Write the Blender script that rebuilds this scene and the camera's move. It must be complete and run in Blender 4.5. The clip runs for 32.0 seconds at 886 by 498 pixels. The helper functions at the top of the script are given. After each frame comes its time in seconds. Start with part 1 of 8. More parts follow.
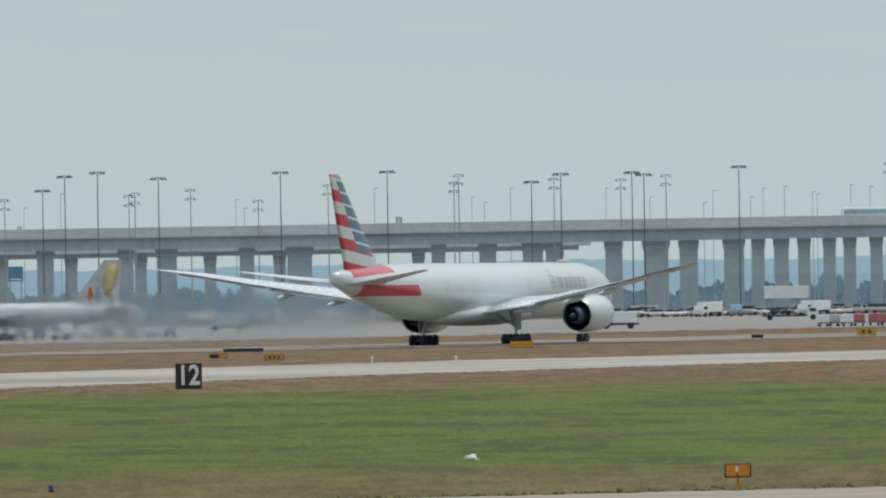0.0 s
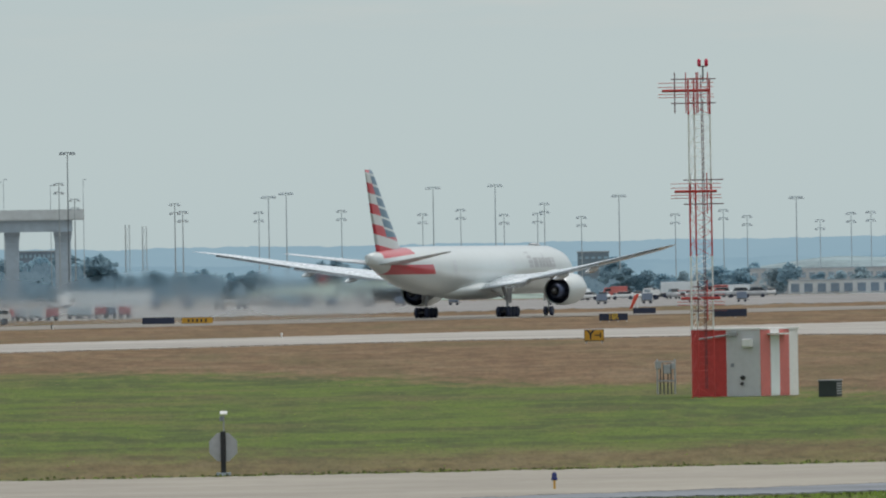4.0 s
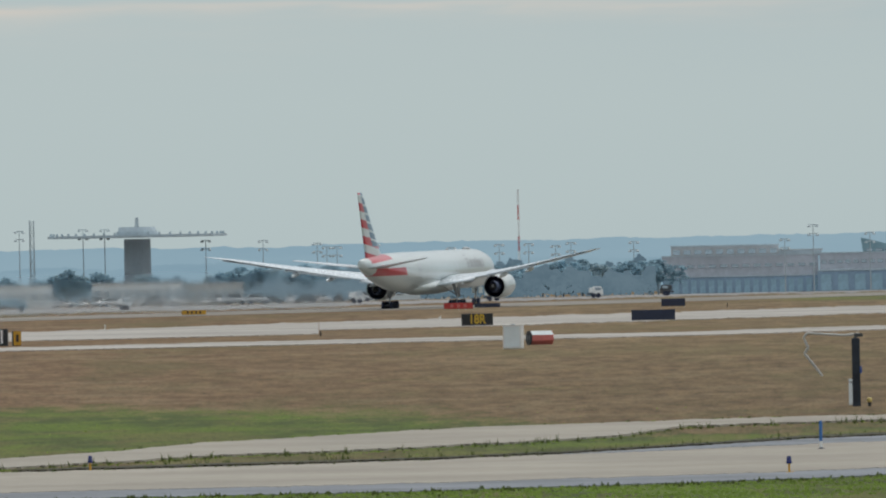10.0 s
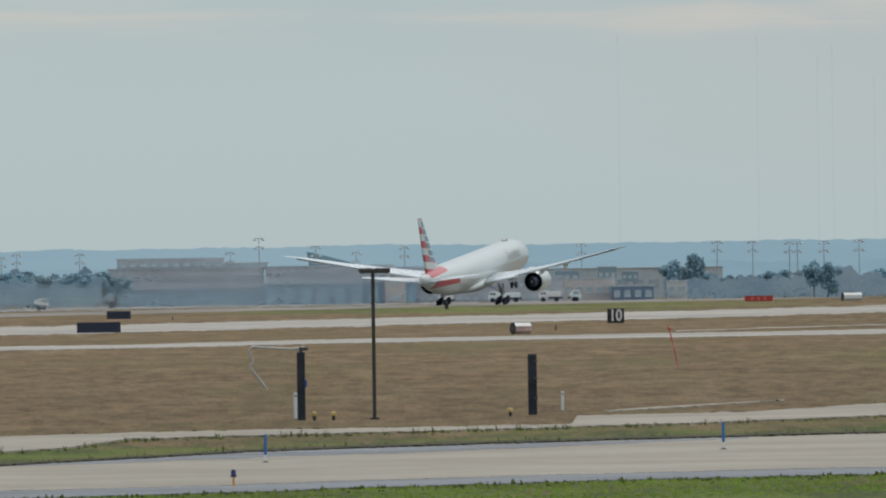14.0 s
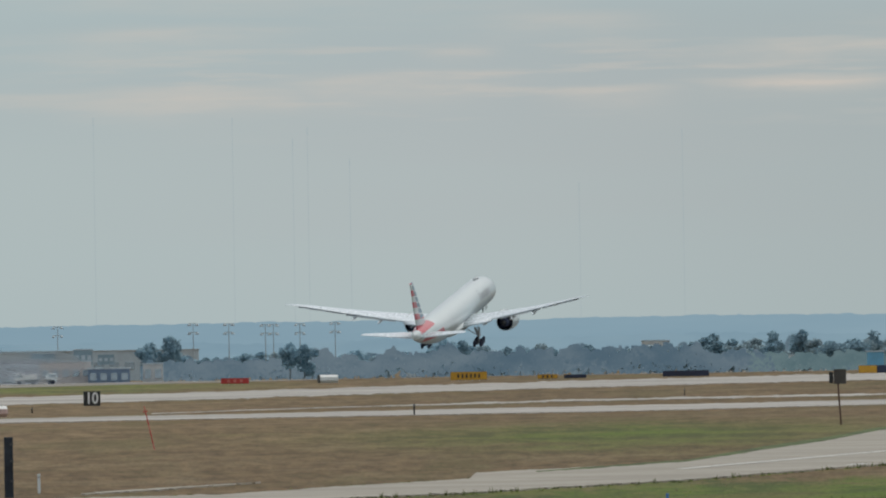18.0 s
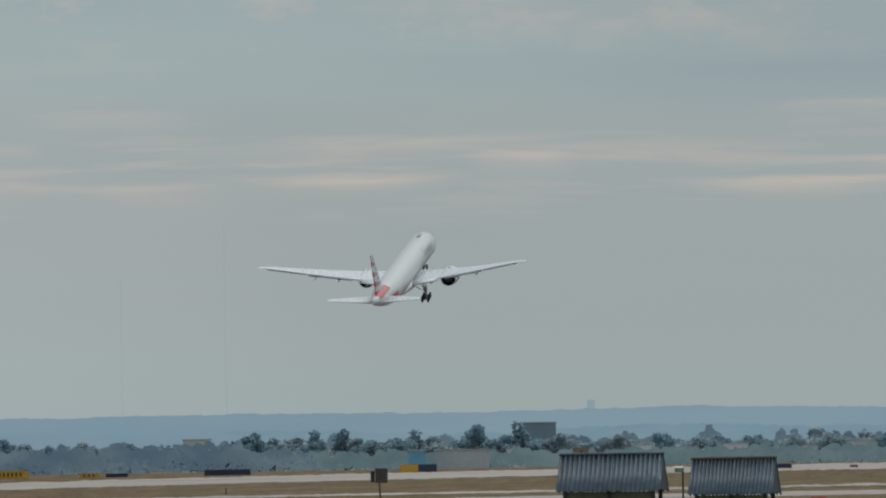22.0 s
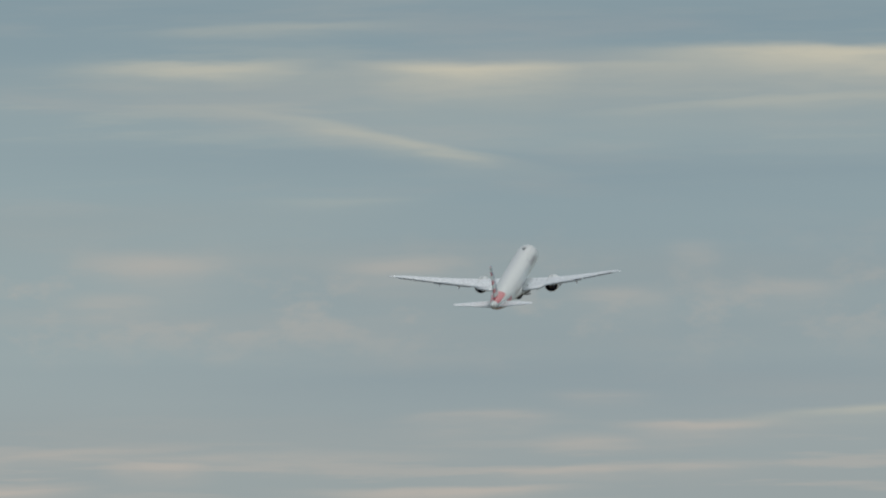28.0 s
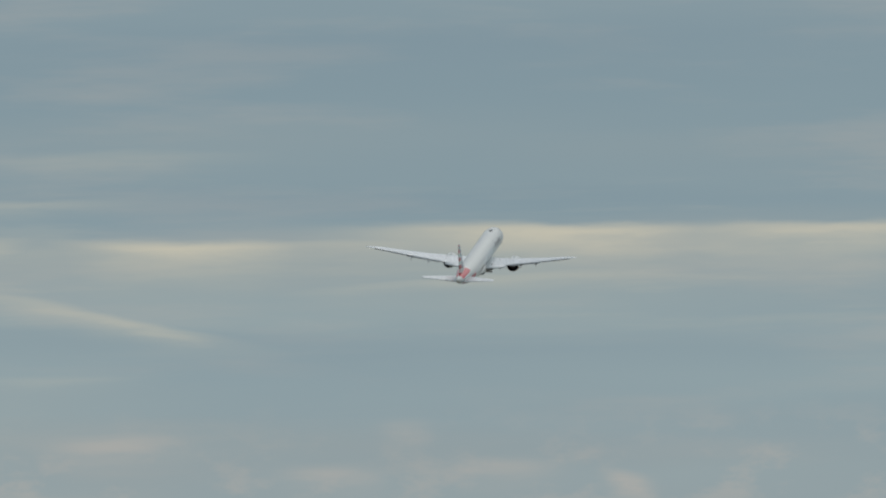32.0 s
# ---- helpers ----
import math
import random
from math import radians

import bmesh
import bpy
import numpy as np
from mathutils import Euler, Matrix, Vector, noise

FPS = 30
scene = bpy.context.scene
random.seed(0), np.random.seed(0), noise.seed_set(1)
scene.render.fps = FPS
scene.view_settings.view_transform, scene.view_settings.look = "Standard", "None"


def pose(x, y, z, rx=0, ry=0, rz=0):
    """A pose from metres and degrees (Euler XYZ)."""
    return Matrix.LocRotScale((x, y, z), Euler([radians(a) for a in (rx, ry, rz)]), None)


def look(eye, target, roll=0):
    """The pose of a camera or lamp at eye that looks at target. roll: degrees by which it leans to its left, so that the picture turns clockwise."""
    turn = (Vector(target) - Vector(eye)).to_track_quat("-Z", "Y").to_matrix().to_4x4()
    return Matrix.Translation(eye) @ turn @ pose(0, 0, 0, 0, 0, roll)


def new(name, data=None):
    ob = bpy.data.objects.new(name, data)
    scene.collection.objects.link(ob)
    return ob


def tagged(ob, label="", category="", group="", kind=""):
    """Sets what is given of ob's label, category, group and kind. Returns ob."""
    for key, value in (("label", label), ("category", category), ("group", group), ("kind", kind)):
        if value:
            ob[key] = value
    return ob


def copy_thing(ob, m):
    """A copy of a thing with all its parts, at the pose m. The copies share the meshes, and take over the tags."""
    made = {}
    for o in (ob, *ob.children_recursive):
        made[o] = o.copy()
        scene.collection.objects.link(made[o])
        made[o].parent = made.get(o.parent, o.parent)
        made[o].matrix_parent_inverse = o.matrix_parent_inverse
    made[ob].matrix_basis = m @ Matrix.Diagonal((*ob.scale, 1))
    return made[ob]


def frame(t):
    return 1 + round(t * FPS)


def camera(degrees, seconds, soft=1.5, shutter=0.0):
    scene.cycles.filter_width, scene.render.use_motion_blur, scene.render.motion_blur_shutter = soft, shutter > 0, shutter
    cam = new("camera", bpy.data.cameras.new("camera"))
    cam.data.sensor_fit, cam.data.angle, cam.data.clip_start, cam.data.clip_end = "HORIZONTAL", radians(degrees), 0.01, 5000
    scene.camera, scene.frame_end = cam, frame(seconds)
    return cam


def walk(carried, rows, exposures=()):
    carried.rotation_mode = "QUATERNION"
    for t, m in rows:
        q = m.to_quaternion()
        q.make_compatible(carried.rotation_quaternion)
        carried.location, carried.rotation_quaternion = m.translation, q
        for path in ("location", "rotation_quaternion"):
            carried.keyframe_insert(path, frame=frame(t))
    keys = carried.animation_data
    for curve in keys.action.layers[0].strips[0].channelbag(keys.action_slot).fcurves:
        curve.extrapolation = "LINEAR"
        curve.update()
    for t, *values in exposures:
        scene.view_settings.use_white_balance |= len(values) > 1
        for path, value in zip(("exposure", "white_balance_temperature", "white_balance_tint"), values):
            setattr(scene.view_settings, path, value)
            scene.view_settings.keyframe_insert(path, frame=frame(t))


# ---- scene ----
EXPOSURES = ((0, 0.12), (3.7, 0.12), (4.6, 0.06), (7, 0.035), (8, 0.05), (11, 0.02), (13, 0.02), (17, 0.0), (18, -0.08), (19, -0.13), (20, -0.18), (21, -0.27), (23, -0.35), (25, -0.39), (28, -0.40), (32, -0.40))
# the camera stands on a tripod on a low rise and only pans, tilts and leans
EYE = 4.1
cam = camera(3.7, 32.0, soft=2.1)
walk(cam, [(t, pose(0, 0, EYE, 90 + tilt, lean, yaw)) for t, yaw, tilt, lean in (
    (0, 0.0000, 0.1960, 0.9906), (0.5, -0.6054, 0.1901, 0.9818), (1, -1.0927, 0.1689, 1.0386),
    (1.5, -1.4698, 0.1389, 0.9292), (2, -1.8208, 0.1215, 0.9218), (2.5, -2.3885, 0.1034, 0.9426),
    (3, -3.0010, 0.0841, 0.9080), (3.5, -3.6801, 0.0899, 0.9650), (4, -4.2779, 0.1158, 0.9593),
    (4.5, -4.8358, 0.1021, 0.8769), (6.5, -6.7776, 0.1345, 0.8805), (7, -7.1848, 0.0956, 0.8726),
    (7.5, -7.3839, 0.1070, 0.8878), (8, -7.7594, 0.1404, 0.8827), (8.5, -8.1793, 0.1362, 0.9197),
    (9, -8.6168, 0.1352, 1.0372), (9.5, -9.0422, 0.1058, 1.0259), (10, -9.4160, 0.1113, 1.1816),
    (10.5, -9.7159, 0.1098, 1.2379), (11, -10.0696, 0.0789, 1.1851), (11.5, -10.3695, 0.0657, 1.1303),
    (12, -10.6988, 0.0464, 0.8725), (12.5, -10.8797, 0.0362, 0.8783), (13, -11.1604, 0.1361, 0.8621),
    (13.5, -11.4454, 0.1203, 0.8935), (14, -11.7316, 0.1259, 0.8053), (14.5, -12.0457, 0.1425, 0.7685),
    (16.5, -13.0635, 0.1802, 0.8421), (17, -13.3583, 0.2005, 0.8922), (17.5, -13.6565, 0.3894, 0.9931),
    (18, -13.9201, 0.4373, 0.9586), (18.5, -14.0813, 0.4399, 0.9270), (19, -14.3690, 0.4591, 0.7781),
    (19.5, -14.6352, 0.5399, 0.8620), (20, -14.8921, 0.6011, 0.9652), (20.5, -15.0509, 0.6339, 1.1049),
    (21, -15.2393, 0.6676, 0.9462), (21.5, -15.6199, 0.7357, 0.9837), (22, -15.8354, 0.8198, 0.9218),
    (22.5, -15.8665, 0.8972, 0.8597), (23, -16.0071, 0.9550, 0.9011), (23.5, -16.1482, 1.0186, 0.9841),
    (24, -16.3449, 1.1084, 0.9959), (24.5, -16.5559, 1.2467, 1.0146), (25, -16.7428, 1.3780, 0.9949),
    (25.5, -16.8609, 1.4972, 0.9767), (27.5, -17.3241, 1.9519, 0.9622), (28, -17.3701, 2.0985, 0.9471),
    (28.5, -17.5639, 2.1561, 0.9426), (29, -17.8650, 2.2020, 0.9359), (29.5, -17.9468, 2.3027, 0.9445),
    (30, -18.0671, 2.4699, 0.9532), (30.5, -18.2846, 2.5929, 0.9398), (31, -18.4483, 2.7006, 0.9234),
    (31.5, -18.5985, 2.7506, 0.9452), (32, -18.5731, 2.8284, 0.9661),
)], exposures=EXPOSURES)

# ---------------------------------------------------------------- world and sun
world = bpy.data.worlds.new("sky")
scene.world = world
world.use_nodes = True
wt = world.node_tree
wt.nodes.clear()


def node(tree, kind, **values):
    n = tree.nodes.new(kind)
    for key, value in values.items():
        if key == "operation":
            n.operation = value
        elif key == "blend_type":
            n.blend_type = value
        elif key == "data_type":
            n.data_type = value
        elif key == "noise_dimensions":
            n.noise_dimensions = value
    return n


def math_node(tree, op, a, b=None, c=None):
    n = tree.nodes.new("ShaderNodeMath")
    n.operation = op
    for k, v in enumerate((a, b, c)):
        if v is None:
            continue
        if isinstance(v, (int, float)):
            n.inputs[k].default_value = v
        else:
            tree.links.new(v, n.inputs[k])
    return n.outputs[0]


def smooth(tree, v, lo, hi, to_lo=0.0, to_hi=1.0):
    n = tree.nodes.new("ShaderNodeMapRange")
    n.interpolation_type = "SMOOTHSTEP"
    tree.links.new(v, n.inputs["Value"])
    for key, val in (("From Min", lo), ("From Max", hi), ("To Min", to_lo), ("To Max", to_hi)):
        n.inputs[key].default_value = val
    return n.outputs[0]


def blend(tree, fac, a, b):
    n = tree.nodes.new("ShaderNodeMix")
    n.data_type = "RGBA"
    for v, k in ((fac, 0), (a, 6), (b, 7)):
        if isinstance(v, (int, float)):
            n.inputs[k].default_value = v
        elif isinstance(v, tuple):
            n.inputs[k].default_value = (*v, 1)
        else:
            tree.links.new(v, n.inputs[k])
    return n.outputs[2]


def noise_at(tree, vec, scale, detail=3.0, rough=0.5):
    n = tree.nodes.new("ShaderNodeTexNoise")
    n.inputs["Scale"].default_value = scale
    n.inputs["Detail"].default_value = detail
    n.inputs["Roughness"].default_value = rough
    if vec is not None:
        tree.links.new(vec, n.inputs["Vector"])
    return n.outputs[0]


def build_sky():
    t = wt
    coord = t.nodes.new("ShaderNodeTexCoord")
    sep = t.nodes.new("ShaderNodeSeparateXYZ")
    t.links.new(coord.outputs["Generated"], sep.inputs[0])
    deg = 180 / math.pi
    az = math_node(t, "MULTIPLY", math_node(t, "ARCTAN2", sep.outputs[0], sep.outputs[1]), deg)
    el = math_node(t, "MULTIPLY", math_node(t, "ARCSINE", sep.outputs[2]), deg)
    # overcast gradient from the horizon upwards
    ramp = t.nodes.new("ShaderNodeValToRGB")
    t.links.new(math_node(t, "DIVIDE", el, 90.0), ramp.inputs[0])
    cr = ramp.color_ramp
    cr.elements[0].position, cr.elements[0].color = 0.0, SKY_LOW
    cr.elements[1].position, cr.elements[1].color = 1.0, SKY_TOP
    for p, c in SKY_STEPS:
        cr.elements.new(p / 90).color = c
    # streaked cloud, drawn out along the horizon
    comb = t.nodes.new("ShaderNodeCombineXYZ")
    t.links.new(math_node(t, "MULTIPLY", az, 0.55), comb.inputs[0])
    t.links.new(math_node(t, "MULTIPLY", el, 4.2), comb.inputs[1])
    n1 = noise_at(t, comb.outputs[0], 1.0, 6.0, 0.55)
    comb2 = t.nodes.new("ShaderNodeCombineXYZ")
    t.links.new(math_node(t, "MULTIPLY", az, 0.16), comb2.inputs[0])
    t.links.new(math_node(t, "MULTIPLY", el, 1.5), comb2.inputs[1])
    n2 = noise_at(t, comb2.outputs[0], 1.0, 3.0, 0.5)
    wisps = math_node(t, "MULTIPLY", smooth(t, n1, 0.47, 0.72), smooth(t, el, 0.75, 1.3))
    dim = math_node(t, "MULTIPLY", smooth(t, n2, 0.35, 0.68), smooth(t, el, 0.5, 2.4))
    # cloud banks seen edge-on: a crisp upper edge, thinning out downwards
    comb3 = t.nodes.new("ShaderNodeCombineXYZ")
    t.links.new(math_node(t, "MULTIPLY", az, 1.5), comb3.inputs[0])
    t.links.new(math_node(t, "MULTIPLY", el, 9.0), comb3.inputs[1])
    n3 = noise_at(t, comb3.outputs[0], 1.0, 5.0, 0.55)
    warp = math_node(t, "ADD", math_node(t, "MULTIPLY", math_node(t, "SUBTRACT", n1, 0.5), 0.10), math_node(t, "MULTIPLY", math_node(t, "SUBTRACT", n3, 0.5), 0.07))
    elw = math_node(t, "ADD", el, warp)

    def banks(rows, crisp):
        total = None
        for a0, e0, wa, thick, slope, amp in rows:
            da = math_node(t, "SUBTRACT", az, a0)
            down = math_node(t, "SUBTRACT", math_node(t, "ADD", math_node(t, "MULTIPLY", da, slope), e0), elw)
            body = math_node(t, "MULTIPLY", smooth(t, down, -crisp, crisp), math_node(t, "EXPONENT", math_node(t, "DIVIDE", math_node(t, "MAXIMUM", down, 0.0), -thick)))
            ends = math_node(t, "EXPONENT", math_node(t, "MULTIPLY", math_node(t, "POWER", math_node(t, "ABSOLUTE", math_node(t, "DIVIDE", da, wa)), 2.6), -1.0))
            g = math_node(t, "MULTIPLY", math_node(t, "MULTIPLY", body, ends), amp)
            total = g if total is None else math_node(t, "MAXIMUM", total, g)
        return total
    veil = banks(VEILS, 0.09)
    bank = math_node(t, "MULTIPLY", banks(CLOUDS, 0.03), smooth(t, n3, 0.30, 0.62, 1.0, 1.5))
    pink = math_node(t, "MULTIPLY", math_node(t, "MAXIMUM", banks(PINK, 0.05), banks(PINK_LOW, 0.022)), smooth(t, n3, 0.30, 0.60, 0.95, 2.1))
    base = blend(t, math_node(t, "MULTIPLY", dim, 0.5), ramp.outputs[0], CLOUD_DIM)
    base = blend(t, math_node(t, "MULTIPLY", wisps, 0.28), base, CLOUD_WARM)
    # a faint blush low over the far woods
    blush = math_node(t, "MULTIPLY", math_node(t, "MULTIPLY", smooth(t, az, 11.0, 15.0), smooth(t, el, 0.1, 0.5)), math_node(t, "MULTIPLY", smooth(t, el, 1.0, 1.9, 1.0, 0.0), smooth(t, n2, 0.3, 0.62, 0.35, 1.0)))
    base = blend(t, math_node(t, "MULTIPLY", blush, 0.5), base, (0.450, 0.468, 0.476))
    murk = math_node(t, "MULTIPLY", smooth(t, az, 13.8, 16.0), smooth(t, el, 1.0, 1.7, 1.0, 0.0))
    base = blend(t, math_node(t, "MULTIPLY", murk, 0.5), base, (0.385, 0.445, 0.448))
    # a greyer sheet under the lit banks
    grey = math_node(t, "MULTIPLY", math_node(t, "MULTIPLY", smooth(t, az, 14.5, 17.5), smooth(t, el, 1.25, 1.6)), math_node(t, "MULTIPLY", smooth(t, el, 1.95, 2.35, 1.0, 0.0), smooth(t, n2, 0.3, 0.6, 0.5, 1.0)))
    base = blend(t, math_node(t, "MULTIPLY", grey, 0.5), base, (0.352, 0.428, 0.458))
    # thin cream streaks and mottled patches in two sheets above the far woods
    for e0, we, sx, sy, lo, hi, amp in ((1.16, 0.16, 0.9, 13.0, 0.50, 0.66, 0.5), (1.88, 0.2, 3.0, 5.5, 0.48, 0.68, 0.5), (2.75, 0.3, 0.7, 9.0, 0.50, 0.68, 0.2)):
        cs = t.nodes.new("ShaderNodeCombineXYZ")
        t.links.new(math_node(t, "MULTIPLY", az, sx), cs.inputs[0])
        t.links.new(math_node(t, "MULTIPLY", el, sy), cs.inputs[1])
        de = math_node(t, "DIVIDE", math_node(t, "SUBTRACT", elw, e0), we)
        band = math_node(t, "EXPONENT", math_node(t, "MULTIPLY", math_node(t, "MULTIPLY", de, de), -1.0))
        streaks = math_node(t, "MULTIPLY", math_node(t, "MULTIPLY", band, smooth(t, noise_at(t, cs.outputs[0], 1.0, 6.0, 0.6), lo, hi)), smooth(t, az, 10.5, 14.0, 0.0, amp))
        base = blend(t, streaks, base, CLOUD_WARM if e0 < 2.5 else CLOUD_LIT)
    base = blend(t, math_node(t, "MULTIPLY", veil, smooth(t, n2, 0.25, 0.6, 0.75, 1.0)), base, CLOUD_VEIL)
    base = blend(t, banks(DARK_BANDS, 0.08), base, CLOUD_DARK)
    base = blend(t, math_node(t, "MINIMUM", pink, 1.0), base, CLOUD_WARM)
    base = blend(t, math_node(t, "MINIMUM", bank, 1.0), base, CLOUD_LIT)
    # the sheet of cloud is brighter round the hidden sun
    dot = t.nodes.new("ShaderNodeVectorMath")
    dot.operation = "DOT_PRODUCT"
    t.links.new(coord.outputs["Generated"], dot.inputs[0])
    dot.inputs[1].default_value = (math.sin(radians(SUN_AZ)) * math.cos(radians(SUN_EL)), math.cos(radians(SUN_AZ)) * math.cos(radians(SUN_EL)), math.sin(radians(SUN_EL)))
    base = blend(t, smooth(t, dot.outputs["Value"], 0.66, 1.0), base, (1.5, 1.48, 1.42))
    # clear-sky share above the cloud sheet
    nishita = t.nodes.new("ShaderNodeTexSky")
    nishita.sky_type, nishita.sun_disc = "NISHITA", False
    nishita.sun_elevation, nishita.sun_rotation = radians(SUN_EL), radians(SUN_AZ)
    bg1, bg2 = t.nodes.new("ShaderNodeBackground"), t.nodes.new("ShaderNodeBackground")
    t.links.new(nishita.outputs[0], bg1.inputs[0])
    bg1.inputs[1].default_value = 0.05
    t.links.new(base, bg2.inputs[0])
    bg2.inputs[1].default_value = 1.0
    mix = t.nodes.new("ShaderNodeMixShader")
    t.links.new(smooth(t, el, 6.0, 40.0, 1.0, 0.75), mix.inputs[0])
    t.links.new(bg1.outputs[0], mix.inputs[1])
    t.links.new(bg2.outputs[0], mix.inputs[2])
    out = t.nodes.new("ShaderNodeOutputWorld")
    t.links.new(mix.outputs[0], out.inputs[0])


SUN_EL, SUN_AZ = 60.0, 52.0
SKY_LOW, SKY_TOP = (0.425, 0.505, 0.515, 1), (0.98, 1.01, 1.04, 1)
SKY_STEPS = ((0.5, (0.448, 0.525, 0.528, 1)), (1.1, (0.452, 0.522, 0.524, 1)), (2.0, (0.410, 0.515, 0.535, 1)), (3.5, (0.300, 0.410, 0.464, 1)),
             (7.0, (0.42, 0.48, 0.52, 1)), (20.0, (0.70, 0.745, 0.78, 1)))
CLOUD_DIM, CLOUD_WARM, CLOUD_LIT = (0.285, 0.398, 0.458), (0.615, 0.57, 0.515), (0.71, 0.68, 0.555)
CLOUD_VEIL, CLOUD_DARK = (0.400, 0.462, 0.470), (0.262, 0.370, 0.440)
DARK_BANDS = ((18.6, 2.46, 1.8, 0.34, 0.0, 0.5), (17.9, 1.62, 1.6, 0.30, 0.0, 0.3), (18.0, 2.48, 2.4, 0.16, -0.03, 0.55), (18.2, 3.06, 2.2, 0.08, -0.02, 0.6), (18.6, 3.75, 2.0, 0.2, 0.0, 0.6), (17.5, 1.62, 2.2, 0.10, 0.0, 0.25))
# azimuth, height of the upper edge, half length, thickness downwards (degrees), slope, strength
VEILS = (
    (18.3, 2.90, 2.6, 0.26, 0.02, 0.95), (17.6, 3.36, 1.5, 0.16, 0.0, 0.45), (19.6, 3.28, 1.0, 0.14, 0.0, 0.4),
    (17.4, 2.12, 2.6, 0.35, -0.05, 0.75), (16.6, 1.42, 2.4, 0.30, 0.0, 0.45), (15.4, 2.30, 1.9, 0.35, 0.0, 0.75),
)
CLOUDS = (
    (16.40, 2.880, 0.45, 0.04, 0.0, 0.8), (17.55, 2.880, 0.48, 0.09, -0.01, 0.85), (19.10, 2.915, 0.75, 0.11, -0.015, 0.85), (20.2, 2.90, 0.8, 0.10, 0.0, 0.7),
    (17.15, 2.585, 0.50, 0.035, -0.22, 0.6), (17.45, 2.50, 0.22, 0.03, -0.17, 0.55), (18.9, 2.72, 0.8, 0.05, 0.06, 0.4), (16.75, 3.04, 0.5, 0.03, 0.03, 0.4),
    (17.2, 3.24, 0.5, 0.03, 0.0, 0.22), (19.3, 1.415, 0.55, 0.03, 0.055, 0.6), (17.0, 2.31, 0.3, 0.02, 0.0, 0.2), (18.3, 2.88, 1.6, 0.10, 0.01, 0.35),
)
PINK = (
    (16.20, 2.09, 0.28, 0.09, 0.0, 0.42), (17.23, 2.06, 0.25, 0.07, 0.0, 0.42), (18.12, 1.91, 0.18, 0.05, 0.0, 0.36), (18.45, 2.09, 0.10, 0.05, 0.0, 0.3),
    (18.86, 1.93, 0.2, 0.05, 0.0, 0.32), (19.38, 1.86, 0.09, 0.06, -0.25, 0.55), (16.03, 1.92, 0.20, 0.07, 0.0, 0.32), (18.24, 1.90, 0.12, 0.08, 0.0, 0.25),
    (17.55, 1.385, 0.28, 0.025, 0.02, 0.6), (18.05, 1.47, 0.2, 0.02, 0.0, 0.3), (18.0, 1.30, 0.22, 0.02, 0.0, 0.45), (16.72, 1.245, 0.6, 0.025, 0.0, 0.5),
    (13.71, 1.15, 0.42, 0.05, 0.02, 0.55), (12.89, 1.11, 0.5, 0.05, 0.0, 0.5), (12.80, 1.355, 0.4, 0.035, 0.0, 0.4), (14.47, 1.40, 0.3, 0.04, -0.03, 0.35),
)
PINK_LOW = (
    (15.43, 1.125, 0.42, 0.03, 0.0, 0.75), (16.20, 1.225, 0.2, 0.06, 0.0, 0.6), (17.41, 1.10, 0.5, 0.035, 0.0, 0.7), (17.51, 1.40, 0.25, 0.03, 0.03, 0.55),
    (18.46, 1.365, 0.3, 0.03, 0.0, 0.6), (15.47, 1.285, 0.28, 0.04, 0.0, 0.55), (18.05, 1.18, 0.6, 0.03, 0.0, 0.6), (14.67, 1.10, 0.28, 0.04, 0.0, 0.5),
    (14.01, 1.27, 0.16, 0.025, 0.0, 0.35), (15.44, 1.135, 0.40, 0.03, 0.02, 0.5), (15.60, 1.275, 0.55, 0.04, 0.03, 0.5), (7.2, 1.16, 0.9, 0.05, 0.0, 0.6),
    (8.5, 1.15, 0.9, 0.03, 0.0, 0.45), (9.5, 1.14, 0.8, 0.03, 0.0, 0.5), (10.4, 1.13, 0.7, 0.03, 0.0, 0.35), (12.2, 1.11, 0.7, 0.03, 0.0, 0.3),
)
build_sky()

sun = new("sun", bpy.data.lights.new("sun", "SUN"))
sun.data.energy, sun.data.angle, sun.data.color = 0.85, radians(20), (1.0, 0.975, 0.94)
sun.matrix_world = look((0, 0, 0), (-math.sin(radians(SUN_AZ)) * math.cos(radians(SUN_EL)), -math.cos(radians(SUN_AZ)) * math.cos(radians(SUN_EL)), -math.sin(radians(SUN_EL))))


# ---------------------------------------------------------------- materials
MATS = {}


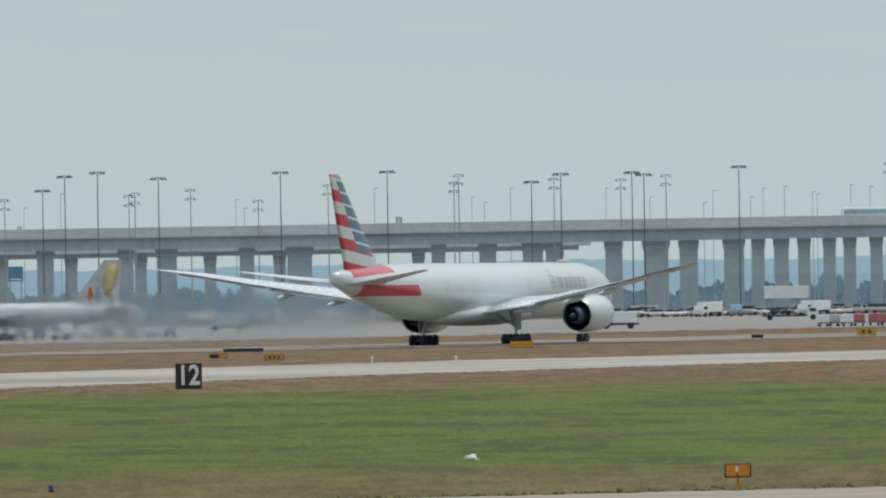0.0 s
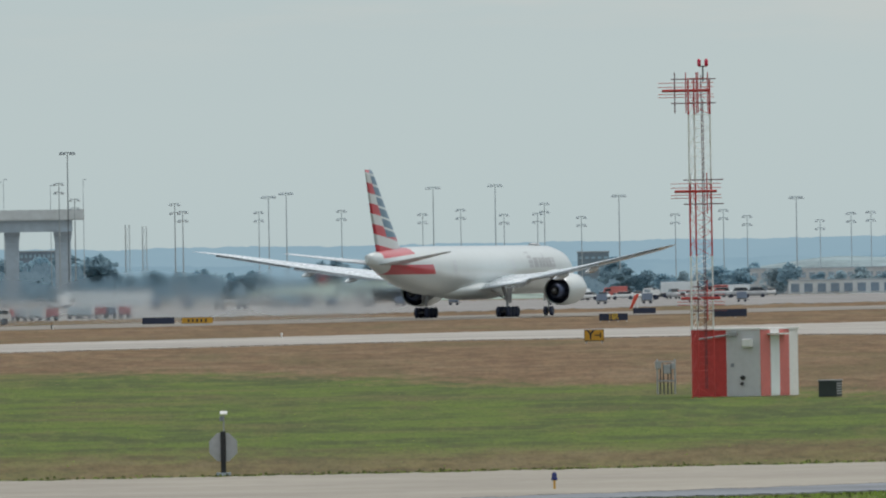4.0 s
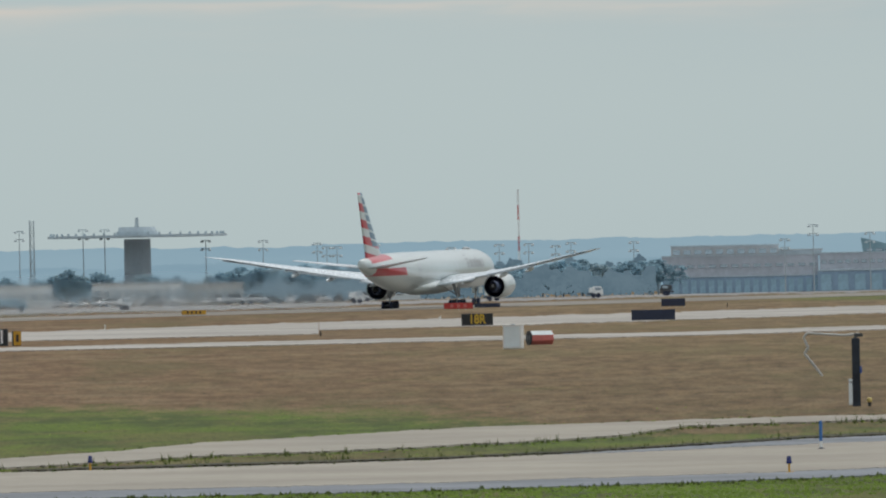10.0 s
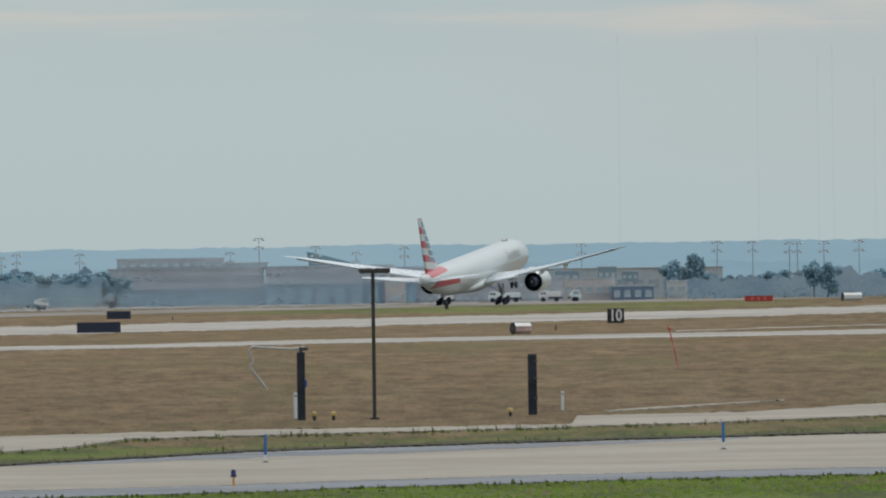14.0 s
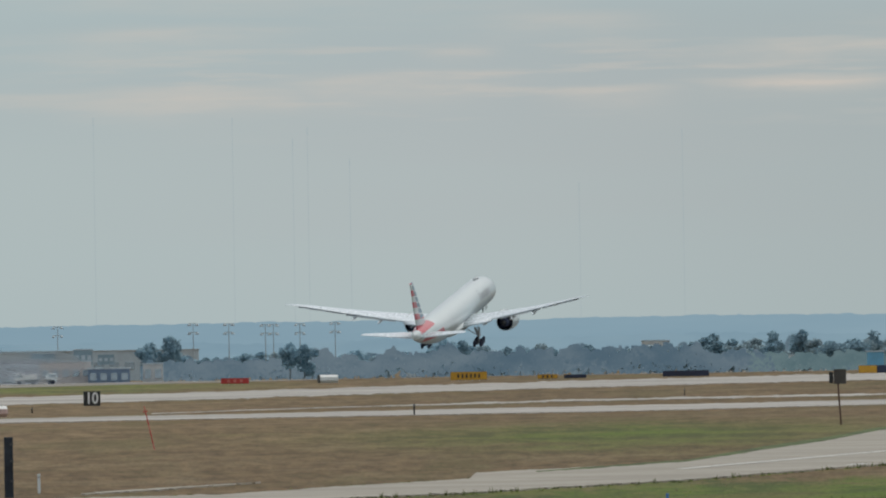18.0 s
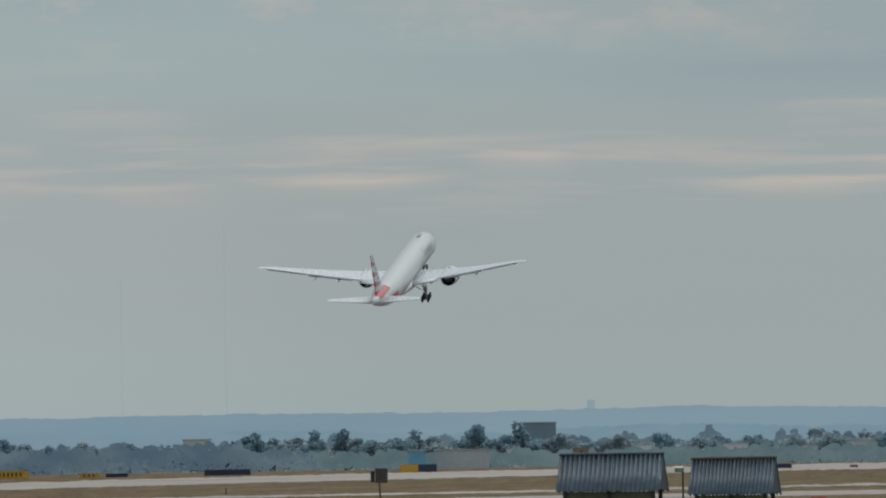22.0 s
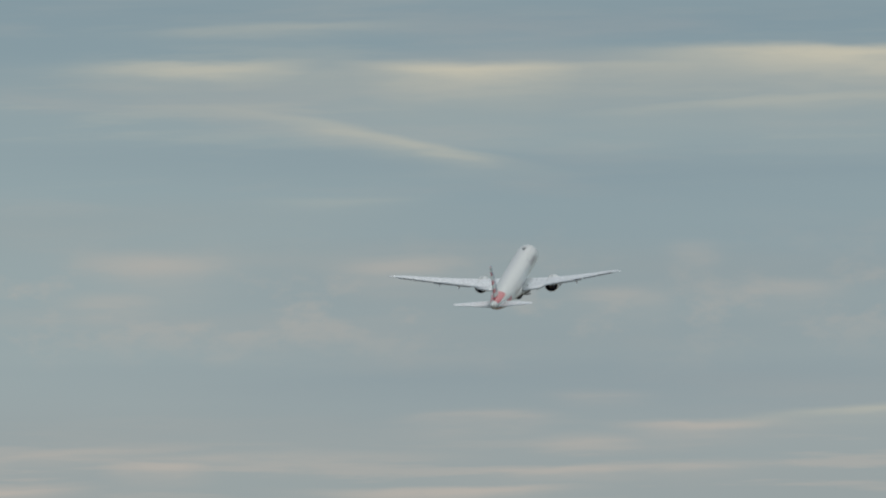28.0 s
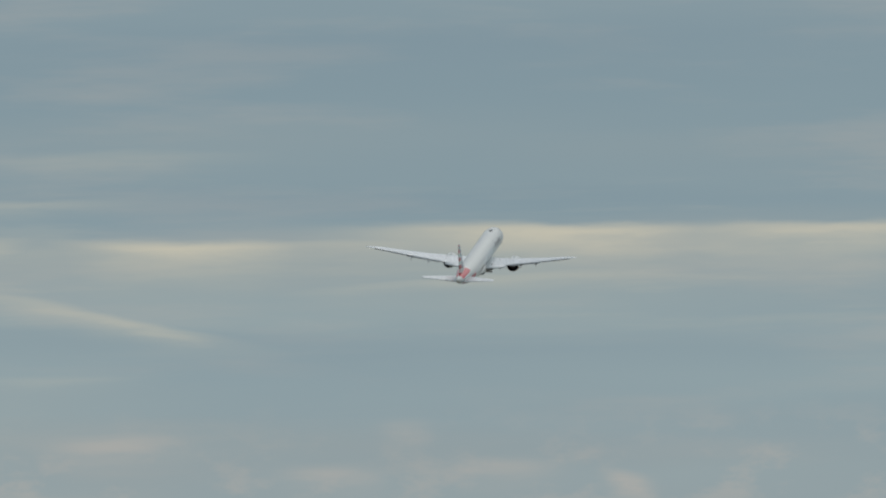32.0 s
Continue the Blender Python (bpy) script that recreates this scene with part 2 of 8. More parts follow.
def mat(name, color, rough=0.7, metal=0.0, vary=0.15, scale=1.0, bump=0.0, per_object=0.0, grime=None, spec=0.5):
    """A painted or natural surface: colour broken at two scales, with relief; per_object shifts it from piece to piece."""
    if name in MATS:
        return MATS[name]
    m = bpy.data.materials.new(name)
    m.use_nodes = True
    t = m.node_tree
    b = t.nodes["Principled BSDF"]
    coord = t.nodes.new("ShaderNodeTexCoord")
    fine = noise_at(t, coord.outputs["Object"], 6.0 * scale, 5.0, 0.6)
    broad = noise_at(t, coord.outputs["Object"], 0.55 * scale, 3.0, 0.5)
    f = math_node(t, "ADD", math_node(t, "MULTIPLY", fine, 0.4), math_node(t, "MULTIPLY", broad, 0.6))
    if per_object:
        info = t.nodes.new("ShaderNodeObjectInfo")
        f = math_node(t, "ADD", f, math_node(t, "MULTIPLY", math_node(t, "SUBTRACT", info.outputs["Random"], 0.5), per_object))
    lo = tuple(max(0.0, c * (1 - vary * 1.6)) for c in color)
    hi = tuple(min(1.0, c * (1 + vary * 1.2)) for c in color)
    col = blend(t, smooth(t, f, 0.3, 0.7), lo, hi)
    if grime:
        spots = smooth(t, noise_at(t, coord.outputs["Object"], 1.7 * scale, 6.0, 0.65), 0.52, 0.75)
        col = blend(t, math_node(t, "MULTIPLY", spots, 0.6), col, grime)
    t.links.new(col, b.inputs["Base Color"])
    t.links.new(math_node(t, "ADD", rough - 0.08, math_node(t, "MULTIPLY", fine, 0.16)), b.inputs["Roughness"])
    b.inputs["Metallic"].default_value = metal
    b.inputs["Specular IOR Level"].default_value = spec
    if bump:
        bn = t.nodes.new("ShaderNodeBump")
        bn.inputs["Strength"].default_value = min(1.0, bump)
        bn.inputs["Distance"].default_value = 0.05 / scale
        t.links.new(fine, bn.inputs["Height"])
        t.links.new(bn.outputs[0], b.inputs["Normal"])
    MATS[name] = m
    return m


def ground_material():
    """Airfield turf: a lush belt on the near side, cut dry grass beyond, mottled to fit the camera's view."""
    m = bpy.data.materials.new("grassland")
    m.use_nodes = True
    t = m.node_tree
    b = t.nodes["Principled BSDF"]
    geo = t.nodes.new("ShaderNodeNewGeometry")
    sep = t.nodes.new("ShaderNodeSeparateXYZ")
    t.links.new(geo.outputs["Position"], sep.inputs[0])
    x, y = sep.outputs[0], sep.outputs[1]

    r = math_node(t, "SQRT", math_node(t, "ADD", math_node(t, "MULTIPLY", x, x), math_node(t, "MULTIPLY", y, y)))
    az = math_node(t, "MULTIPLY", math_node(t, "ARCTAN2", x, y), 180 / math.pi)
    log_r = math_node(t, "LOGARITHM", r, 2.718)

    def polar_mottle(sa, sr, detail, rough, shift=0.0):
        """Mottling in bearing and log distance from the tripod, fitted to the camera's view."""
        c = t.nodes.new("ShaderNodeCombineXYZ")
        t.links.new(math_node(t, "MULTIPLY", az, sa), c.inputs[0])
        t.links.new(math_node(t, "MULTIPLY", log_r, sr), c.inputs[1])
        c.inputs[2].default_value = shift
        return noise_at(t, c.outputs[0], 1.0, detail, rough)
    n_big, n_band, n_mid, n_fine = polar_mottle(0.8, 9.0, 4.0, 0.6), polar_mottle(1.3, 20.0, 5.0, 0.6, 3.0), polar_mottle(9.0, 32.0, 6.0, 0.66, 7.0), polar_mottle(46.0, 64.0, 4.0, 0.65, 11.0)
    wob = math_node(t, "ADD", math_node(t, "MULTIPLY", math_node(t, "SUBTRACT", n_big, 0.5), 0.26), math_node(t, "MULTIPLY", math_node(t, "SUBTRACT", n_mid, 0.5), 0.22))
    rw = math_node(t, "MULTIPLY", r, math_node(t, "ADD", wob, 1.0))
    # far edge of the lush belt, in kilometres, against the bearing
    ramp = t.nodes.new("ShaderNodeValToRGB")
    t.links.new(math_node(t, "DIVIDE", math_node(t, "ADD", az, 5.0), 25.0), ramp.inputs[0])
    cr = ramp.color_ramp
    edge = ((-5, 0.60), (20, 0.47), (1, 0.625), (3, 0.615), (4.3, 0.555), (6, 0.46), (7.8, 0.455), (9.1, 0.415), (9.9, 0.37), (10.6, 0.345), (13, 0.375), (15, 0.43))
    for k, (deg, far) in enumerate(edge):
        if k < 2:
            cr.elements[k].position, cr.elements[k].color = (deg + 5) / 25, (far, far, far, 1)
        else:
            cr.elements.new((deg + 5) / 25).color = (far, far, far, 1)
    far = math_node(t, "MULTIPLY", ramp.outputs[0], 1000.0)
    green = smooth(t, math_node(t, "DIVIDE", rw, far), 0.93, 1.04, 1.0, 0.0)
    # worn brown verge by the taxiway, and one greener patch out in the dry field
    verge = math_node(t, "MULTIPLY", smooth(t, rw, 300.0, 345.0, 0.62, 0.0), math_node(t, "MULTIPLY", smooth(t, r, 262.0, 276.0), smooth(t, az, 9.0, 10.6, 1.0, 0.25)))
    green = math_node(t, "SUBTRACT", green, verge)
    da, dr = math_node(t, "DIVIDE", math_node(t, "SUBTRACT", az, 14.7), 1.0), math_node(t, "DIVIDE", math_node(t, "SUBTRACT", rw, 680.0), 95.0)
    spot_green = math_node(t, "EXPONENT", math_node(t, "MULTIPLY", math_node(t, "ADD", math_node(t, "MULTIPLY", da, da), math_node(t, "MULTIPLY", dr, dr)), -1.0))
    green = math_node(t, "MAXIMUM", green, math_node(t, "MULTIPLY", spot_green, 0.9))
    # watered strip of turf in front of the terminal
    strip = math_node(t, "MULTIPLY", math_node(t, "MULTIPLY", smooth(t, az, 10.6, 11.1), smooth(t, az, 12.6, 13.6, 1.0, 0.0)), math_node(t, "MULTIPLY", smooth(t, rw, 2020.0, 2150.0), smooth(t, rw, 2480.0, 2560.0, 1.0, 0.0)))
    green = math_node(t, "MAXIMUM", green, math_node(t, "MULTIPLY", strip, 0.7))
    green = math_node(t, "MAXIMUM", green, math_node(t, "MULTIPLY", smooth(t, n_big, 0.58, 0.74), 0.3))
    g = blend(t, smooth(t, n_band, 0.41, 0.58), (0.074, 0.098, 0.034), (0.122, 0.172, 0.037))
    g = blend(t, math_node(t, "MULTIPLY", smooth(t, n_mid, 0.46, 0.66), 0.6), g, (0.165, 0.205, 0.052))
    g = blend(t, math_node(t, "MULTIPLY", smooth(t, n_big, 0.36, 0.50, 1.0, 0.0), 0.55), g, (0.165, 0.142, 0.062))
    d = blend(t, smooth(t, n_mid, 0.36, 0.64), (0.150, 0.094, 0.055), (0.245, 0.162, 0.096))
    d = blend(t, math_node(t, "MULTIPLY", smooth(t, n_band, 0.50, 0.66), 0.42), d, (0.275, 0.215, 0.138))
    d = blend(t, math_node(t, "MULTIPLY", smooth(t, n_band, 0.34, 0.47, 1.0, 0.0), 0.32), d, (0.135, 0.105, 0.058))
    d = blend(t, math_node(t, "MULTIPLY", smooth(t, n_big, 0.54, 0.68), 0.4), d, (0.205, 0.120, 0.078))
    # patches of straw and of late green, drawn out across the field
    n_straw = polar_mottle(3.0, 9.0, 7.0, 0.68, 5.0)
    n_late = polar_mottle(1.4, 4.2, 7.0, 0.66, 9.0)
    d_patch = smooth(t, n_straw, 0.52, 0.70)
    l_patch = smooth(t, n_late, 0.50, 0.66)
    olive = blend(t, smooth(t, n_mid, 0.36, 0.64), (0.110, 0.080, 0.046), (0.205, 0.147, 0.084))
    olive = blend(t, math_node(t, "MULTIPLY", smooth(t, n_band, 0.50, 0.66), 0.42), olive, (0.258, 0.196, 0.120))
    olive = blend(t, math_node(t, "MULTIPLY", smooth(t, n_band, 0.34, 0.47, 1.0, 0.0), 0.38), olive, (0.125, 0.108, 0.054))
    d = blend(t, math_node(t, "MULTIPLY", smooth(t, az, 7.5, 10.5), 0.75), d, olive)
    d = blend(t, math_node(t, "MULTIPLY", d_patch, 0.5), d, (0.285, 0.222, 0.135))
    d = blend(t, math_node(t, "MULTIPLY", l_patch, 0.55), d, (0.135, 0.118, 0.056))
    g = blend(t, math_node(t, "MULTIPLY", smooth(t, n_straw, 0.50, 0.66), 0.45), g, (0.155, 0.140, 0.058))
    col = blend(t, green, d, g)
    col = blend(t, math_node(t, "MULTIPLY", smooth(t, n_fine, 0.32, 0.54, 1.0, 0.0), 0.34), col, (0.046, 0.048, 0.020))
    tone = t.nodes.new("ShaderNodeHueSaturation")
    tone.inputs["Saturation"].default_value = 1.06
    # Brightens the field between set bearings and distances.
    field_lift = math_node(t, "MULTIPLY", smooth(t, rw, 430.0, 760.0), math_node(t, "MULTIPLY", smooth(t, az, 8.6, 9.8), smooth(t, az, 12.6, 14.2, 1.0, 0.0)))
    t.links.new(math_node(t, "ADD", math_node(t, "MULTIPLY", field_lift, 0.12), 0.93), tone.inputs["Value"])
    t.links.new(col, tone.inputs["Color"])
    t.links.new(tone.outputs[0], b.inputs["Base Color"])
    b.inputs["Roughness"].default_value = 0.95
    b.inputs["Specular IOR Level"].default_value = 0.15
    bn = t.nodes.new("ShaderNodeBump")
    bn.inputs["Strength"].default_value, bn.inputs["Distance"].default_value = 0.7, 0.12
    t.links.new(math_node(t, "ADD", n_fine, math_node(t, "MULTIPLY", n_mid, 2.0)), bn.inputs["Height"])
    t.links.new(bn.outputs[0], b.inputs["Normal"])
    return m


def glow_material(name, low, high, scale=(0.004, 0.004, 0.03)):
    """Far things painted as glow: their distance haze is put into the emission colour."""
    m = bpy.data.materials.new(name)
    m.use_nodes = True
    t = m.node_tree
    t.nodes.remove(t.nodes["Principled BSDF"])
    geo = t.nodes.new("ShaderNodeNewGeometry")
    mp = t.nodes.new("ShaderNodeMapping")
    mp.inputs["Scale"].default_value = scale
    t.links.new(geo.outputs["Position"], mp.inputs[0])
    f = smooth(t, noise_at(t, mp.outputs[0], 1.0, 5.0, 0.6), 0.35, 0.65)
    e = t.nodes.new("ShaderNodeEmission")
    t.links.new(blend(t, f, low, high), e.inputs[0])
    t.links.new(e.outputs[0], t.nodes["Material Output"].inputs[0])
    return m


CONCRETE = mat("pavement_concrete", (0.352, 0.322, 0.272), 0.9, vary=0.12, scale=0.25, bump=0.2, grime=(0.29, 0.262, 0.222), spec=0.2)
FIELD_CONC = mat("field_concrete", (0.400, 0.375, 0.340), 0.88, vary=0.2, scale=0.05, bump=0.2, grime=(0.29, 0.275, 0.25), spec=0.25)
ASPHALT = mat("asphalt", (0.20, 0.215, 0.235), 0.9, vary=0.2, scale=0.3, bump=0.3)
WHITE_PAINT = mat("white_paint", (0.80, 0.80, 0.78), 0.5, vary=0.05, grime=(0.55, 0.53, 0.49))
RED_PAINT = mat("red_paint", (0.52, 0.045, 0.04), 0.5, vary=0.12)
# Faded red; on the shelter it is plain red in brighter light.
PINK_PAINT = mat("faded_lit_red_paint", (0.62, 0.17, 0.15), 0.55, vary=0.1)
BLACK_PAINT = mat("black_paint", (0.022, 0.023, 0.026), 0.5, vary=0.25)
NAVY_BACK = mat("dark_blue_sheet", (0.020, 0.029, 0.066), 0.5, vary=0.2)
YELLOW_PAINT = mat("yellow_paint", (0.62, 0.33, 0.025), 0.5, vary=0.12)
ORANGE_PAINT = mat("orange_paint", (0.70, 0.26, 0.02), 0.5, vary=0.1)
BLUE_PAINT = mat("blue_paint", (0.03, 0.08, 0.32), 0.4, vary=0.1)
STEEL = mat("galvanised_steel", (0.42, 0.43, 0.44), 0.45, 0.6, vary=0.15, scale=2)
DARK_STEEL = mat("weathered_steel", (0.075, 0.08, 0.085), 0.55, 0.3, vary=0.2)
TIMBER = mat("dark_timber", (0.030, 0.037, 0.050), 0.85, vary=0.3, scale=3, bump=0.4)
# Viaduct concrete is shifted to blue; distance haze is in the colour.
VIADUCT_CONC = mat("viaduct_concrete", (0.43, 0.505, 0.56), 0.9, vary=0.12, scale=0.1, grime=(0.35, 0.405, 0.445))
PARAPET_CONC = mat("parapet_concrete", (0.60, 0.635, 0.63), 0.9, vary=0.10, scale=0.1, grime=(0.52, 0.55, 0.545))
# Farther masts get a paler, bluer copy of the steel to paint in haze.
NEAR_POLE = mat("dark_pole_steel", (0.17, 0.205, 0.225), 0.6, 0.2, vary=0.15, scale=0.3)
POLE_GREY = mat("hazed_pole_steel", (0.44, 0.50, 0.52), 0.6, 0.2, vary=0.15, scale=0.3)
def leaf_material(name, color, per):
    """Thin leaves: part of the light passes through them."""
    m = mat(name, color, 0.8, vary=0.14, scale=0.35, per_object=per, spec=0.3)
    t = m.node_tree
    b = t.nodes["Principled BSDF"]
    tr = t.nodes.new("ShaderNodeBsdfTranslucent")
    t.links.new(b.inputs["Base Color"].links[0].from_socket, tr.inputs[0])
    mix = t.nodes.new("ShaderNodeMixShader")
    mix.inputs[0].default_value = 0.62
    t.links.new(b.outputs[0], mix.inputs[1])
    t.links.new(tr.outputs[0], mix.inputs[2])
    t.links.new(mix.outputs[0], t.nodes["Material Output"].inputs[0])
    return m


# Distance haze is painted into these leaf and bark colours, pale and blue.
FOLIAGE = leaf_material("hazed_foliage", (0.33, 0.485, 0.565), 0.2)
FOLIAGE_DRY = leaf_material("hazed_autumn_foliage", (0.41, 0.53, 0.58), 0.2)
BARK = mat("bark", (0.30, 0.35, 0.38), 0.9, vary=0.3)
# The rubber's navy cast is painted haze over shadowed wheels.
RUBBER = mat("rubber", (0.024, 0.032, 0.062), 0.8, vary=0.2)
GLASS_DARK = mat("dark_glass", (0.02, 0.028, 0.035), 0.12, vary=0.1)
GREY_METAL = mat("grey_box_paint", (0.22, 0.24, 0.27), 0.5, vary=0.12)
# Far walls and glass are lightened and blued to paint in distance haze.
WALL_BEIGE = mat("beige_wall", (0.60, 0.61, 0.60), 0.85, vary=0.1, scale=0.2)
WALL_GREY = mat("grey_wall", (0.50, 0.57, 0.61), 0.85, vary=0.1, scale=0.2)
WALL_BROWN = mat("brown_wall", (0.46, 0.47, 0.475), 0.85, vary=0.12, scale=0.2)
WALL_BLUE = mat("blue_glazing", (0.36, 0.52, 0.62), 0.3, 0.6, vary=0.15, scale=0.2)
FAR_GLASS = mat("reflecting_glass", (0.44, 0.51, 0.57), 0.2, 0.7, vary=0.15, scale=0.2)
WALL_WHITE = mat("white_wall", (0.78, 0.83, 0.84), 0.8, vary=0.08, scale=0.2)


# ---------------------------------------------------------------- mesh helpers
def at(b, r):
    """x and y at a bearing (degrees, clockwise from y) and a distance."""
    return r * math.sin(radians(b)), r * math.cos(radians(b))


GROUND_STEPS = ((0, 0.0), (800, 0.0), (1450, -1.3), (2100, -1.0), (2350, -0.75), (2700, -0.5), (2950, -1.1), (4990, -1.4))


def gz(r):
    """Height of the ground at a distance: fitted to the camera's view, sinking a little towards the runway."""
    for (r0, z0), (r1, z1) in zip(GROUND_STEPS, GROUND_STEPS[1:]):
        if r <= r1:
            return z0 + (z1 - z0) * (r - r0) / (r1 - r0)
    return GROUND_STEPS[-1][1]


def spot(b, r, turn=0.0, up=0.0):
    """A pose on the ground, with local -y towards the tripod when turn is 0."""
    x, y = at(b, r)
    return pose(x, y, gz(r) + up, 0, 0, -b + turn)


def add_box(bm, c, s, rz=0.0, rx=0.0):
    m = pose(*c, rx, 0, rz) @ Matrix.Diagonal((*s, 1))
    return bmesh.ops.create_cube(bm, size=1, matrix=m)["verts"]


def add_tube(bm, p0, p1, r0, r1=None, seg=8, caps=True):
    p0, p1 = Vector(p0), Vector(p1)
    r1 = r0 if r1 is None else r1
    d = p1 - p0
    m = Matrix.Translation((p0 + p1) / 2) @ d.to_track_quat("Z", "Y").to_matrix().to_4x4()
    return bmesh.ops.create_cone(bm, cap_ends=caps, segments=seg, radius1=r0, radius2=r1, depth=d.length, matrix=m)["verts"]


def add_loft(bm, rings, close=True, caps=True):
    """Skin over rings of equally many points."""
    vs = [[bm.verts.new(p) for p in ring] for ring in rings]
    n = len(vs[0])
    for a, b in zip(vs, vs[1:]):
        for k in range(n if close else n - 1):
            f = bm.faces.new((a[k], a[(k + 1) % n], b[(k + 1) % n], b[k]))
            f.smooth = True
    if caps and close:
        bm.faces.new(list(reversed(vs[0])))
        bm.faces.new(vs[-1])
    return vs


def finish(bm, name, material, bevel=0.0, smoothed=False):
    bmesh.ops.recalc_face_normals(bm, faces=bm.faces)
    if bevel:
        bmesh.ops.bevel(bm, geom=[e for e in bm.edges if e.calc_face_angle(0) > 0.6], offset=bevel, segments=1, affect="EDGES", profile=0.5)
    if smoothed:
        for f in bm.faces:
            f.smooth = True
    me = bpy.data.meshes.new(name)
    bm.to_mesh(me)
    bm.free()
    for m in material if isinstance(material, (list, tuple)) else (material,):
        me.materials.append(m)
    return me


def part(name, bm, material, parent=None, label="", bevel=0.0, smoothed=False):
    """Links a bmesh as one mesh object under a thing or a part."""
    ob = new(name, finish(bm, name, material, bevel, smoothed))
    if parent is not None:
        ob.parent = parent
    if label:
        tagged(ob, label)
    return ob


def share(name, mesh, parent, m=None):
    ob = new(name, mesh)
    ob.parent = parent
    if m is not None:
        ob.matrix_basis = m
    return ob


def thing(name, m, label, category, group="", kind=""):
    ob = new(name)
    ob.empty_display_size = 0.2
    ob.matrix_basis = m
    return tagged(ob, label, category, group, kind)


def text_mesh(body, size, depth=0.004):
    cu = bpy.data.curves.new("text", "FONT")
    cu.body, cu.size, cu.extrude, cu.offset = body, size, depth, size * 0.022
    cu.align_x, cu.align_y = "CENTER", "CENTER"
    tmp = bpy.data.objects.new("text", cu)
    scene.collection.objects.link(tmp)
    me = bpy.data.meshes.new_from_object(tmp.evaluated_get(bpy.context.evaluated_depsgraph_get()))
    bpy.data.objects.remove(tmp)
    bpy.data.curves.remove(cu)
    return me


# ---------------------------------------------------------------- ground and pavements
def build_ground():
    bm = bmesh.new()
    radii = [0.0, 60, 150, 220, 260, 300, 350, 420, 520, 650, 800, 950, 1100, 1275, 1450, 1700, 2100, 2350, 2700, 2950, 3400, 4000, 4600, 4960]
    bearings = [-180 + 10 * k for k in range(16)] + [-20 + 2 * k for k in range(31)] + [50 + 10 * k for k in range(13)]
    c = bm.verts.new((0, 0, 0))
    rings = [[bm.verts.new((*at(b, r), gz(r))) for b in bearings] for r in radii[1:]]
    n = len(bearings)
    for k in range(n):
        bm.faces.new((c, rings[0][(k + 1) % n], rings[0][k]))
        for a, b in zip(rings, rings[1:]):
            bm.faces.new((a[k], a[(k + 1) % n], b[(k + 1) % n], b[k]))
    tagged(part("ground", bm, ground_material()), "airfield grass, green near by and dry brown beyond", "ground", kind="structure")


def build_strip(name, stations, up, material, label, category):
    """A pavement from stations of bearing, near and far distance, as a slab with a thin edge."""
    rows = []
    seed = len(name) * 3.7

    def worn(b, r, k):
        """The pavement's edge, ragged at three scales; the wobble grows with distance to fit the camera's view."""
        n = 0.9 * noise.noise((b * 6, k, seed)) + 0.8 * noise.noise((b * 34, k + 3, seed)) + 0.6 * noise.noise((b * 120, k + 7, seed))
        return r * (1 + 1.15e-5 * r * n)
    for (b0, n0, f0), (b1, n1, f1) in zip(stations, stations[1:]):
        steps = max(1, int(abs(b1 - b0) / (0.02 if -3 < b0 < 19 else 0.5)))
        for k in range(steps):
            u = k / steps
            b = b0 + (b1 - b0) * u
            rows.append((b, worn(b, n0 + (n1 - n0) * u, 0.0), worn(b, f0 + (f1 - f0) * u, 20.0)))
    rows.append(stations[-1])
    bm = bmesh.new()
    vs = []
    for b, n, f in rows:
        line = [bm.verts.new((*at(b, n), gz(n) - 0.2))]
        for k in range(5):
            r = n + (f - n) * k / 4
            line.append(bm.verts.new((*at(b, r), gz(r) + up)))
        line.append(bm.verts.new((*at(b, f), gz(f) - 0.2)))
        vs.append(line)
    for a, b in zip(vs, vs[1:]):
        for k in range(6):
            bm.faces.new((a[k], b[k], b[k + 1], a[k + 1]))
    tagged(part(name, bm, material), label, category, kind="structure")


build_ground()
# stations along the two near pavements: bearing, near and far edge
NEAR_ROAD = ((-12, 225, 250), (0, 250, 277), (2.4, 251, 283), (4.3, 252, 286), (6.3, 263, 290.5), (7.0, 267, 295.5), (7.8, 269, 298.5), (8.6, 269.5, 300.5), (9.3, 270, 303.6), (9.9, 272, 309.5), (10.25, 272.8, 315.5),
             (10.45, 273.3, 318.5), (10.9, 276, 327.5), (11.5, 280, 333.5), (12.4, 284, 341), (13.4, 288, 348), (15.2, 291, 354.5), (17, 300, 372), (30, 330, 420))
SHOULDER = 9.0
SERVICE_ROAD = ((6.93, 297, 298.5), (7.05, 300, 304), (7.25, 301.8, 313), (7.7, 306, 323), (8.06, 311.5, 331), (8.4, 318, 343.5), (8.87, 321, 352), (9.15, 323.5, 359), (9.6, 330.5, 366.5), (10.0, 337, 369),
                (10.15, 341, 370), (10.40, 358, 372.5), (10.9, 362.5, 375.3), (11.5, 366.5, 376.8), (12.262, 373, 380), (12.285, 373.2, 401.5), (13.0, 382, 406.5), (13.53, 390.5, 426.5), (14.02, 400, 443),
                (14.05, 401, 463.5), (14.92, 428, 496), (15.16, 440, 531), (15.53, 461, 600), (15.87, 480, 705), (16.22, 498, 835), (17.5, 520, 1000), (30, 700, 1150))
build_strip("road_near", NEAR_ROAD, 0.03, CONCRETE, "pale sandy concrete taxiway with worn edges along the grass", "taxiway")
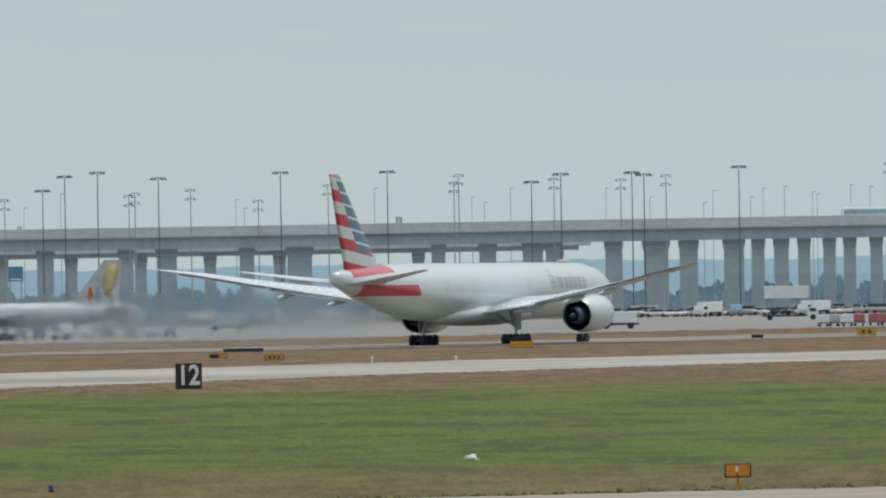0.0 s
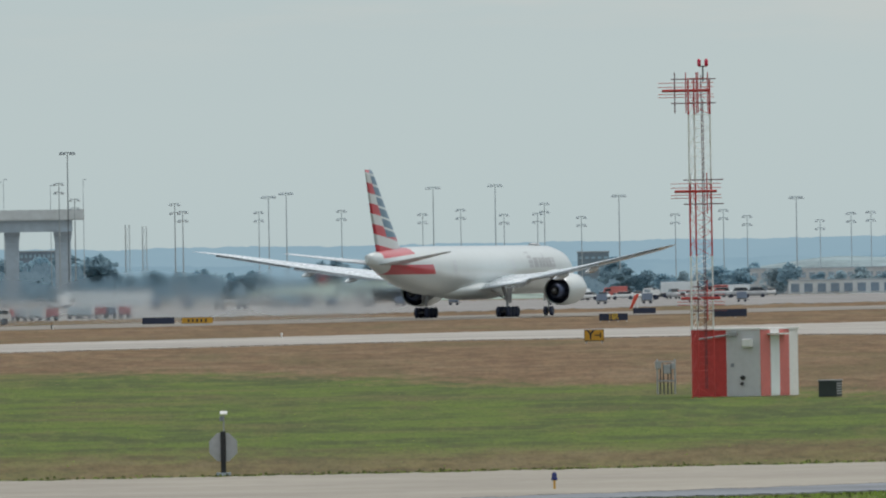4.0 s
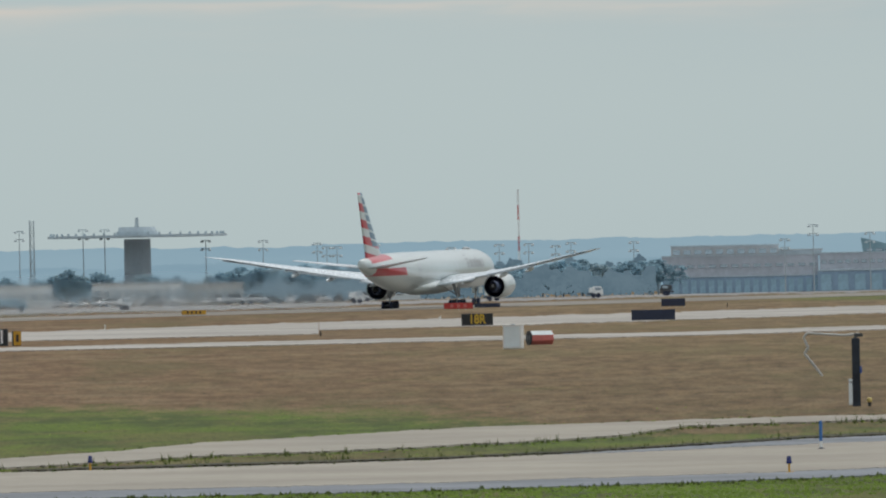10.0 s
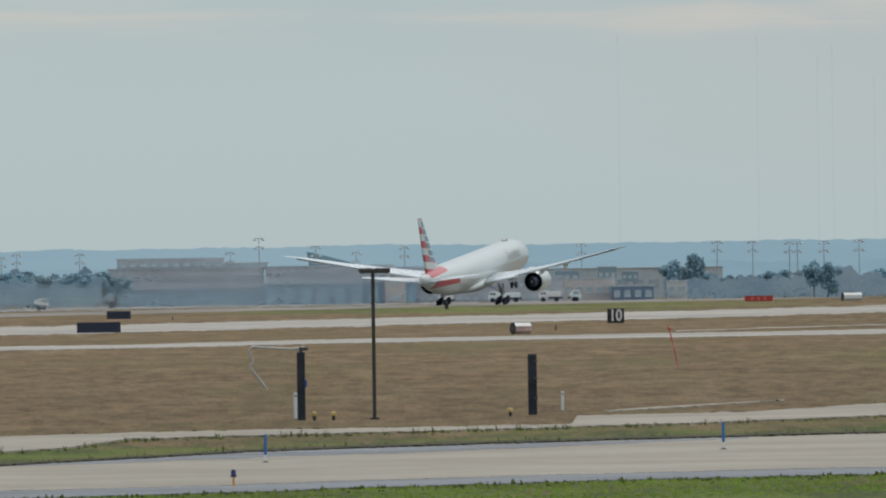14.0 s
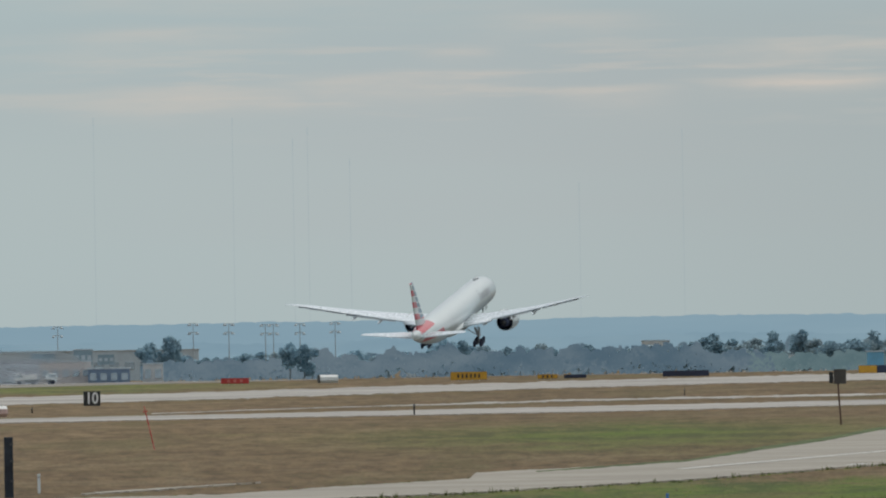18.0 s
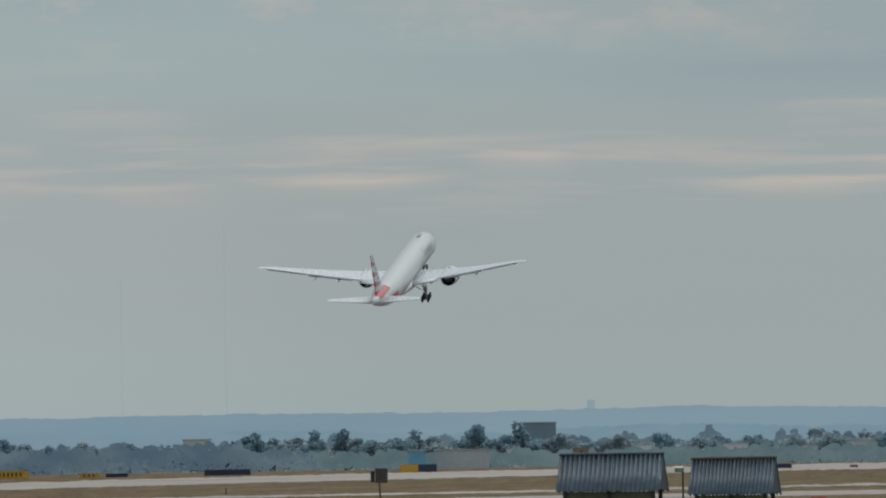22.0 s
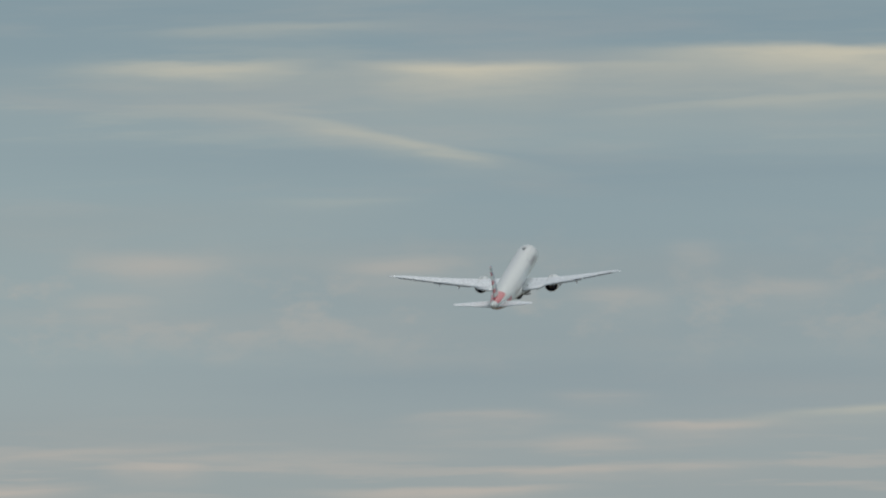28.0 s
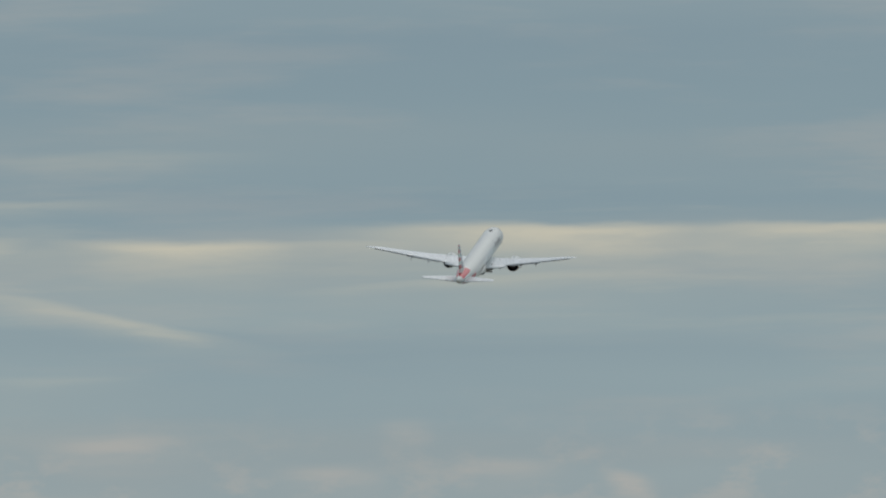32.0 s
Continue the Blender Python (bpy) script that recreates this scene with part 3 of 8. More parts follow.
build_strip("road_near_shoulder", [(b, n - SHOULDER * min(1, max(0.3, (b - 3.5) / 2)), n + 1) for b, n, f in NEAR_ROAD if 4 < b < 20], 0.022, ASPHALT, "dark asphalt shoulder along the taxiway", "taxiway")
build_strip("road_near_wedge", ((9.9, 308, 309), (10.4, 312, 317), (10.9, 317, 326.5), (11.5, 322, 332.3), (12.4, 333, 339.5), (13.0, 342, 344)), 0.036, ASPHALT, "wedge of dark asphalt on the taxiway", "taxiway")
build_strip("road_service", SERVICE_ROAD, 0.05, CONCRETE, "pale service road widening into an apron", "road")
build_strip("road_spur", ((12.40, 415.5, 416.5), (12.56, 419, 423), (12.85, 431, 435), (13.15, 444, 446)), 0.04, CONCRETE, "thin pale spur of a track grown over by grass", "road")
build_strip("road_pad", ((6.12, 451, 452), (6.3, 450.5, 453.5), (6.55, 449, 452), (6.8, 446, 448)), 0.04, CONCRETE, "thin strip of old concrete grown over by grass", "road")
build_strip("ground_verge", ((14.3, 463, 466), (14.92, 496, 503), (15.16, 531, 545), (15.53, 600, 622), (15.87, 705, 728), (16.22, 835, 862), (17.5, 1000, 1030), (18.5, 1010, 1040)), 0.06,
            mat("verge_grass", (0.078, 0.112, 0.030), 0.95, vary=0.4, scale=0.3, bump=0.5, grime=(0.12, 0.095, 0.045)), "rank green grass along the edge of the apron", "grass")
# Dark strip for edge weeds, with the shadow below them painted in.
build_strip("ground_lip", [(b, f - 0.3, f + w) for b, f, w in ((7.6, 297.9, 1.0), (8.2, 299.5, 2.6), (8.8, 301.3, 2.4), (9.3, 303.6, 1.4), (9.9, 309.5, 1.6), (10.45, 318.5, 2.0), (10.9, 327.5, 3.2), (11.5, 333.5, 4.2), (12.4, 341, 4), (13.4, 348, 3), (15.2, 354.5, 2.5), (17, 372, 3))], 0.07,
            mat("weed_and_shade_strip", (0.052, 0.046, 0.026), 0.95, vary=0.4, scale=0.6, bump=0.5, grime=(0.08, 0.10, 0.032)), "dark strip along the taxiway for weeds and the shadow under them", "soil")
build_strip("road_parallel", ((-12, 430, 480), (-1.86, 653, 794), (0, 725, 895), (1.9, 790, 985), (4.27, 925, 1181), (5.3, 945, 1275), (5.77, 940, 1322), (6.24, 898, 1378), (6.615, 866, 1430), (6.63, 1120, 1440), (7.2, 1145, 1490), (8.6, 1188, 1610), (8.892, 1200, 1640)),
            0.05, FIELD_CONC, "long pale concrete parallel taxiway", "taxiway")
build_strip("road_parallel_end", ((8.894, 1388, 1642), (10.46, 1500, 1752), (13, 1727, 2037), (14.4, 1946, 2276), (16.2, 2147, 2497), (30, 3000, 3500)), 0.05, FIELD_CONC,
            "long pale concrete parallel taxiway", "taxiway")
build_strip("road_link", ((6.6, 866, 925), (8.61, 877, 976), (10.46, 905, 1010), (11.16, 955, 1080), (13, 1003, 1150), (14.9, 1036, 1250), (16.2, 1155, 1362), (30, 1500, 1750)), 0.04,
            FIELD_CONC, "narrow pale strip of concrete road in dry grass", "road")
build_strip("road_track", ((12.7, 1215, 1240), (13.5, 1385, 1425), (14.4, 1480, 1525), (16.2, 1520, 1572), (30, 1900, 1980)), 0.04, FIELD_CONC, "thin pale gravel track", "road")


def build_runway():
    h = radians(28.556)
    d, side = Vector((math.sin(h), math.cos(h), 0)), Vector((math.cos(h), -math.sin(h), 0))
    p0 = Vector((2.85, 1490.9, 0))
    bm = bmesh.new()
    rows = []
    for k in range(61):
        s = -1500 + k * 75
        line = []
        for w in (-38, -20, -5, 8, 20):
            p = p0 + d * s + side * w
            line.append(bm.verts.new((p.x, p.y, gz(math.hypot(p.x, p.y)) + 0.04)))
        rows.append(line)
    for a, b in zip(rows, rows[1:]):
        for k in range(4):
            bm.faces.new((a[k], a[k + 1], b[k + 1], b[k]))
    tagged(part("road_runway", bm, mat("runway_concrete", (0.265, 0.245, 0.215), 0.9, vary=0.16, scale=0.05, grime=(0.20, 0.185, 0.16), spec=0.2)), "pale concrete runway stretching away across the field", "runway", kind="structure")


build_runway()


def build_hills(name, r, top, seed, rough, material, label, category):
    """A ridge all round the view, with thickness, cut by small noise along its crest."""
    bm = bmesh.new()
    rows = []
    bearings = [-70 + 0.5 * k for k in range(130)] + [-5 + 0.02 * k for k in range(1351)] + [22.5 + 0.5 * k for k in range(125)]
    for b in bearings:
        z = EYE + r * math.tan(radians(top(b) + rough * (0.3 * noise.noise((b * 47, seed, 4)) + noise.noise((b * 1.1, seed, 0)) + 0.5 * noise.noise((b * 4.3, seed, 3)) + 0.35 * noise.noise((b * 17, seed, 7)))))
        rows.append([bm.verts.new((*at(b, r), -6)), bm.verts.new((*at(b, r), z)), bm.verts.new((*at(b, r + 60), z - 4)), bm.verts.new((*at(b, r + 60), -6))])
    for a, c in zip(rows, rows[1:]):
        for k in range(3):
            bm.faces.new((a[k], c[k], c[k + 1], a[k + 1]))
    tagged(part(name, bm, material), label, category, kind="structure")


# Hills and woods glow unlit; the haze blue is their emission colour.
build_hills("backdrop_hills", 4880, lambda b: 0.143 - 0.0006 * abs(b - 12), 1.0, 0.014, glow_material("hazed_hills_glow", (0.232, 0.350, 0.428), (0.262, 0.380, 0.452)),
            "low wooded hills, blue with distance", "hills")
build_hills("backdrop_woods", 4780, lambda b: 0.062, 5.0, 0.022, glow_material("hazed_farthest_woods_glow", (0.212, 0.325, 0.402), (0.242, 0.358, 0.430), (0.02, 0.02, 0.1)),
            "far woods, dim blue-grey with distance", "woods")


# ---------------------------------------------------------------- the airliner
def livery_material(kind):
    """Silver-white paint; red flashes on the rear body or stripes on the fin, by place on the aircraft."""
    m = bpy.data.materials.new("silver_white_" + kind)
    m.use_nodes = True
    t = m.node_tree
    b = t.nodes["Principled BSDF"]
    coord = t.nodes.new("ShaderNodeTexCoord")
    sep = t.nodes.new("ShaderNodeSeparateXYZ")
    t.links.new(coord.outputs["Object"], sep.inputs[0])
    y, z = sep.outputs[1], sep.outputs[2]
    white, red, blue = (0.588, 0.645, 0.642), (0.50, 0.036, 0.058), (0.050, 0.135, 0.215)
    dirt = noise_at(t, coord.outputs["Object"], 0.8, 5.0, 0.6)
    col = blend(t, math_node(t, "MULTIPLY", smooth(t, dirt, 0.45, 0.75), 0.3), white, (0.515, 0.555, 0.548))
    if kind == "fin":
        # slanted rows, red and white behind, blue with thin white lines in front
        zz = math_node(t, "ADD", z, math_node(t, "MULTIPLY", y, 0.12))
        u = math_node(t, "DIVIDE", math_node(t, "SUBTRACT", zz, 5.35), 2.45)
        frac = math_node(t, "FRACT", u)
        rows = math_node(t, "GREATER_THAN", frac, 0.5)
        half_rows = math_node(t, "FRACT", math_node(t, "MULTIPLY", u, 2.0))
        front = math_node(t, "GREATER_THAN", math_node(t, "ADD", y, math_node(t, "MULTIPLY", z, 0.68)), -23.1)
        line = math_node(t, "GREATER_THAN", half_rows, 0.80)
        low = math_node(t, "LESS_THAN", z, 10.2)
        back_col = blend(t, rows, col, red)
        front_col = blend(t, line, blue, white)
        keep = blend(t, low, front_col, back_col)
        col = blend(t, front, back_col, keep)
    elif kind == "body":
        side = math_node(t, "MULTIPLY", math_node(t, "MULTIPLY", math_node(t, "GREATER_THAN", y, -31.5), math_node(t, "LESS_THAN", math_node(t, "ADD", y, math_node(t, "MULTIPLY", z, 0.6)), -16.0)),
                         math_node(t, "MULTIPLY", math_node(t, "GREATER_THAN", z, 5.55), math_node(t, "LESS_THAN", z, 6.75)))
        top = math_node(t, "MULTIPLY", math_node(t, "MULTIPLY", math_node(t, "GREATER_THAN", y, -33.2), math_node(t, "LESS_THAN", y, -24.0)), math_node(t, "GREATER_THAN", math_node(t, "ADD", z, math_node(t, "MULTIPLY", y, -0.06)), 9.55))
        col = blend(t, math_node(t, "MAXIMUM", side, top), col, red)
    t.links.new(col, b.inputs["Base Color"])
    b.inputs["Roughness"].default_value = 0.3
    b.inputs["Metallic"].default_value = 0.05
    b.inputs["Coat Weight"].default_value = 0.6
    b.inputs["Coat Roughness"].default_value = 0.18
    return m


BODY_PAINT, FIN_PAINT = livery_material("body"), livery_material("fin")
WING_GREY = mat("wing_grey_paint", (0.69, 0.75, 0.79), 0.27, vary=0.03, scale=0.3, grime=(0.63, 0.69, 0.73), spec=0.6)
# Duct and nozzle are tinted navy: haze over engine shadow, put into the colour.
DUCT_DARK = mat("engine_duct", (0.045, 0.065, 0.14), 0.45, 0.5, vary=0.2)
NOZZLE_METAL = mat("hazed_nozzle_metal", (0.10, 0.125, 0.20), 0.45, 0.6, vary=0.2)
DOOR_PAINT = mat("door_paint", (0.525, 0.56, 0.575), 0.4, vary=0.04)
TITLE_GREY = mat("title_grey", (0.40, 0.425, 0.44), 0.5, vary=0.04)


def ellipse(y, w, h, zc, n=28):
    return [(w * math.sin(2 * math.pi * k / n), y, zc + h * math.cos(2 * math.pi * k / n)) for k in range(n)]


def aerofoil(x, le, te, z, thick, twist=0.0):
    """A closed section at span x, from leading to trailing edge."""
    pts = []
    c = le - te
    for u in (0.0, 0.02, 0.08, 0.2, 0.4, 0.65, 0.85, 1.0):
        h = thick * c * (1.48 * math.sqrt(u) - 0.63 * u - 1.76 * u * u + 1.42 * u ** 3 - 0.51 * u ** 4)
        pts.append((u, h * 0.62 + 0.012 * c * math.sin(math.pi * u)))
    low = [(u, -0.75 * h) for u, h in reversed(pts[1:-1])]
    return [(x, le - u * c, z + h + twist * (0.4 - u) * c) for u, h in pts + low]


def build_wing(sign, plane):
    px, pz = 2.6, 4.1
    dih = lambda x: 4.75 * (max(0.0, x - 2.6) / 29.8) ** 1.25
    secs = ((2.2, 12.2, -3.2, 0.125, 0.03), (5.5, 9.9, -3.2, 0.115, 0.03), (10.2, 6.6, -3.4, 0.105, 0.02), (16, 2.5, -5.9, 0.10, 0.0), (22, -1.75, -8.4, 0.095, -0.025), (28.6, -6.5, -11.1, 0.09, -0.05),
            (31.0, -9.6, -12.1, 0.08, -0.05), (32.2, -11.9, -12.85, 0.07, -0.05))
    rings = [[(sign * (x0 - px), y0, z0) for x0, y0, z0 in aerofoil(x, le, te, dih(x), th, tw)] for x, le, te, th, tw in secs]
    bm = bmesh.new()
    add_loft(bm, rings)
    wing = part("wing", bm, WING_GREY, plane, "swept pale grey wing with a raked tip")
    wing.matrix_basis = pose(sign * px, 0, pz)
    # lowered flaps behind the trailing edge
    for x0, x1, yt0, yt1, chord, drop in ((3.2, 9.3, -2.4, -2.5, 1.6, 0.44), (11.0, 20.5, -2.95, -6.95, 1.1, 0.28), (21.0, 29.6, -7.2, -10.75, 0.8, 0.12)):
        bm = bmesh.new()
        rr = []
        for x, yt in ((x0, yt0), (x1, yt1)):
            rr.append([(sign * (x - px), yy, zz) for _, yy, zz in [(0, yt + 0.7, dih(x) + 0.05), (0, yt + 0.4, dih(x) + 0.16), (0, yt - chord * 0.5, dih(x) - drop * 0.35),
                                                                  (0, yt - chord, dih(x) - drop), (0, yt - chord * 0.5, dih(x) - drop * 0.35 - 0.14), (0, yt + 0.4, dih(x) - 0.1)]])
        add_loft(bm, rr)
        part("flap", bm, WING_GREY, wing)
    for x, le, te in ((7.5, 3.5, -4.6), (14.0, -0.5, -6.9), (19.0, -3.2, -8.9)):
        bm = bmesh.new()
        z = dih(x)
        rr = []
        for u, r in ((0, 0.03), (0.12, 0.22), (0.35, 0.36), (0.6, 0.34), (0.85, 0.2), (1, 0.03)):
            yy = le + (te - le) * u
            rr.append([(sign * (x - px) + r * 0.75 * math.sin(a), yy, z - 0.42 - 0.35 * u + r * math.cos(a)) for a in [k * math.pi / 5 for k in range(10)]])
        add_loft(bm, rr)
        part("flap_track_fairing", bm, WING_GREY, wing)
    # engine under the wing
    ex, ez, ey = 9.6 - px, 2.75 - pz, -2.5

    def ring(y, r, n=28, squash=1.0):
        return [(sign * ex + r * math.sin(2 * math.pi * k / n), y + ey, ez + r * squash * math.cos(2 * math.pi * k / n)) for k in range(n)]
    bm = bmesh.new()
    add_loft(bm, [ring(15.3, 1.55), ring(15.75, 1.62), ring(15.9, 1.72), ring(15.7, 1.83), ring(14.6, 1.98), ring(13.0, 2.02), ring(11.2, 1.95), ring(9.6, 1.72), ring(9.55, 1.68), ring(10.2, 1.7)], caps=False)
    part("nacelle", bm, BODY_PAINT, wing, "large white engine nacelle")
    bm = bmesh.new()
    add_loft(bm, [ring(10.2, 1.69), ring(12.0, 1.7), ring(12.05, 0.3)], caps=False)
    add_loft(bm, [ring(15.3, 1.54), ring(13.8, 1.6), ring(13.75, 0.1)], caps=False)
    part("fan_duct", bm, DUCT_DARK, wing, "dark engine duct")
    bm = bmesh.new()
    add_loft(bm, [ring(12.0, 1.05), ring(10.6, 1.1), ring(9.3, 0.92), ring(8.4, 0.68), ring(8.45, 0.62), ring(9.2, 0.6)], caps=False)
    part("core_nozzle", bm, NOZZLE_METAL, wing, "metal core nozzle, tinted navy with distance haze")
    bm = bmesh.new()
    add_loft(bm, [ring(9.4, 0.5, 16), ring(8.3, 0.4, 16), ring(7.4, 0.05, 16)])
    part("exhaust_cone", bm, DARK_STEEL, wing)
    bm = bmesh.new()
    rr = []
    for y, zb, zt, w in ((14.6, 1.9, 2.0, 0.05), (13.0, 1.7, 2.35, 0.22), (9.5, 1.5, 2.75, 0.28), (6.5, 1.9, 2.6, 0.26), (3.0, 2.3, 2.5, 0.05)):
        rr.append([(sign * ex + w, y + ey, ez + zb), (sign * ex + w, y + ey, ez + zt), (sign * ex - w, y + ey, ez + zt), (sign * ex - w, y + ey, ez + zb)])
    add_loft(bm, rr)
    part("pylon", bm, BODY_PAINT, wing)
    return wing


def wheel_mesh():
    bm = bmesh.new()
    prof = ((0.24, 0.16), (0.6, 0.2), (0.66, 0.13), (0.67, 0.0), (0.66, -0.13), (0.6, -0.2), (0.24, -0.16))
    add_loft(bm, [[(w, r * math.sin(2 * math.pi * k / 20), r * math.cos(2 * math.pi * k / 20)) for k in range(20)] for r, w in prof])
    return finish(bm, "wheel", RUBBER)


WHEEL = wheel_mesh()


def build_main_gear(sign, plane):
    """Leg with a six-wheel truck; its origin is the hinge in the wing root."""
    hinge = (sign * 4.6, 0, 3.5)
    bm = bmesh.new()
    add_tube(bm, (sign * 0.3, 0, 0.3), (sign * 0.85, 0, -1.5), 0.24, 0.22, 14)
    add_tube(bm, (sign * 0.85, 0, -1.5), (sign * 0.89, 0, -2.75), 0.15, 0.15, 12)
    add_tube(bm, (sign * 0.5, 2.1, -0.1), (sign * 0.85, 0.1, -1.6), 0.1, 0.1, 8)
    add_tube(bm, (-sign * 1.5, 0, 0.0), (sign * 0.8, 0, -1.4), 0.1, 0.1, 8)
    add_box(bm, (sign * 1.15, 0, -0.8), (0.06, 1.5, 1.9))
    leg = part("main_landing_gear", bm, STEEL, plane, "main landing gear leg with six black wheels")
    leg.matrix_basis = pose(*hinge)
    bm = bmesh.new()
    add_box(bm, (sign * 0.89, 0, -2.82), (0.3, 3.3, 0.3))
    for y in (-1.45, 0, 1.45):
        add_tube(bm, (sign * 0.89 - 0.75, y, -2.84), (sign * 0.89 + 0.75, y, -2.84), 0.1, 0.1, 8)
    part("truck_beam", bm, DARK_STEEL, leg, bevel=0.03)
    for y in (-1.45, 0, 1.45):
        for dx in (-0.7, 0.7):
            share("wheel", WHEEL, leg, pose(sign * 0.89 + dx, y, -2.84))
    return leg


def build_nose_gear(plane):
    bm = bmesh.new()
    add_tube(bm, (0, 0, 0.2), (0, 0.05, -1.3), 0.17, 0.16, 12)
    add_tube(bm, (0, 0.05, -1.3), (0, 0.05, -2.3), 0.1, 0.1, 10)
    add_tube(bm, (0, 1.5, 0.1), (0, 0.1, -1.2), 0.07, 0.07, 8)
    add_tube(bm, (-0.55, 0.05, -2.35), (0.55, 0.05, -2.35), 0.08, 0.08, 8)
    leg = part("nose_landing_gear", bm, STEEL, plane, "nose landing gear leg with two black wheels")
    leg.matrix_basis = pose(0, 31.2, 2.95)
    for dx in (-0.4, 0.4):
        share("wheel", WHEEL, leg, pose(dx, 0.05, -2.35) @ Matrix.Diagonal((0.9, 0.9, 0.9, 1)))
    for dx in (-0.55, 0.55):
        bm = bmesh.new()
        add_box(bm, (dx, 0.9, -0.55), (0.05, 2.4, 1.0))
        part("gear_door", bm, BODY_PAINT, leg)
    return leg


def body_section(y, stations):
    """Half width, half height and middle height of the body at a station."""
    for (y0, *p), (y1, *q) in zip(stations, stations[1:]):
        if y1 <= y <= y0:
            u = (y0 - y) / (y0 - y1)
            return [c + (d - c) * u for c, d in zip(p, q)]
    return stations[-1][1:]


def build_airliner():
    plane = thing("airliner", pose(2.85, 1490.9, -1.3, 0, 0, -24), "white twin-engine airliner with a striped red and blue fin", "airplane")
    st = ((37.3, 0.06, 0.06, 5.0), (37.0, 0.75, 0.72, 5.08), (36.0, 1.55, 1.5, 5.28), (34.6, 2.25, 2.2, 5.55), (32.5, 2.78, 2.78, 5.78), (29.5, 3.06, 3.06, 5.93), (26.0, 3.1, 3.1, 5.95), (10.0, 3.1, 3.1, 5.95), (-4, 3.1, 3.1, 5.95),
          (-14.0, 3.1, 3.1, 5.95), (-18.0, 3.03, 2.97, 6.05), (-23.0, 2.65, 2.6, 6.38), (-28.0, 2.0, 2.0, 6.75), (-32.0, 1.35, 1.4, 7.15), (-35.0, 0.75, 0.85, 7.4), (-36.8, 0.22, 0.5, 7.5))
    bm = bmesh.new()
    add_loft(bm, [ellipse(*s) for s in st])
    body = part("fuselage", bm, BODY_PAINT, plane, "long silver-white fuselage with red flashes at the tail")
    bm = bmesh.new()
    add_loft(bm, [ellipse(y, w, h, zc, 20) for y, w, h, zc in ((14, 0.6, 0.3, 3.4), (11, 2.6, 0.9, 3.4), (5, 3.45, 1.35, 3.55), (-3, 3.4, 1.35, 3.55), (-8, 2.4, 0.9, 3.4), (-12, 0.6, 0.3, 3.3))])
    part("belly_fairing", bm, BODY_PAINT, plane)
    # fin with a dorsal fillet
    bm = bmesh.new()
    rr = []
    for z, le, te, th in ((7.6, -22.6, -33.2, 0.09), (8.9, -24.6, -33.4, 0.095), (13.5, -29.3, -35.2, 0.095), (18.0, -33.7, -36.7, 0.09), (18.6, -34.6, -36.9, 0.06)):
        sec = aerofoil(0, le, te, 0, th)
        rr.append([(zz * 1.0, yy, z) for _, yy, zz in sec])
    add_loft(bm, rr)
    part("fin", bm, FIN_PAINT, plane, "tall fin with red, white and blue stripes")
    for sign in (-1, 1):
        bm = bmesh.new()
        add_loft(bm, [aerofoil(sign * x, le, te, z, 0.09) for x, le, te, z in ((0.6, -25.8, -34.3, 6.8), (6.0, -30.7, -35.8, 7.6), (10.4, -34.6, -37.1, 8.25), (10.75, -35.5, -37.2, 8.3))])
        part("tailplane", bm, WING_GREY, plane)
    # plain bars for the airline's name along both sides, on the curve of the body
    for sign in (-1, 1):
        y = 15.5
        for k, (w, h) in enumerate(((1.9, 1.0), (2.0, 0.62), (1.2, 0.62), (0.9, 0.62), (0.5, 0.9), (1.1, 0.62), (1.3, 0.62), (1.2, 0.62))):
            bm = bmesh.new()
            z0, z1 = 6.2, 6.2 + 2.0 * h
            cols = []
            for yy in (y, y + w * 0.8):
                cols.append([bm.verts.new((sign * (math.sqrt(max(0.1, 3.1 ** 2 - (z - 5.95) ** 2)) + 0.012), yy, z)) for z in (z0, (2 * z0 + z1) / 3, (z0 + 2 * z1) / 3, z1)])
            for q in range(3):
                bm.faces.new((cols[0][q], cols[1][q], cols[1][q + 1], cols[0][q + 1]))
            part("title_bar", bm, TITLE_GREY, body)
            y += w
        bm = bmesh.new()
        for q in range(4):
            add_box(bm, (sign * 1.55, 34.75 - 0.42 * q, 6.35 + 0.16 * q), (0.5 + 0.12 * q, 0.34, 0.36))
        part("cockpit_window", bm, GLASS_DARK, body)
        for yy in (24.5, 9.5, -12.5):
            # thin curved panels that follow the skin
            bm = bmesh.new()
            cols = []
            for ya in (yy - 0.5, yy + 0.5):
                w, h, zc = body_section(ya, st)
                cols.append([bm.verts.new((sign * (w * math.sqrt(max(0.05, 1 - ((z - zc) / h) ** 2)) + 0.015), ya, z)) for z in (zc - 0.35, zc + 0.2, zc + 0.75, zc + 1.3)])
            for q in range(3):
                bm.faces.new((cols[0][q], cols[1][q], cols[1][q + 1], cols[0][q + 1]))
            part("cabin_door", bm, DOOR_PAINT, body)
    bm = bmesh.new()
    add_loft(bm, [ellipse(y, w, 0.28, zc, 10) for y, w, zc in ((27.6, 0.1, 8.95), (27.0, 0.45, 9.05), (25.4, 0.5, 9.1), (24.0, 0.1, 9.0))])
    part("antenna_dome", bm, TITLE_GREY, body)
    wings = build_wing(-1, plane), build_wing(1, plane)
    gears = build_main_gear(-1, plane), build_main_gear(1, plane)
    return plane, wings, gears, build_nose_gear(plane)


airliner, wings, main_gears, nose_gear = build_airliner()


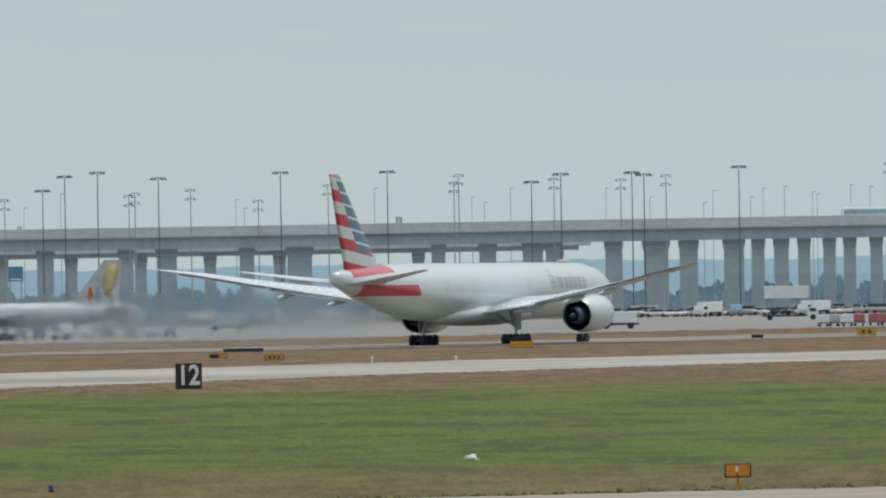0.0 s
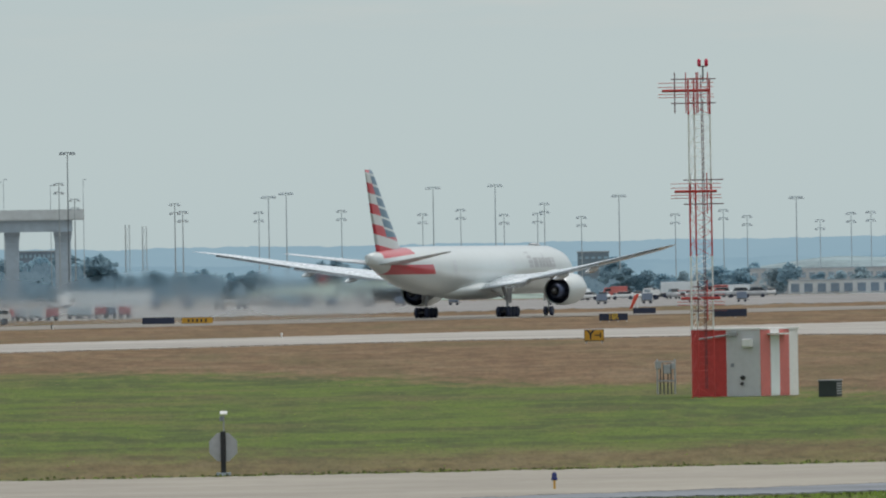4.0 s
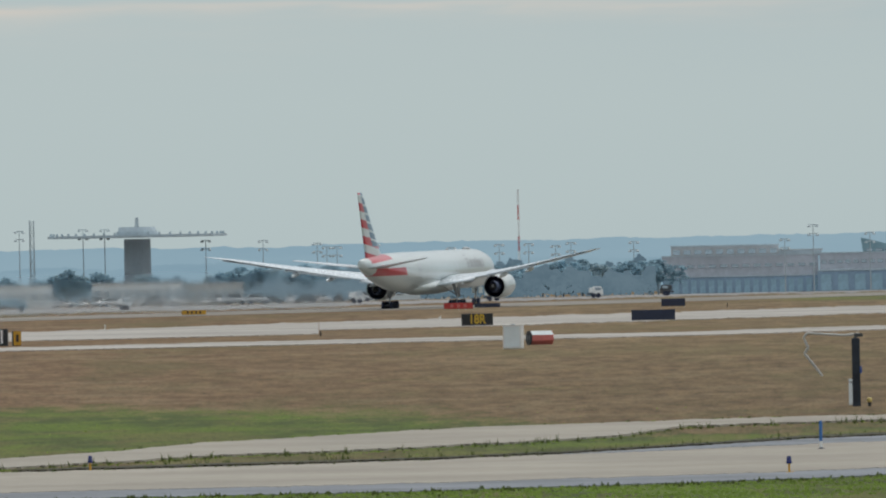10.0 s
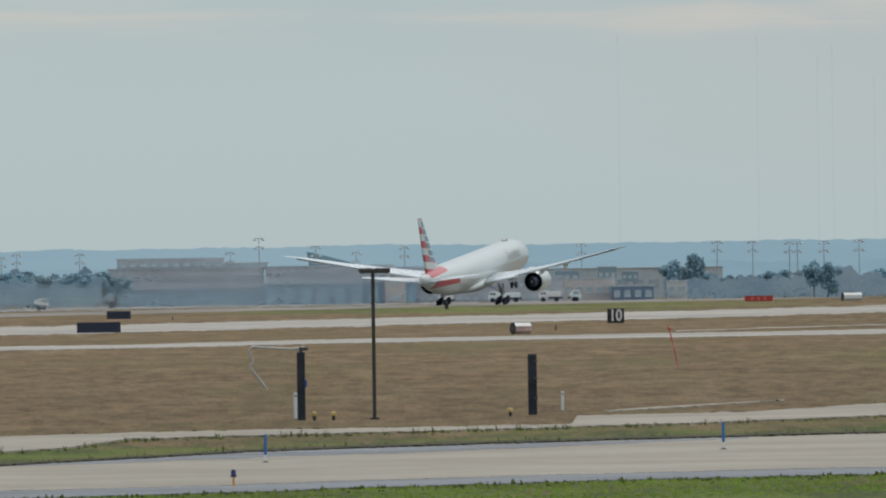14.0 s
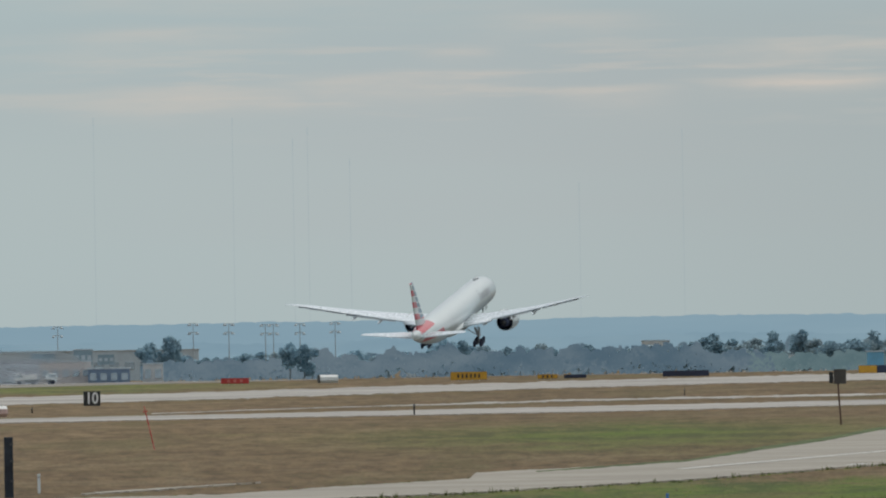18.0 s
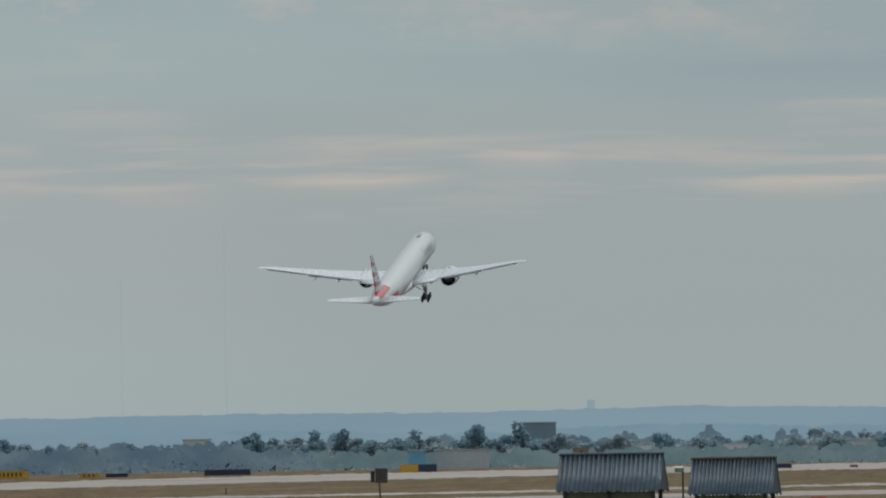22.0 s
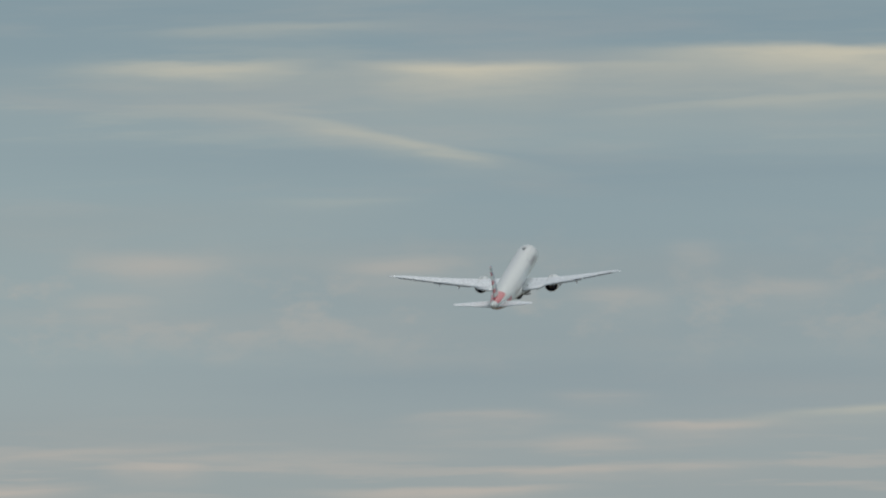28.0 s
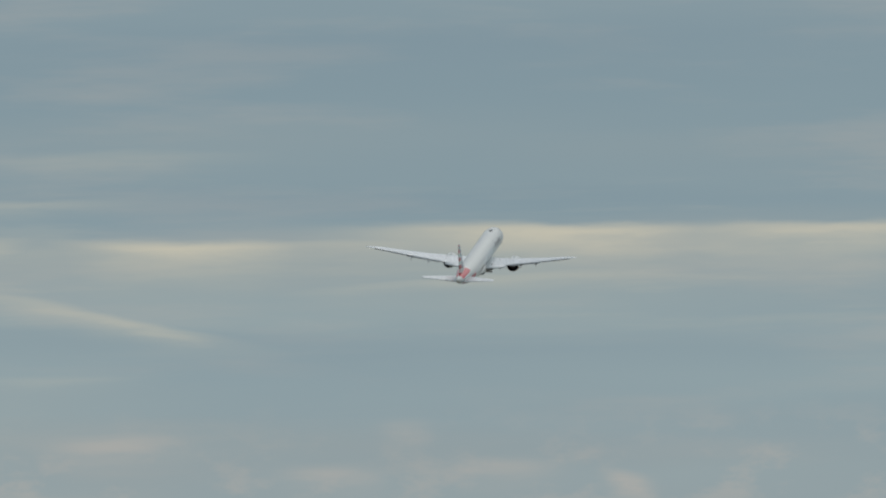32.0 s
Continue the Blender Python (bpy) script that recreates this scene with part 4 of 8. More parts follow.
# ---------------------------------------------------------------- far structures
build_strip("pavement_apron", ((-14, 1700, 2900), (0, 1790, 3300), (2.6, 1900, 3300), (5.2, 2080, 3200), (8.8, 2330, 3200), (10.2, 2520, 3100), (12.8, 2650, 3000)), 0.05,
            mat("apron_concrete", (0.285, 0.275, 0.265), 0.9, vary=0.16, scale=0.05, grime=(0.24, 0.23, 0.225), spec=0.2), "wide grey concrete apron by the terminals", "apron")


def arc(b0, b1, r, step=0.1):
    n = max(1, int(abs(b1 - b0) / step))
    return [at(b0 + (b1 - b0) * k / n, r) for k in range(n + 1)]


def arc_slab(bm, b0, b1, r0, r1, z0, z1, step=0.1):
    inner, outer = arc(b0, b1, r0, step), arc(b0, b1, r1, step)
    add_loft(bm, [[(*p, z0), (*p, z1), (*q, z1), (*q, z0)] for p, q in zip(inner, outer)])
    for f in bm.faces:
        f.smooth = False


def build_viaduct(name, r, b0, b1, z_girder, z_deck, z_top, piers, label):
    v = thing(name, Matrix.Identity(4), label, "bridge")
    bm = bmesh.new()
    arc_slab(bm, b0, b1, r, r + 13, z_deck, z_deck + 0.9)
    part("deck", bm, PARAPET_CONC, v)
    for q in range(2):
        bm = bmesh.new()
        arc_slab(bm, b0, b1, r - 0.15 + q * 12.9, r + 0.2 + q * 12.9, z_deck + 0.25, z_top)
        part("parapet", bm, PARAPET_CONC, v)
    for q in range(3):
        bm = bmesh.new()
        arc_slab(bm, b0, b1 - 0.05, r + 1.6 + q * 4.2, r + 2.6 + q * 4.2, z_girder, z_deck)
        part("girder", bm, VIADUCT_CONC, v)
    pier_meshes = {}
    for b, w, dr in piers:
        if w not in pier_meshes:
            bm = bmesh.new()
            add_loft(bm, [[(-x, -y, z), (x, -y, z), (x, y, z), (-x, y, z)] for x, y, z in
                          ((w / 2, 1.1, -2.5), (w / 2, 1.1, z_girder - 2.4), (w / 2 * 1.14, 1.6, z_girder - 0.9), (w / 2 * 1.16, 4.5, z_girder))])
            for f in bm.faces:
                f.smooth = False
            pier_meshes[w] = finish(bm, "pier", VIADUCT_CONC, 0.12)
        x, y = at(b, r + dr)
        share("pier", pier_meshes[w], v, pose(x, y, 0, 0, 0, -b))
    return v


build_viaduct("viaduct", 3000, -8.0, 2.784, 15.4, 17.9, 20.2,
              [(b, w, 5.5) for b, w in ((-0.016, 3.0), (0.19, 3.7), (0.378, 4.4), (0.463, 3.2), (0.716, 3.7), (0.893, 5.4), (1.029, 4.0), (1.218, 4.4), (1.32, 2.7), (1.416, 3.2), (1.511, 2.7), (1.617, 2.7),
                                        (1.702, 2.7), (1.813, 2.7), (1.95, 2.7), (2.084, 2.7), (2.28, 3.2), (2.356, 2.7), (2.481, 3.0), (2.693, 3.5), (-1.658, 3.7), (-1.321, 3.2), (-1.151, 4.4), (-0.816, 3.2), (-0.596, 5.4))]
              + [(-2.1 - 0.4 * k, 3.7, 5.5) for k in range(14)], "long grey concrete viaduct on tall flared piers")
build_viaduct("viaduct", 3160, -8.0, 0.62, 14.2, 15.2, 16.4, [(-1.84 + 0.29 * k, 2.7, 5) for k in range(9)] + [(-2.3 - 0.5 * k, 2.7, 5) for k in range(10)],
              "lower grey concrete ramp behind the tall viaduct")


def build_deck_boxes():
    """Roadside cabinets and a blue board by the viaduct."""
    for b, w, h, label, paint in ((-0.179, 1.3, 1.6, "green-grey roadside cabinet on the viaduct", mat("cabinet_green", (0.20, 0.29, 0.28), 0.6)), (-1.762, 1.1, 1.1, "grey roadside cabinet on the viaduct", WALL_GREY)):
        s = thing("roadside_cabinet", pose(*at(b, 3007), 18.8, 0, 0, -b), label, "cabinet")
        bm = bmesh.new()
        add_box(bm, (0, 0, 1.2 + h / 2), (w, 0.8, h))
        body = part("body", bm, paint, s, bevel=0.05)
        bm = bmesh.new()
        add_box(bm, (0, -0.42, 1.2 + h / 2), (w * 0.7, 0.04, h * 0.7))
        part("door", bm, WALL_GREY, body)
        bm = bmesh.new()
        add_tube(bm, (0, 0, 0), (0, 0, 1.25), 0.12, 0.12, 8)
        part("post", bm, POLE_GREY, s)
    s = thing("road_sign", spot(-1.783, 2750), "blue board on two posts under the viaduct", "sign")
    bm = bmesh.new()
    add_box(bm, (0, 0, 10.6), (3.0, 0.2, 3.0))
    board = part("board", bm, mat("board_blue", (0.12, 0.30, 0.50), 0.5, vary=0.1), s, bevel=0.1)
    bm = bmesh.new()
    add_box(bm, (0, -0.12, 9.5), (2.2, 0.04, 0.35))
    part("lettering_bar", bm, WALL_WHITE, board)
    for x in (-1.1, 1.1):
        bm = bmesh.new()
        add_tube(bm, (x, 0.05, 0), (x, 0.05, 9.2), 0.12, 0.12, 8)
        part("post", bm, POLE_GREY, s)


build_deck_boxes()


def build_train():
    """People mover on the viaduct; keyed along it in motions()."""
    t = thing("train", pose(*at(1.77, 3006), 18.8, 0, 0, -1.77), "small white people-mover train on the viaduct", "train")
    bm = bmesh.new()
    add_box(bm, (0, 0, 1.75), (10.8, 2.6, 2.9))
    body = part("body", bm, WHITE_PAINT, t, bevel=0.3)
    for side in (-1, 1):
        bm = bmesh.new()
        add_box(bm, (0, side * 1.3, 2.1), (9.6, 0.04, 1.0))
        part("window_band", bm, WALL_BLUE, body)
    for x in (-3.8, 3.8):
        bm = bmesh.new()
        add_box(bm, (x, 0, 0.2), (2.2, 1.8, 0.4))
        part("bogie", bm, DARK_STEEL, t)
    return t


train = build_train()


# ---- tall lamp poles, one mesh for each kind of head
def pole_meshes(paint):
    bm = bmesh.new()
    add_tube(bm, (0, 0, 0), (0, 0, 1), 0.17, 0.09, 8)
    shaft = finish(bm, "pole", paint, smoothed=True)
    bm = bmesh.new()
    add_box(bm, (0, 0, -0.1), (1, 0.2, 0.16))
    bracket = finish(bm, "bracket", paint)
    bm = bmesh.new()
    add_loft(bm, [[(-x, -y, z), (x, -y, z), (x, y, z), (-x, y, z)] for x, y, z in ((0.3, 0.38, -0.55), (0.3, 0.38, -0.4), (0.16, 0.2, -0.12))])
    return shaft, bracket, finish(bm, "floodlight", paint)


POLE_SETS = {"pale": pole_meshes(POLE_GREY), "dark": pole_meshes(NEAR_POLE)}
SHAFT = POLE_SETS["pale"][0]
HEADS = {"cross": ((0, 3.0, (-1.4, -0.7, 0.7, 1.4)),), "double": ((0, 2.0, (-0.85, 0.85)), (-1.8, 2.0, (-0.85, 0.85)))}


def build_poles(r, kind, group, spots, wide=1.0):
    shaft, bracket, flood = POLE_SETS["dark" if r == 2800 else "pale"]
    for b, top in spots:
        x, y = at(b, r)
        base = gz(r)
        p = thing("street_lamp", pose(x, y, base, 0, 0, -b + 23 * math.sin(b * 37)), "tall grey lamp mast with floodlights on top", "lamp mast", group)
        share("pole", shaft, p, Matrix.Diagonal((wide, wide, top - base, 1)))
        for dz, span, xs in HEADS[kind]:
            arm = share("bracket", bracket, p, pose(0, 0, top - base + dz) @ Matrix.Diagonal((span, 1, 1, 1)))
            for lx in xs:
                share("floodlight", flood, p, pose(lx, 0, top - base + dz))


build_poles(2800, "cross", "lamp masts by the viaduct", ((-1.572, 30.0), (-1.435, 30.7), (-1.181, 29.3), (-0.671, 30.1), (-0.225, 29.9), (0.377, 27.3), (0.5, 28.8), (0.797, 28.9), (0.847, 28.4), (1.244, 29.7),
                                                         (2.215, 31.8), (2.717, 30.8), (-1.665, 27.2)))
build_poles(2820, "double", "lamp masts by the viaduct", ((-1.824, 25.5), (-1.305, 25.9), (-1.28, 26.4), (-1.047, 27.0), (-0.765, 24.5), (-0.473, 27.5), (0.053, 27.6), (0.073, 29.1), (0.471, 28.0), (0.75, 27.6), (0.939, 28.3),
                                                          (1.872, 30.1), (2.028, 29.9), (2.051, 29.9), (2.745, 21.4), (2.68, 24.7), (3.162, 20.1), (3.195, 18.5)))
build_poles(3000, "cross", "lamp masts on the apron", ((3.628, 23.1), (4.242, 23.8), (4.501, 24.1), (5.018, 21.4), (5.758, 20.4), (7.36, 17.2), (6.222, 17.0), (7.114, 16.9), (3.554, 22.4)))
build_poles(3010, "double", "lamp masts on the apron", ((3.513, 19.1), (3.858, 19.1), (4.197, 18.1), (4.356, 18.9), (4.537, 17.7), (4.677, 17.8), (4.706, 20.0), (4.86, 16.9), (5.252, 17.1), (5.453, 17.9), (5.552, 16.5), (5.856, 15.3),
                                                        (5.986, 16.8), (6.069, 17.0), (6.155, 14.2), (6.387, 16.3), (6.696, 15.9), (6.788, 16.4), (7.007, 15.0), (7.65, 15.8), (7.916, 15.9), (8.006, 15.8), (8.428, 13.0)), 0.85)
build_poles(3010, "double", "lamp masts by the terminal", ((8.667, 12.7), (8.893, 11.9), (8.933, 11.0), (8.976, 11.0), (9.136, 11.4), (9.452, 10.3), (9.483, 9.2), (9.653, 10.8), (9.776, 10.8), (9.889, 10.3), (9.953, 10.9), (10.215, 10.8)), 0.85)
build_poles(2860, "double", "lamp masts by the terminal", ((10.965, 13.2), (10.846, 10.4), (11.202, 11.4), (11.37, 10.0), (11.573, 11.0), (12.312, 11.1), (12.878, 11.3), (13.027, 11.2), (13.18, 10.9), (13.213, 10.9), (13.324, 10.9), (13.471, 11.1)), 0.85)


def build_thin_masts():
    for b, top in ((-1.744, 25.4), (-1.59, 28.4), (-0.859, 26.5), (-0.824, 24.5), (-0.28, 28.5), (0.127, 26.2), (0.179, 24.9), (0.289, 28.0), (0.687, 27.6), (0.871, 25.5), (1.095, 24.0), (1.134, 26.7), (1.291, 25.1), (1.343, 27.0), (1.433, 27.3),
                   (1.551, 26.0), (1.569, 25.5), (1.71, 27.4), (1.79, 27.0), (2.272, 27.7), (2.324, 27.6), (2.425, 26.9), (2.449, 27.5), (2.644, 26.0), (2.781, 27.2)):
        x, y = at(b, 3060)
        p = thing("street_lamp", pose(x, y, gz(3060), 0, 0, -b), "slim grey road lamp behind the viaduct", "lamp mast", "slim lamps behind the viaduct")
        share("pole", SHAFT, p, Matrix.Diagonal((0.6, 0.6, top + 1.1, 1)))
        bm = bmesh.new()
        add_box(bm, (0.4, 0, top + 1.0), (0.9, 0.3, 0.15))
        part("lamp_head", bm, POLE_GREY, p)


build_thin_masts()


def build_lattice(name, b, r, top, half, bay, material, label, category, bands=None, thick=0.05, parent_pose=None, brace=0.45):
    """A three-legged lattice mast with cross bracing; bands: (z0, z1, material) sections."""
    m = parent_pose or spot(b, r)
    mast = thing(name, m, label, category)
    legs = [(half * math.sin(a), half * math.cos(a)) for a in (radians(95), radians(215), radians(335))]
    for z0, z1, mt in bands or ((0, top, material),):
        bm = bmesh.new()
        for lx, ly in legs:
            add_tube(bm, (lx, ly, z0), (lx, ly, z1), thick, thick, 6)
        n = max(1, round((z1 - z0) / bay))
        for k in range(n):
            za, zb = z0 + (z1 - z0) * k / n, z0 + (z1 - z0) * (k + 1) / n
            for q in range(3):
                p, s = legs[q], legs[(q + 1) % 3]
                if k % 2:
                    p, s = s, p
                add_tube(bm, (*p, za), (*s, zb), thick * brace, thick * brace, 4)
                add_tube(bm, (*p, zb), (*s, zb), thick * brace * 0.9, thick * brace * 0.9, 4)
        part("lattice_section", bm, mt, mast)
    return mast


# Masts are no lamps; their glow paints in the haze before the sky.
FAR_MAST = glow_material("hazed_mast_glow", (0.35, 0.425, 0.455), (0.36, 0.435, 0.465))
for b, top in ((12.475, 88), (13.055, 87.3), (13.306, 79.8), (13.368, 83.6), (13.543, 72.7), (14.5, 63.1), (14.934, 81.0)):
    top *= 1.058
    mast = thing("radio_mast", spot(b, 4970), "very tall slim radio mast, pale with distance", "radio mast", "far radio masts")
    bm = bmesh.new()
    add_tube(bm, (0, 0, 0), (0, 0, top - 3), 0.085, 0.08, 6)
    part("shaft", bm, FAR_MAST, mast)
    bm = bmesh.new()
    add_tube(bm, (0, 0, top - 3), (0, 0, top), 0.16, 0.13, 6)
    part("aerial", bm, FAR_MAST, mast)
build_lattice("radio_mast", 9.735, 3000, 24.2, 0.2, 1.2, RED_PAINT, "red and white lattice mast above the trees", "radio mast",
              bands=[(3.4 * k, 3.4 * (k + 1), RED_PAINT if k % 2 else WHITE_PAINT) for k in range(7)], thick=0.06)
build_lattice("radio_mast", 7.7, 3000, 19.0, 0.6, 1.6, POLE_GREY, "grey lattice mast with floodlights", "lamp mast", thick=0.12)
for b, top in ((2.96, 23.2), (3.031, 22.7)):
    build_lattice("radio_mast", b, 4300, top, 0.9, 2.5, POLE_GREY, "faint lattice pylon in the distance", "pylon", thick=0.1)


def build_vor():
    """Navigation beacon: round house under a very wide metal disc."""
    v = thing("beacon_station", spot(8.142, 3000), "round grey beacon house under a wide flat metal disc", "beacon")
    bm = bmesh.new()
    add_tube(bm, (0, 0, 0), (0, 0, 14.6), 3.0, 2.9, 28)
    # House and disc colours are paled towards the sky for haze.
    part("house", bm, mat("beacon_wall", (0.46, 0.53, 0.58), 0.8, vary=0.08, scale=0.2), v)
    pale = mat("disc_metal", (0.44, 0.52, 0.56), 0.5, 0.0, vary=0.1)
    bm = bmesh.new()
    add_tube(bm, (0, 0, 14.95), (0, 0, 15.45), 19.6, 19.6, 56)
    part("disc", bm, pale, v)
    for k in range(48):
        a = 2 * math.pi * k / 48
        bm = bmesh.new()
        add_box(bm, (18.9 * math.sin(a), 18.9 * math.cos(a), 15.7), (0.4, 0.4, 0.55))
        part("aerial", bm, pale, v)
    bm = bmesh.new()
    add_tube(bm, (0, 0, 15.45), (0, 0, 16.2), 4.6, 4.6, 20)
    part("plinth", bm, pale, v)
    bm = bmesh.new()
    add_tube(bm, (0, 0, 16.2), (0, 0, 17.2), 4.2, 4.0, 20)
    cab = part("cabin", bm, WALL_GREY, v)
    bm = bmesh.new()
    add_tube(bm, (0, 0, 17.2), (0, 0, 19.3), 0.5, 0.3, 8)
    part("antenna", bm, POLE_GREY, cab)


build_vor()


# ---- buildings
def build_block(name, b0, b1, r, z0, z1, depth, wall, label, category, bays=0, rows=1, bay_mat=None, roof_edge=0.25, bay_h=0.5, turn=0.0):
    """A flat-roofed block facing the tripod, with recessed window bays."""
    bc = (b0 + b1) / 2
    w = abs(b1 - b0) * math.pi / 180 * r
    x, y = at(bc, r)
    h = z1 - z0
    house = thing(name, pose(x, y, z0, 0, 0, -bc + turn), label, category)
    bm = bmesh.new()
    add_box(bm, (0, depth / 2, h / 2), (w, depth, h))
    part("wall", bm, wall, house)
    bm = bmesh.new()
    add_box(bm, (0, depth / 2, h + roof_edge / 2), (w + 0.4, depth + 0.4, roof_edge))
    part("roof", bm, WALL_GREY if wall is not WALL_GREY else WALL_BROWN, house)
    if bays:
        bm = bmesh.new()
        bw, bh = w / bays * 0.62, h / rows * bay_h
        add_box(bm, (0, 0, 0), (bw, 0.3, bh))
        me = finish(bm, "window", bay_mat or FAR_GLASS)
        for i in range(bays):
            for j in range(rows):
                share("window", me, house, pose(-w / 2 + w / bays * (i + 0.5), -0.03, h / rows * (j + 0.5)))
    return house


T = "terminal building"
WALL_MAUVE = mat("mauve_grey_wall", (0.50, 0.525, 0.57), 0.85, vary=0.16, scale=0.15)
WALL_PINK = mat("pinkish_brick_wall", (0.60, 0.56, 0.54), 0.85, vary=0.12, scale=0.15)
BLUE_CLAD = mat("blue_cladding", (0.30, 0.42, 0.545), 0.6, vary=0.12, scale=0.2)
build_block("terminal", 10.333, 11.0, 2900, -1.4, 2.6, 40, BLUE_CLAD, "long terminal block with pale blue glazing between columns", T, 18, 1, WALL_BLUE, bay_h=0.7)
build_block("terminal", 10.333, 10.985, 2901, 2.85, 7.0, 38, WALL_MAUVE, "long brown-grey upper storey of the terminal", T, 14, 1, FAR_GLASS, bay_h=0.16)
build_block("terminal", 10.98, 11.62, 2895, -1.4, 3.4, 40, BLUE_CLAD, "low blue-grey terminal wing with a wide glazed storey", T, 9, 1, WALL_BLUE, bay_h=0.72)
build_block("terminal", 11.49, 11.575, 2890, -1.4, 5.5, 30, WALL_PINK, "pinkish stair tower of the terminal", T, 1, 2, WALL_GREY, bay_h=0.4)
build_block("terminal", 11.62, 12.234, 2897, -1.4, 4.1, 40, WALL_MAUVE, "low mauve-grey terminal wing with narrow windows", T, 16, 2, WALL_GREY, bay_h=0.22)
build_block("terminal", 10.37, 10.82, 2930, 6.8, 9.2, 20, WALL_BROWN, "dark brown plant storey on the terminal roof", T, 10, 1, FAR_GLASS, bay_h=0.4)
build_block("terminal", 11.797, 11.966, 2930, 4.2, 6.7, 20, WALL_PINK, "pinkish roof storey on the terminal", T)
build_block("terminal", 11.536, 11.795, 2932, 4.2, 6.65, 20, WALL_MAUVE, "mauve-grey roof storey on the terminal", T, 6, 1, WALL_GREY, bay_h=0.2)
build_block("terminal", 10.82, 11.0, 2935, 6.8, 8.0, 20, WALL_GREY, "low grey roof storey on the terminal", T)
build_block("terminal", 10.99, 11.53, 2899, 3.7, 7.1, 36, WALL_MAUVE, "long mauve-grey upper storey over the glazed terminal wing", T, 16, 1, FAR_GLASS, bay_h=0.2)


def build_roof_wedge():
    """Sloping teal skylight on the terminal roof."""
    s = thing("roof_skylight", pose(*at(11.25, 2912), 7.3, 0, 0, -11.25), "dark teal wedge-shaped skylight on the terminal roof", "skylight")
    bm = bmesh.new()
    add_loft(bm, [[(-4.0, y, 0.0), (-4.4, y, 3.0), (-3.2, y, 2.8), (5.6, y, 0.5), (5.6, y, 0.0)] for y in (0.0, 9.0)])
    for f in bm.faces:
        f.smooth = False
    body = part("body", bm, mat("teal_sheet", (0.20, 0.31, 0.35), 0.5, vary=0.12, scale=0.3), s)
    for k in range(4):
        bm = bmesh.new()
        add_box(bm, (-2.6 + 2.0 * k, -0.05, 0.45), (1.4, 0.12, 0.5))
        part("pane", bm, FAR_GLASS, body)


build_roof_wedge()
build_block("warehouse", 12.236, 12.45, 2800, -0.9, 3.7, 25, WALL_PINK, "pinkish flat-roofed freight shed", "warehouse", 5, 1, FAR_GLASS, bay_h=0.3)
build_block("warehouse", 12.436, 12.611, 2780, -0.9, 2.1, 25, mat("shed_blue", (0.17, 0.24, 0.34), 0.7, vary=0.12, scale=0.2), "dark blue freight shed", "warehouse", 4, 1, FAR_GLASS, bay_h=0.5)
build_block("warehouse", 12.666, 12.75, 2790, -0.9, 2.9, 20, WALL_BEIGE, "small beige freight shed", "warehouse", 2, 1)
TEAL_SHEET = mat("teal_plant_sheet", (0.26, 0.36, 0.41), 0.6, vary=0.12, scale=0.3)
for b0, b1, zt in ((12.378, 12.456, 6.1), (12.478, 12.547, 5.1), (12.2, 12.3, 5.4)):
    build_block("plant_room", b0, b1, 2905, 3.0, zt, 6, TEAL_SHEET, "dark teal plant room above the freight sheds", "plant room", 3, 1, WALL_GREY, bay_h=0.3)
build_block("warehouse", 12.0, 12.9, 3300, -1.2, 6.0, 25, WALL_GREY, "long pale grey hall behind the freight sheds", "warehouse", 14, 1, FAR_GLASS, bay_h=0.25)
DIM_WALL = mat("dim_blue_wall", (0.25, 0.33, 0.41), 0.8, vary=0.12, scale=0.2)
build_block("office_building", 2.692, 3.06, 2600, -0.55, 2.3, 15, WALL_WHITE, "long low white building without windows", "building")
build_block("office_building", 2.51, 2.66, 3420, -1.2, 12.0, 15, DIM_WALL, "dark blue-grey block above the trees", "building", 8, 6, WALL_BLUE, bay_h=0.4)
build_block("office_building", 7.24, 7.783, 2700, -0.6, 3.7, 20, WALL_WHITE, "low white building with a row of dark windows", "building", 11, 1, FAR_GLASS, bay_h=0.28)
build_block("office_building", 7.95, 8.33, 2690, -0.6, 3.8, 20, WALL_WHITE, "low white building with tall narrow windows", "building", 9, 1, FAR_GLASS, bay_h=0.4)
build_block("office_building", 8.34, 8.58, 2695, -0.6, 3.4, 20, WALL_BEIGE, "low cream building with shaded doors", "building", 5, 1, FAR_GLASS, bay_h=0.4)
build_block("office_building", 9.145, 9.32, 2700, -0.6, 2.7, 15, WALL_WHITE, "small white hut among trees", "building", 3, 1, FAR_GLASS, bay_h=0.3)
build_block("office_building", 14.75, 14.868, 3200, -1.2, 6.2, 15, WALL_BEIGE, "pale pink-beige block among trees", "building", 4, 3, FAR_GLASS, bay_h=0.3)
build_block("warehouse", 15.799, 16.028, 2800, -0.9, 3.0, 25, WALL_GREY, "plain pale grey shed by the trees", "warehouse", 0)
build_block("warehouse", 15.69, 15.76, 2795, -0.9, 3.0, 8, mat("bright_blue_sheet", (0.16, 0.42, 0.62), 0.5, vary=0.1), "bright blue tank house beside a pale shed", "warehouse", 0)
build_block("office_building", 16.171, 16.308, 3600, -1.2, 9.6, 20, mat("slate_blue_wall", (0.19, 0.29, 0.37), 0.7, vary=0.1, scale=0.2), "dark slate-blue block rising over the trees", "building")
build_block("office_building", 4.841, 4.972, 3300, -1.2, 9.4, 20, mat("slate_green_wall", (0.22, 0.29, 0.34), 0.7, vary=0.1, scale=0.2), "dark green-grey block behind the apron", "building", 5, 4, WALL_BLUE, bay_h=0.2)
build_block("hangar", 5.72, 6.72, 2700, -0.6, 2.1, 22, WALL_WHITE, "row of white freight bays with dark blue doors", "hangar", 18, 1, DIM_WALL, bay_h=0.62)
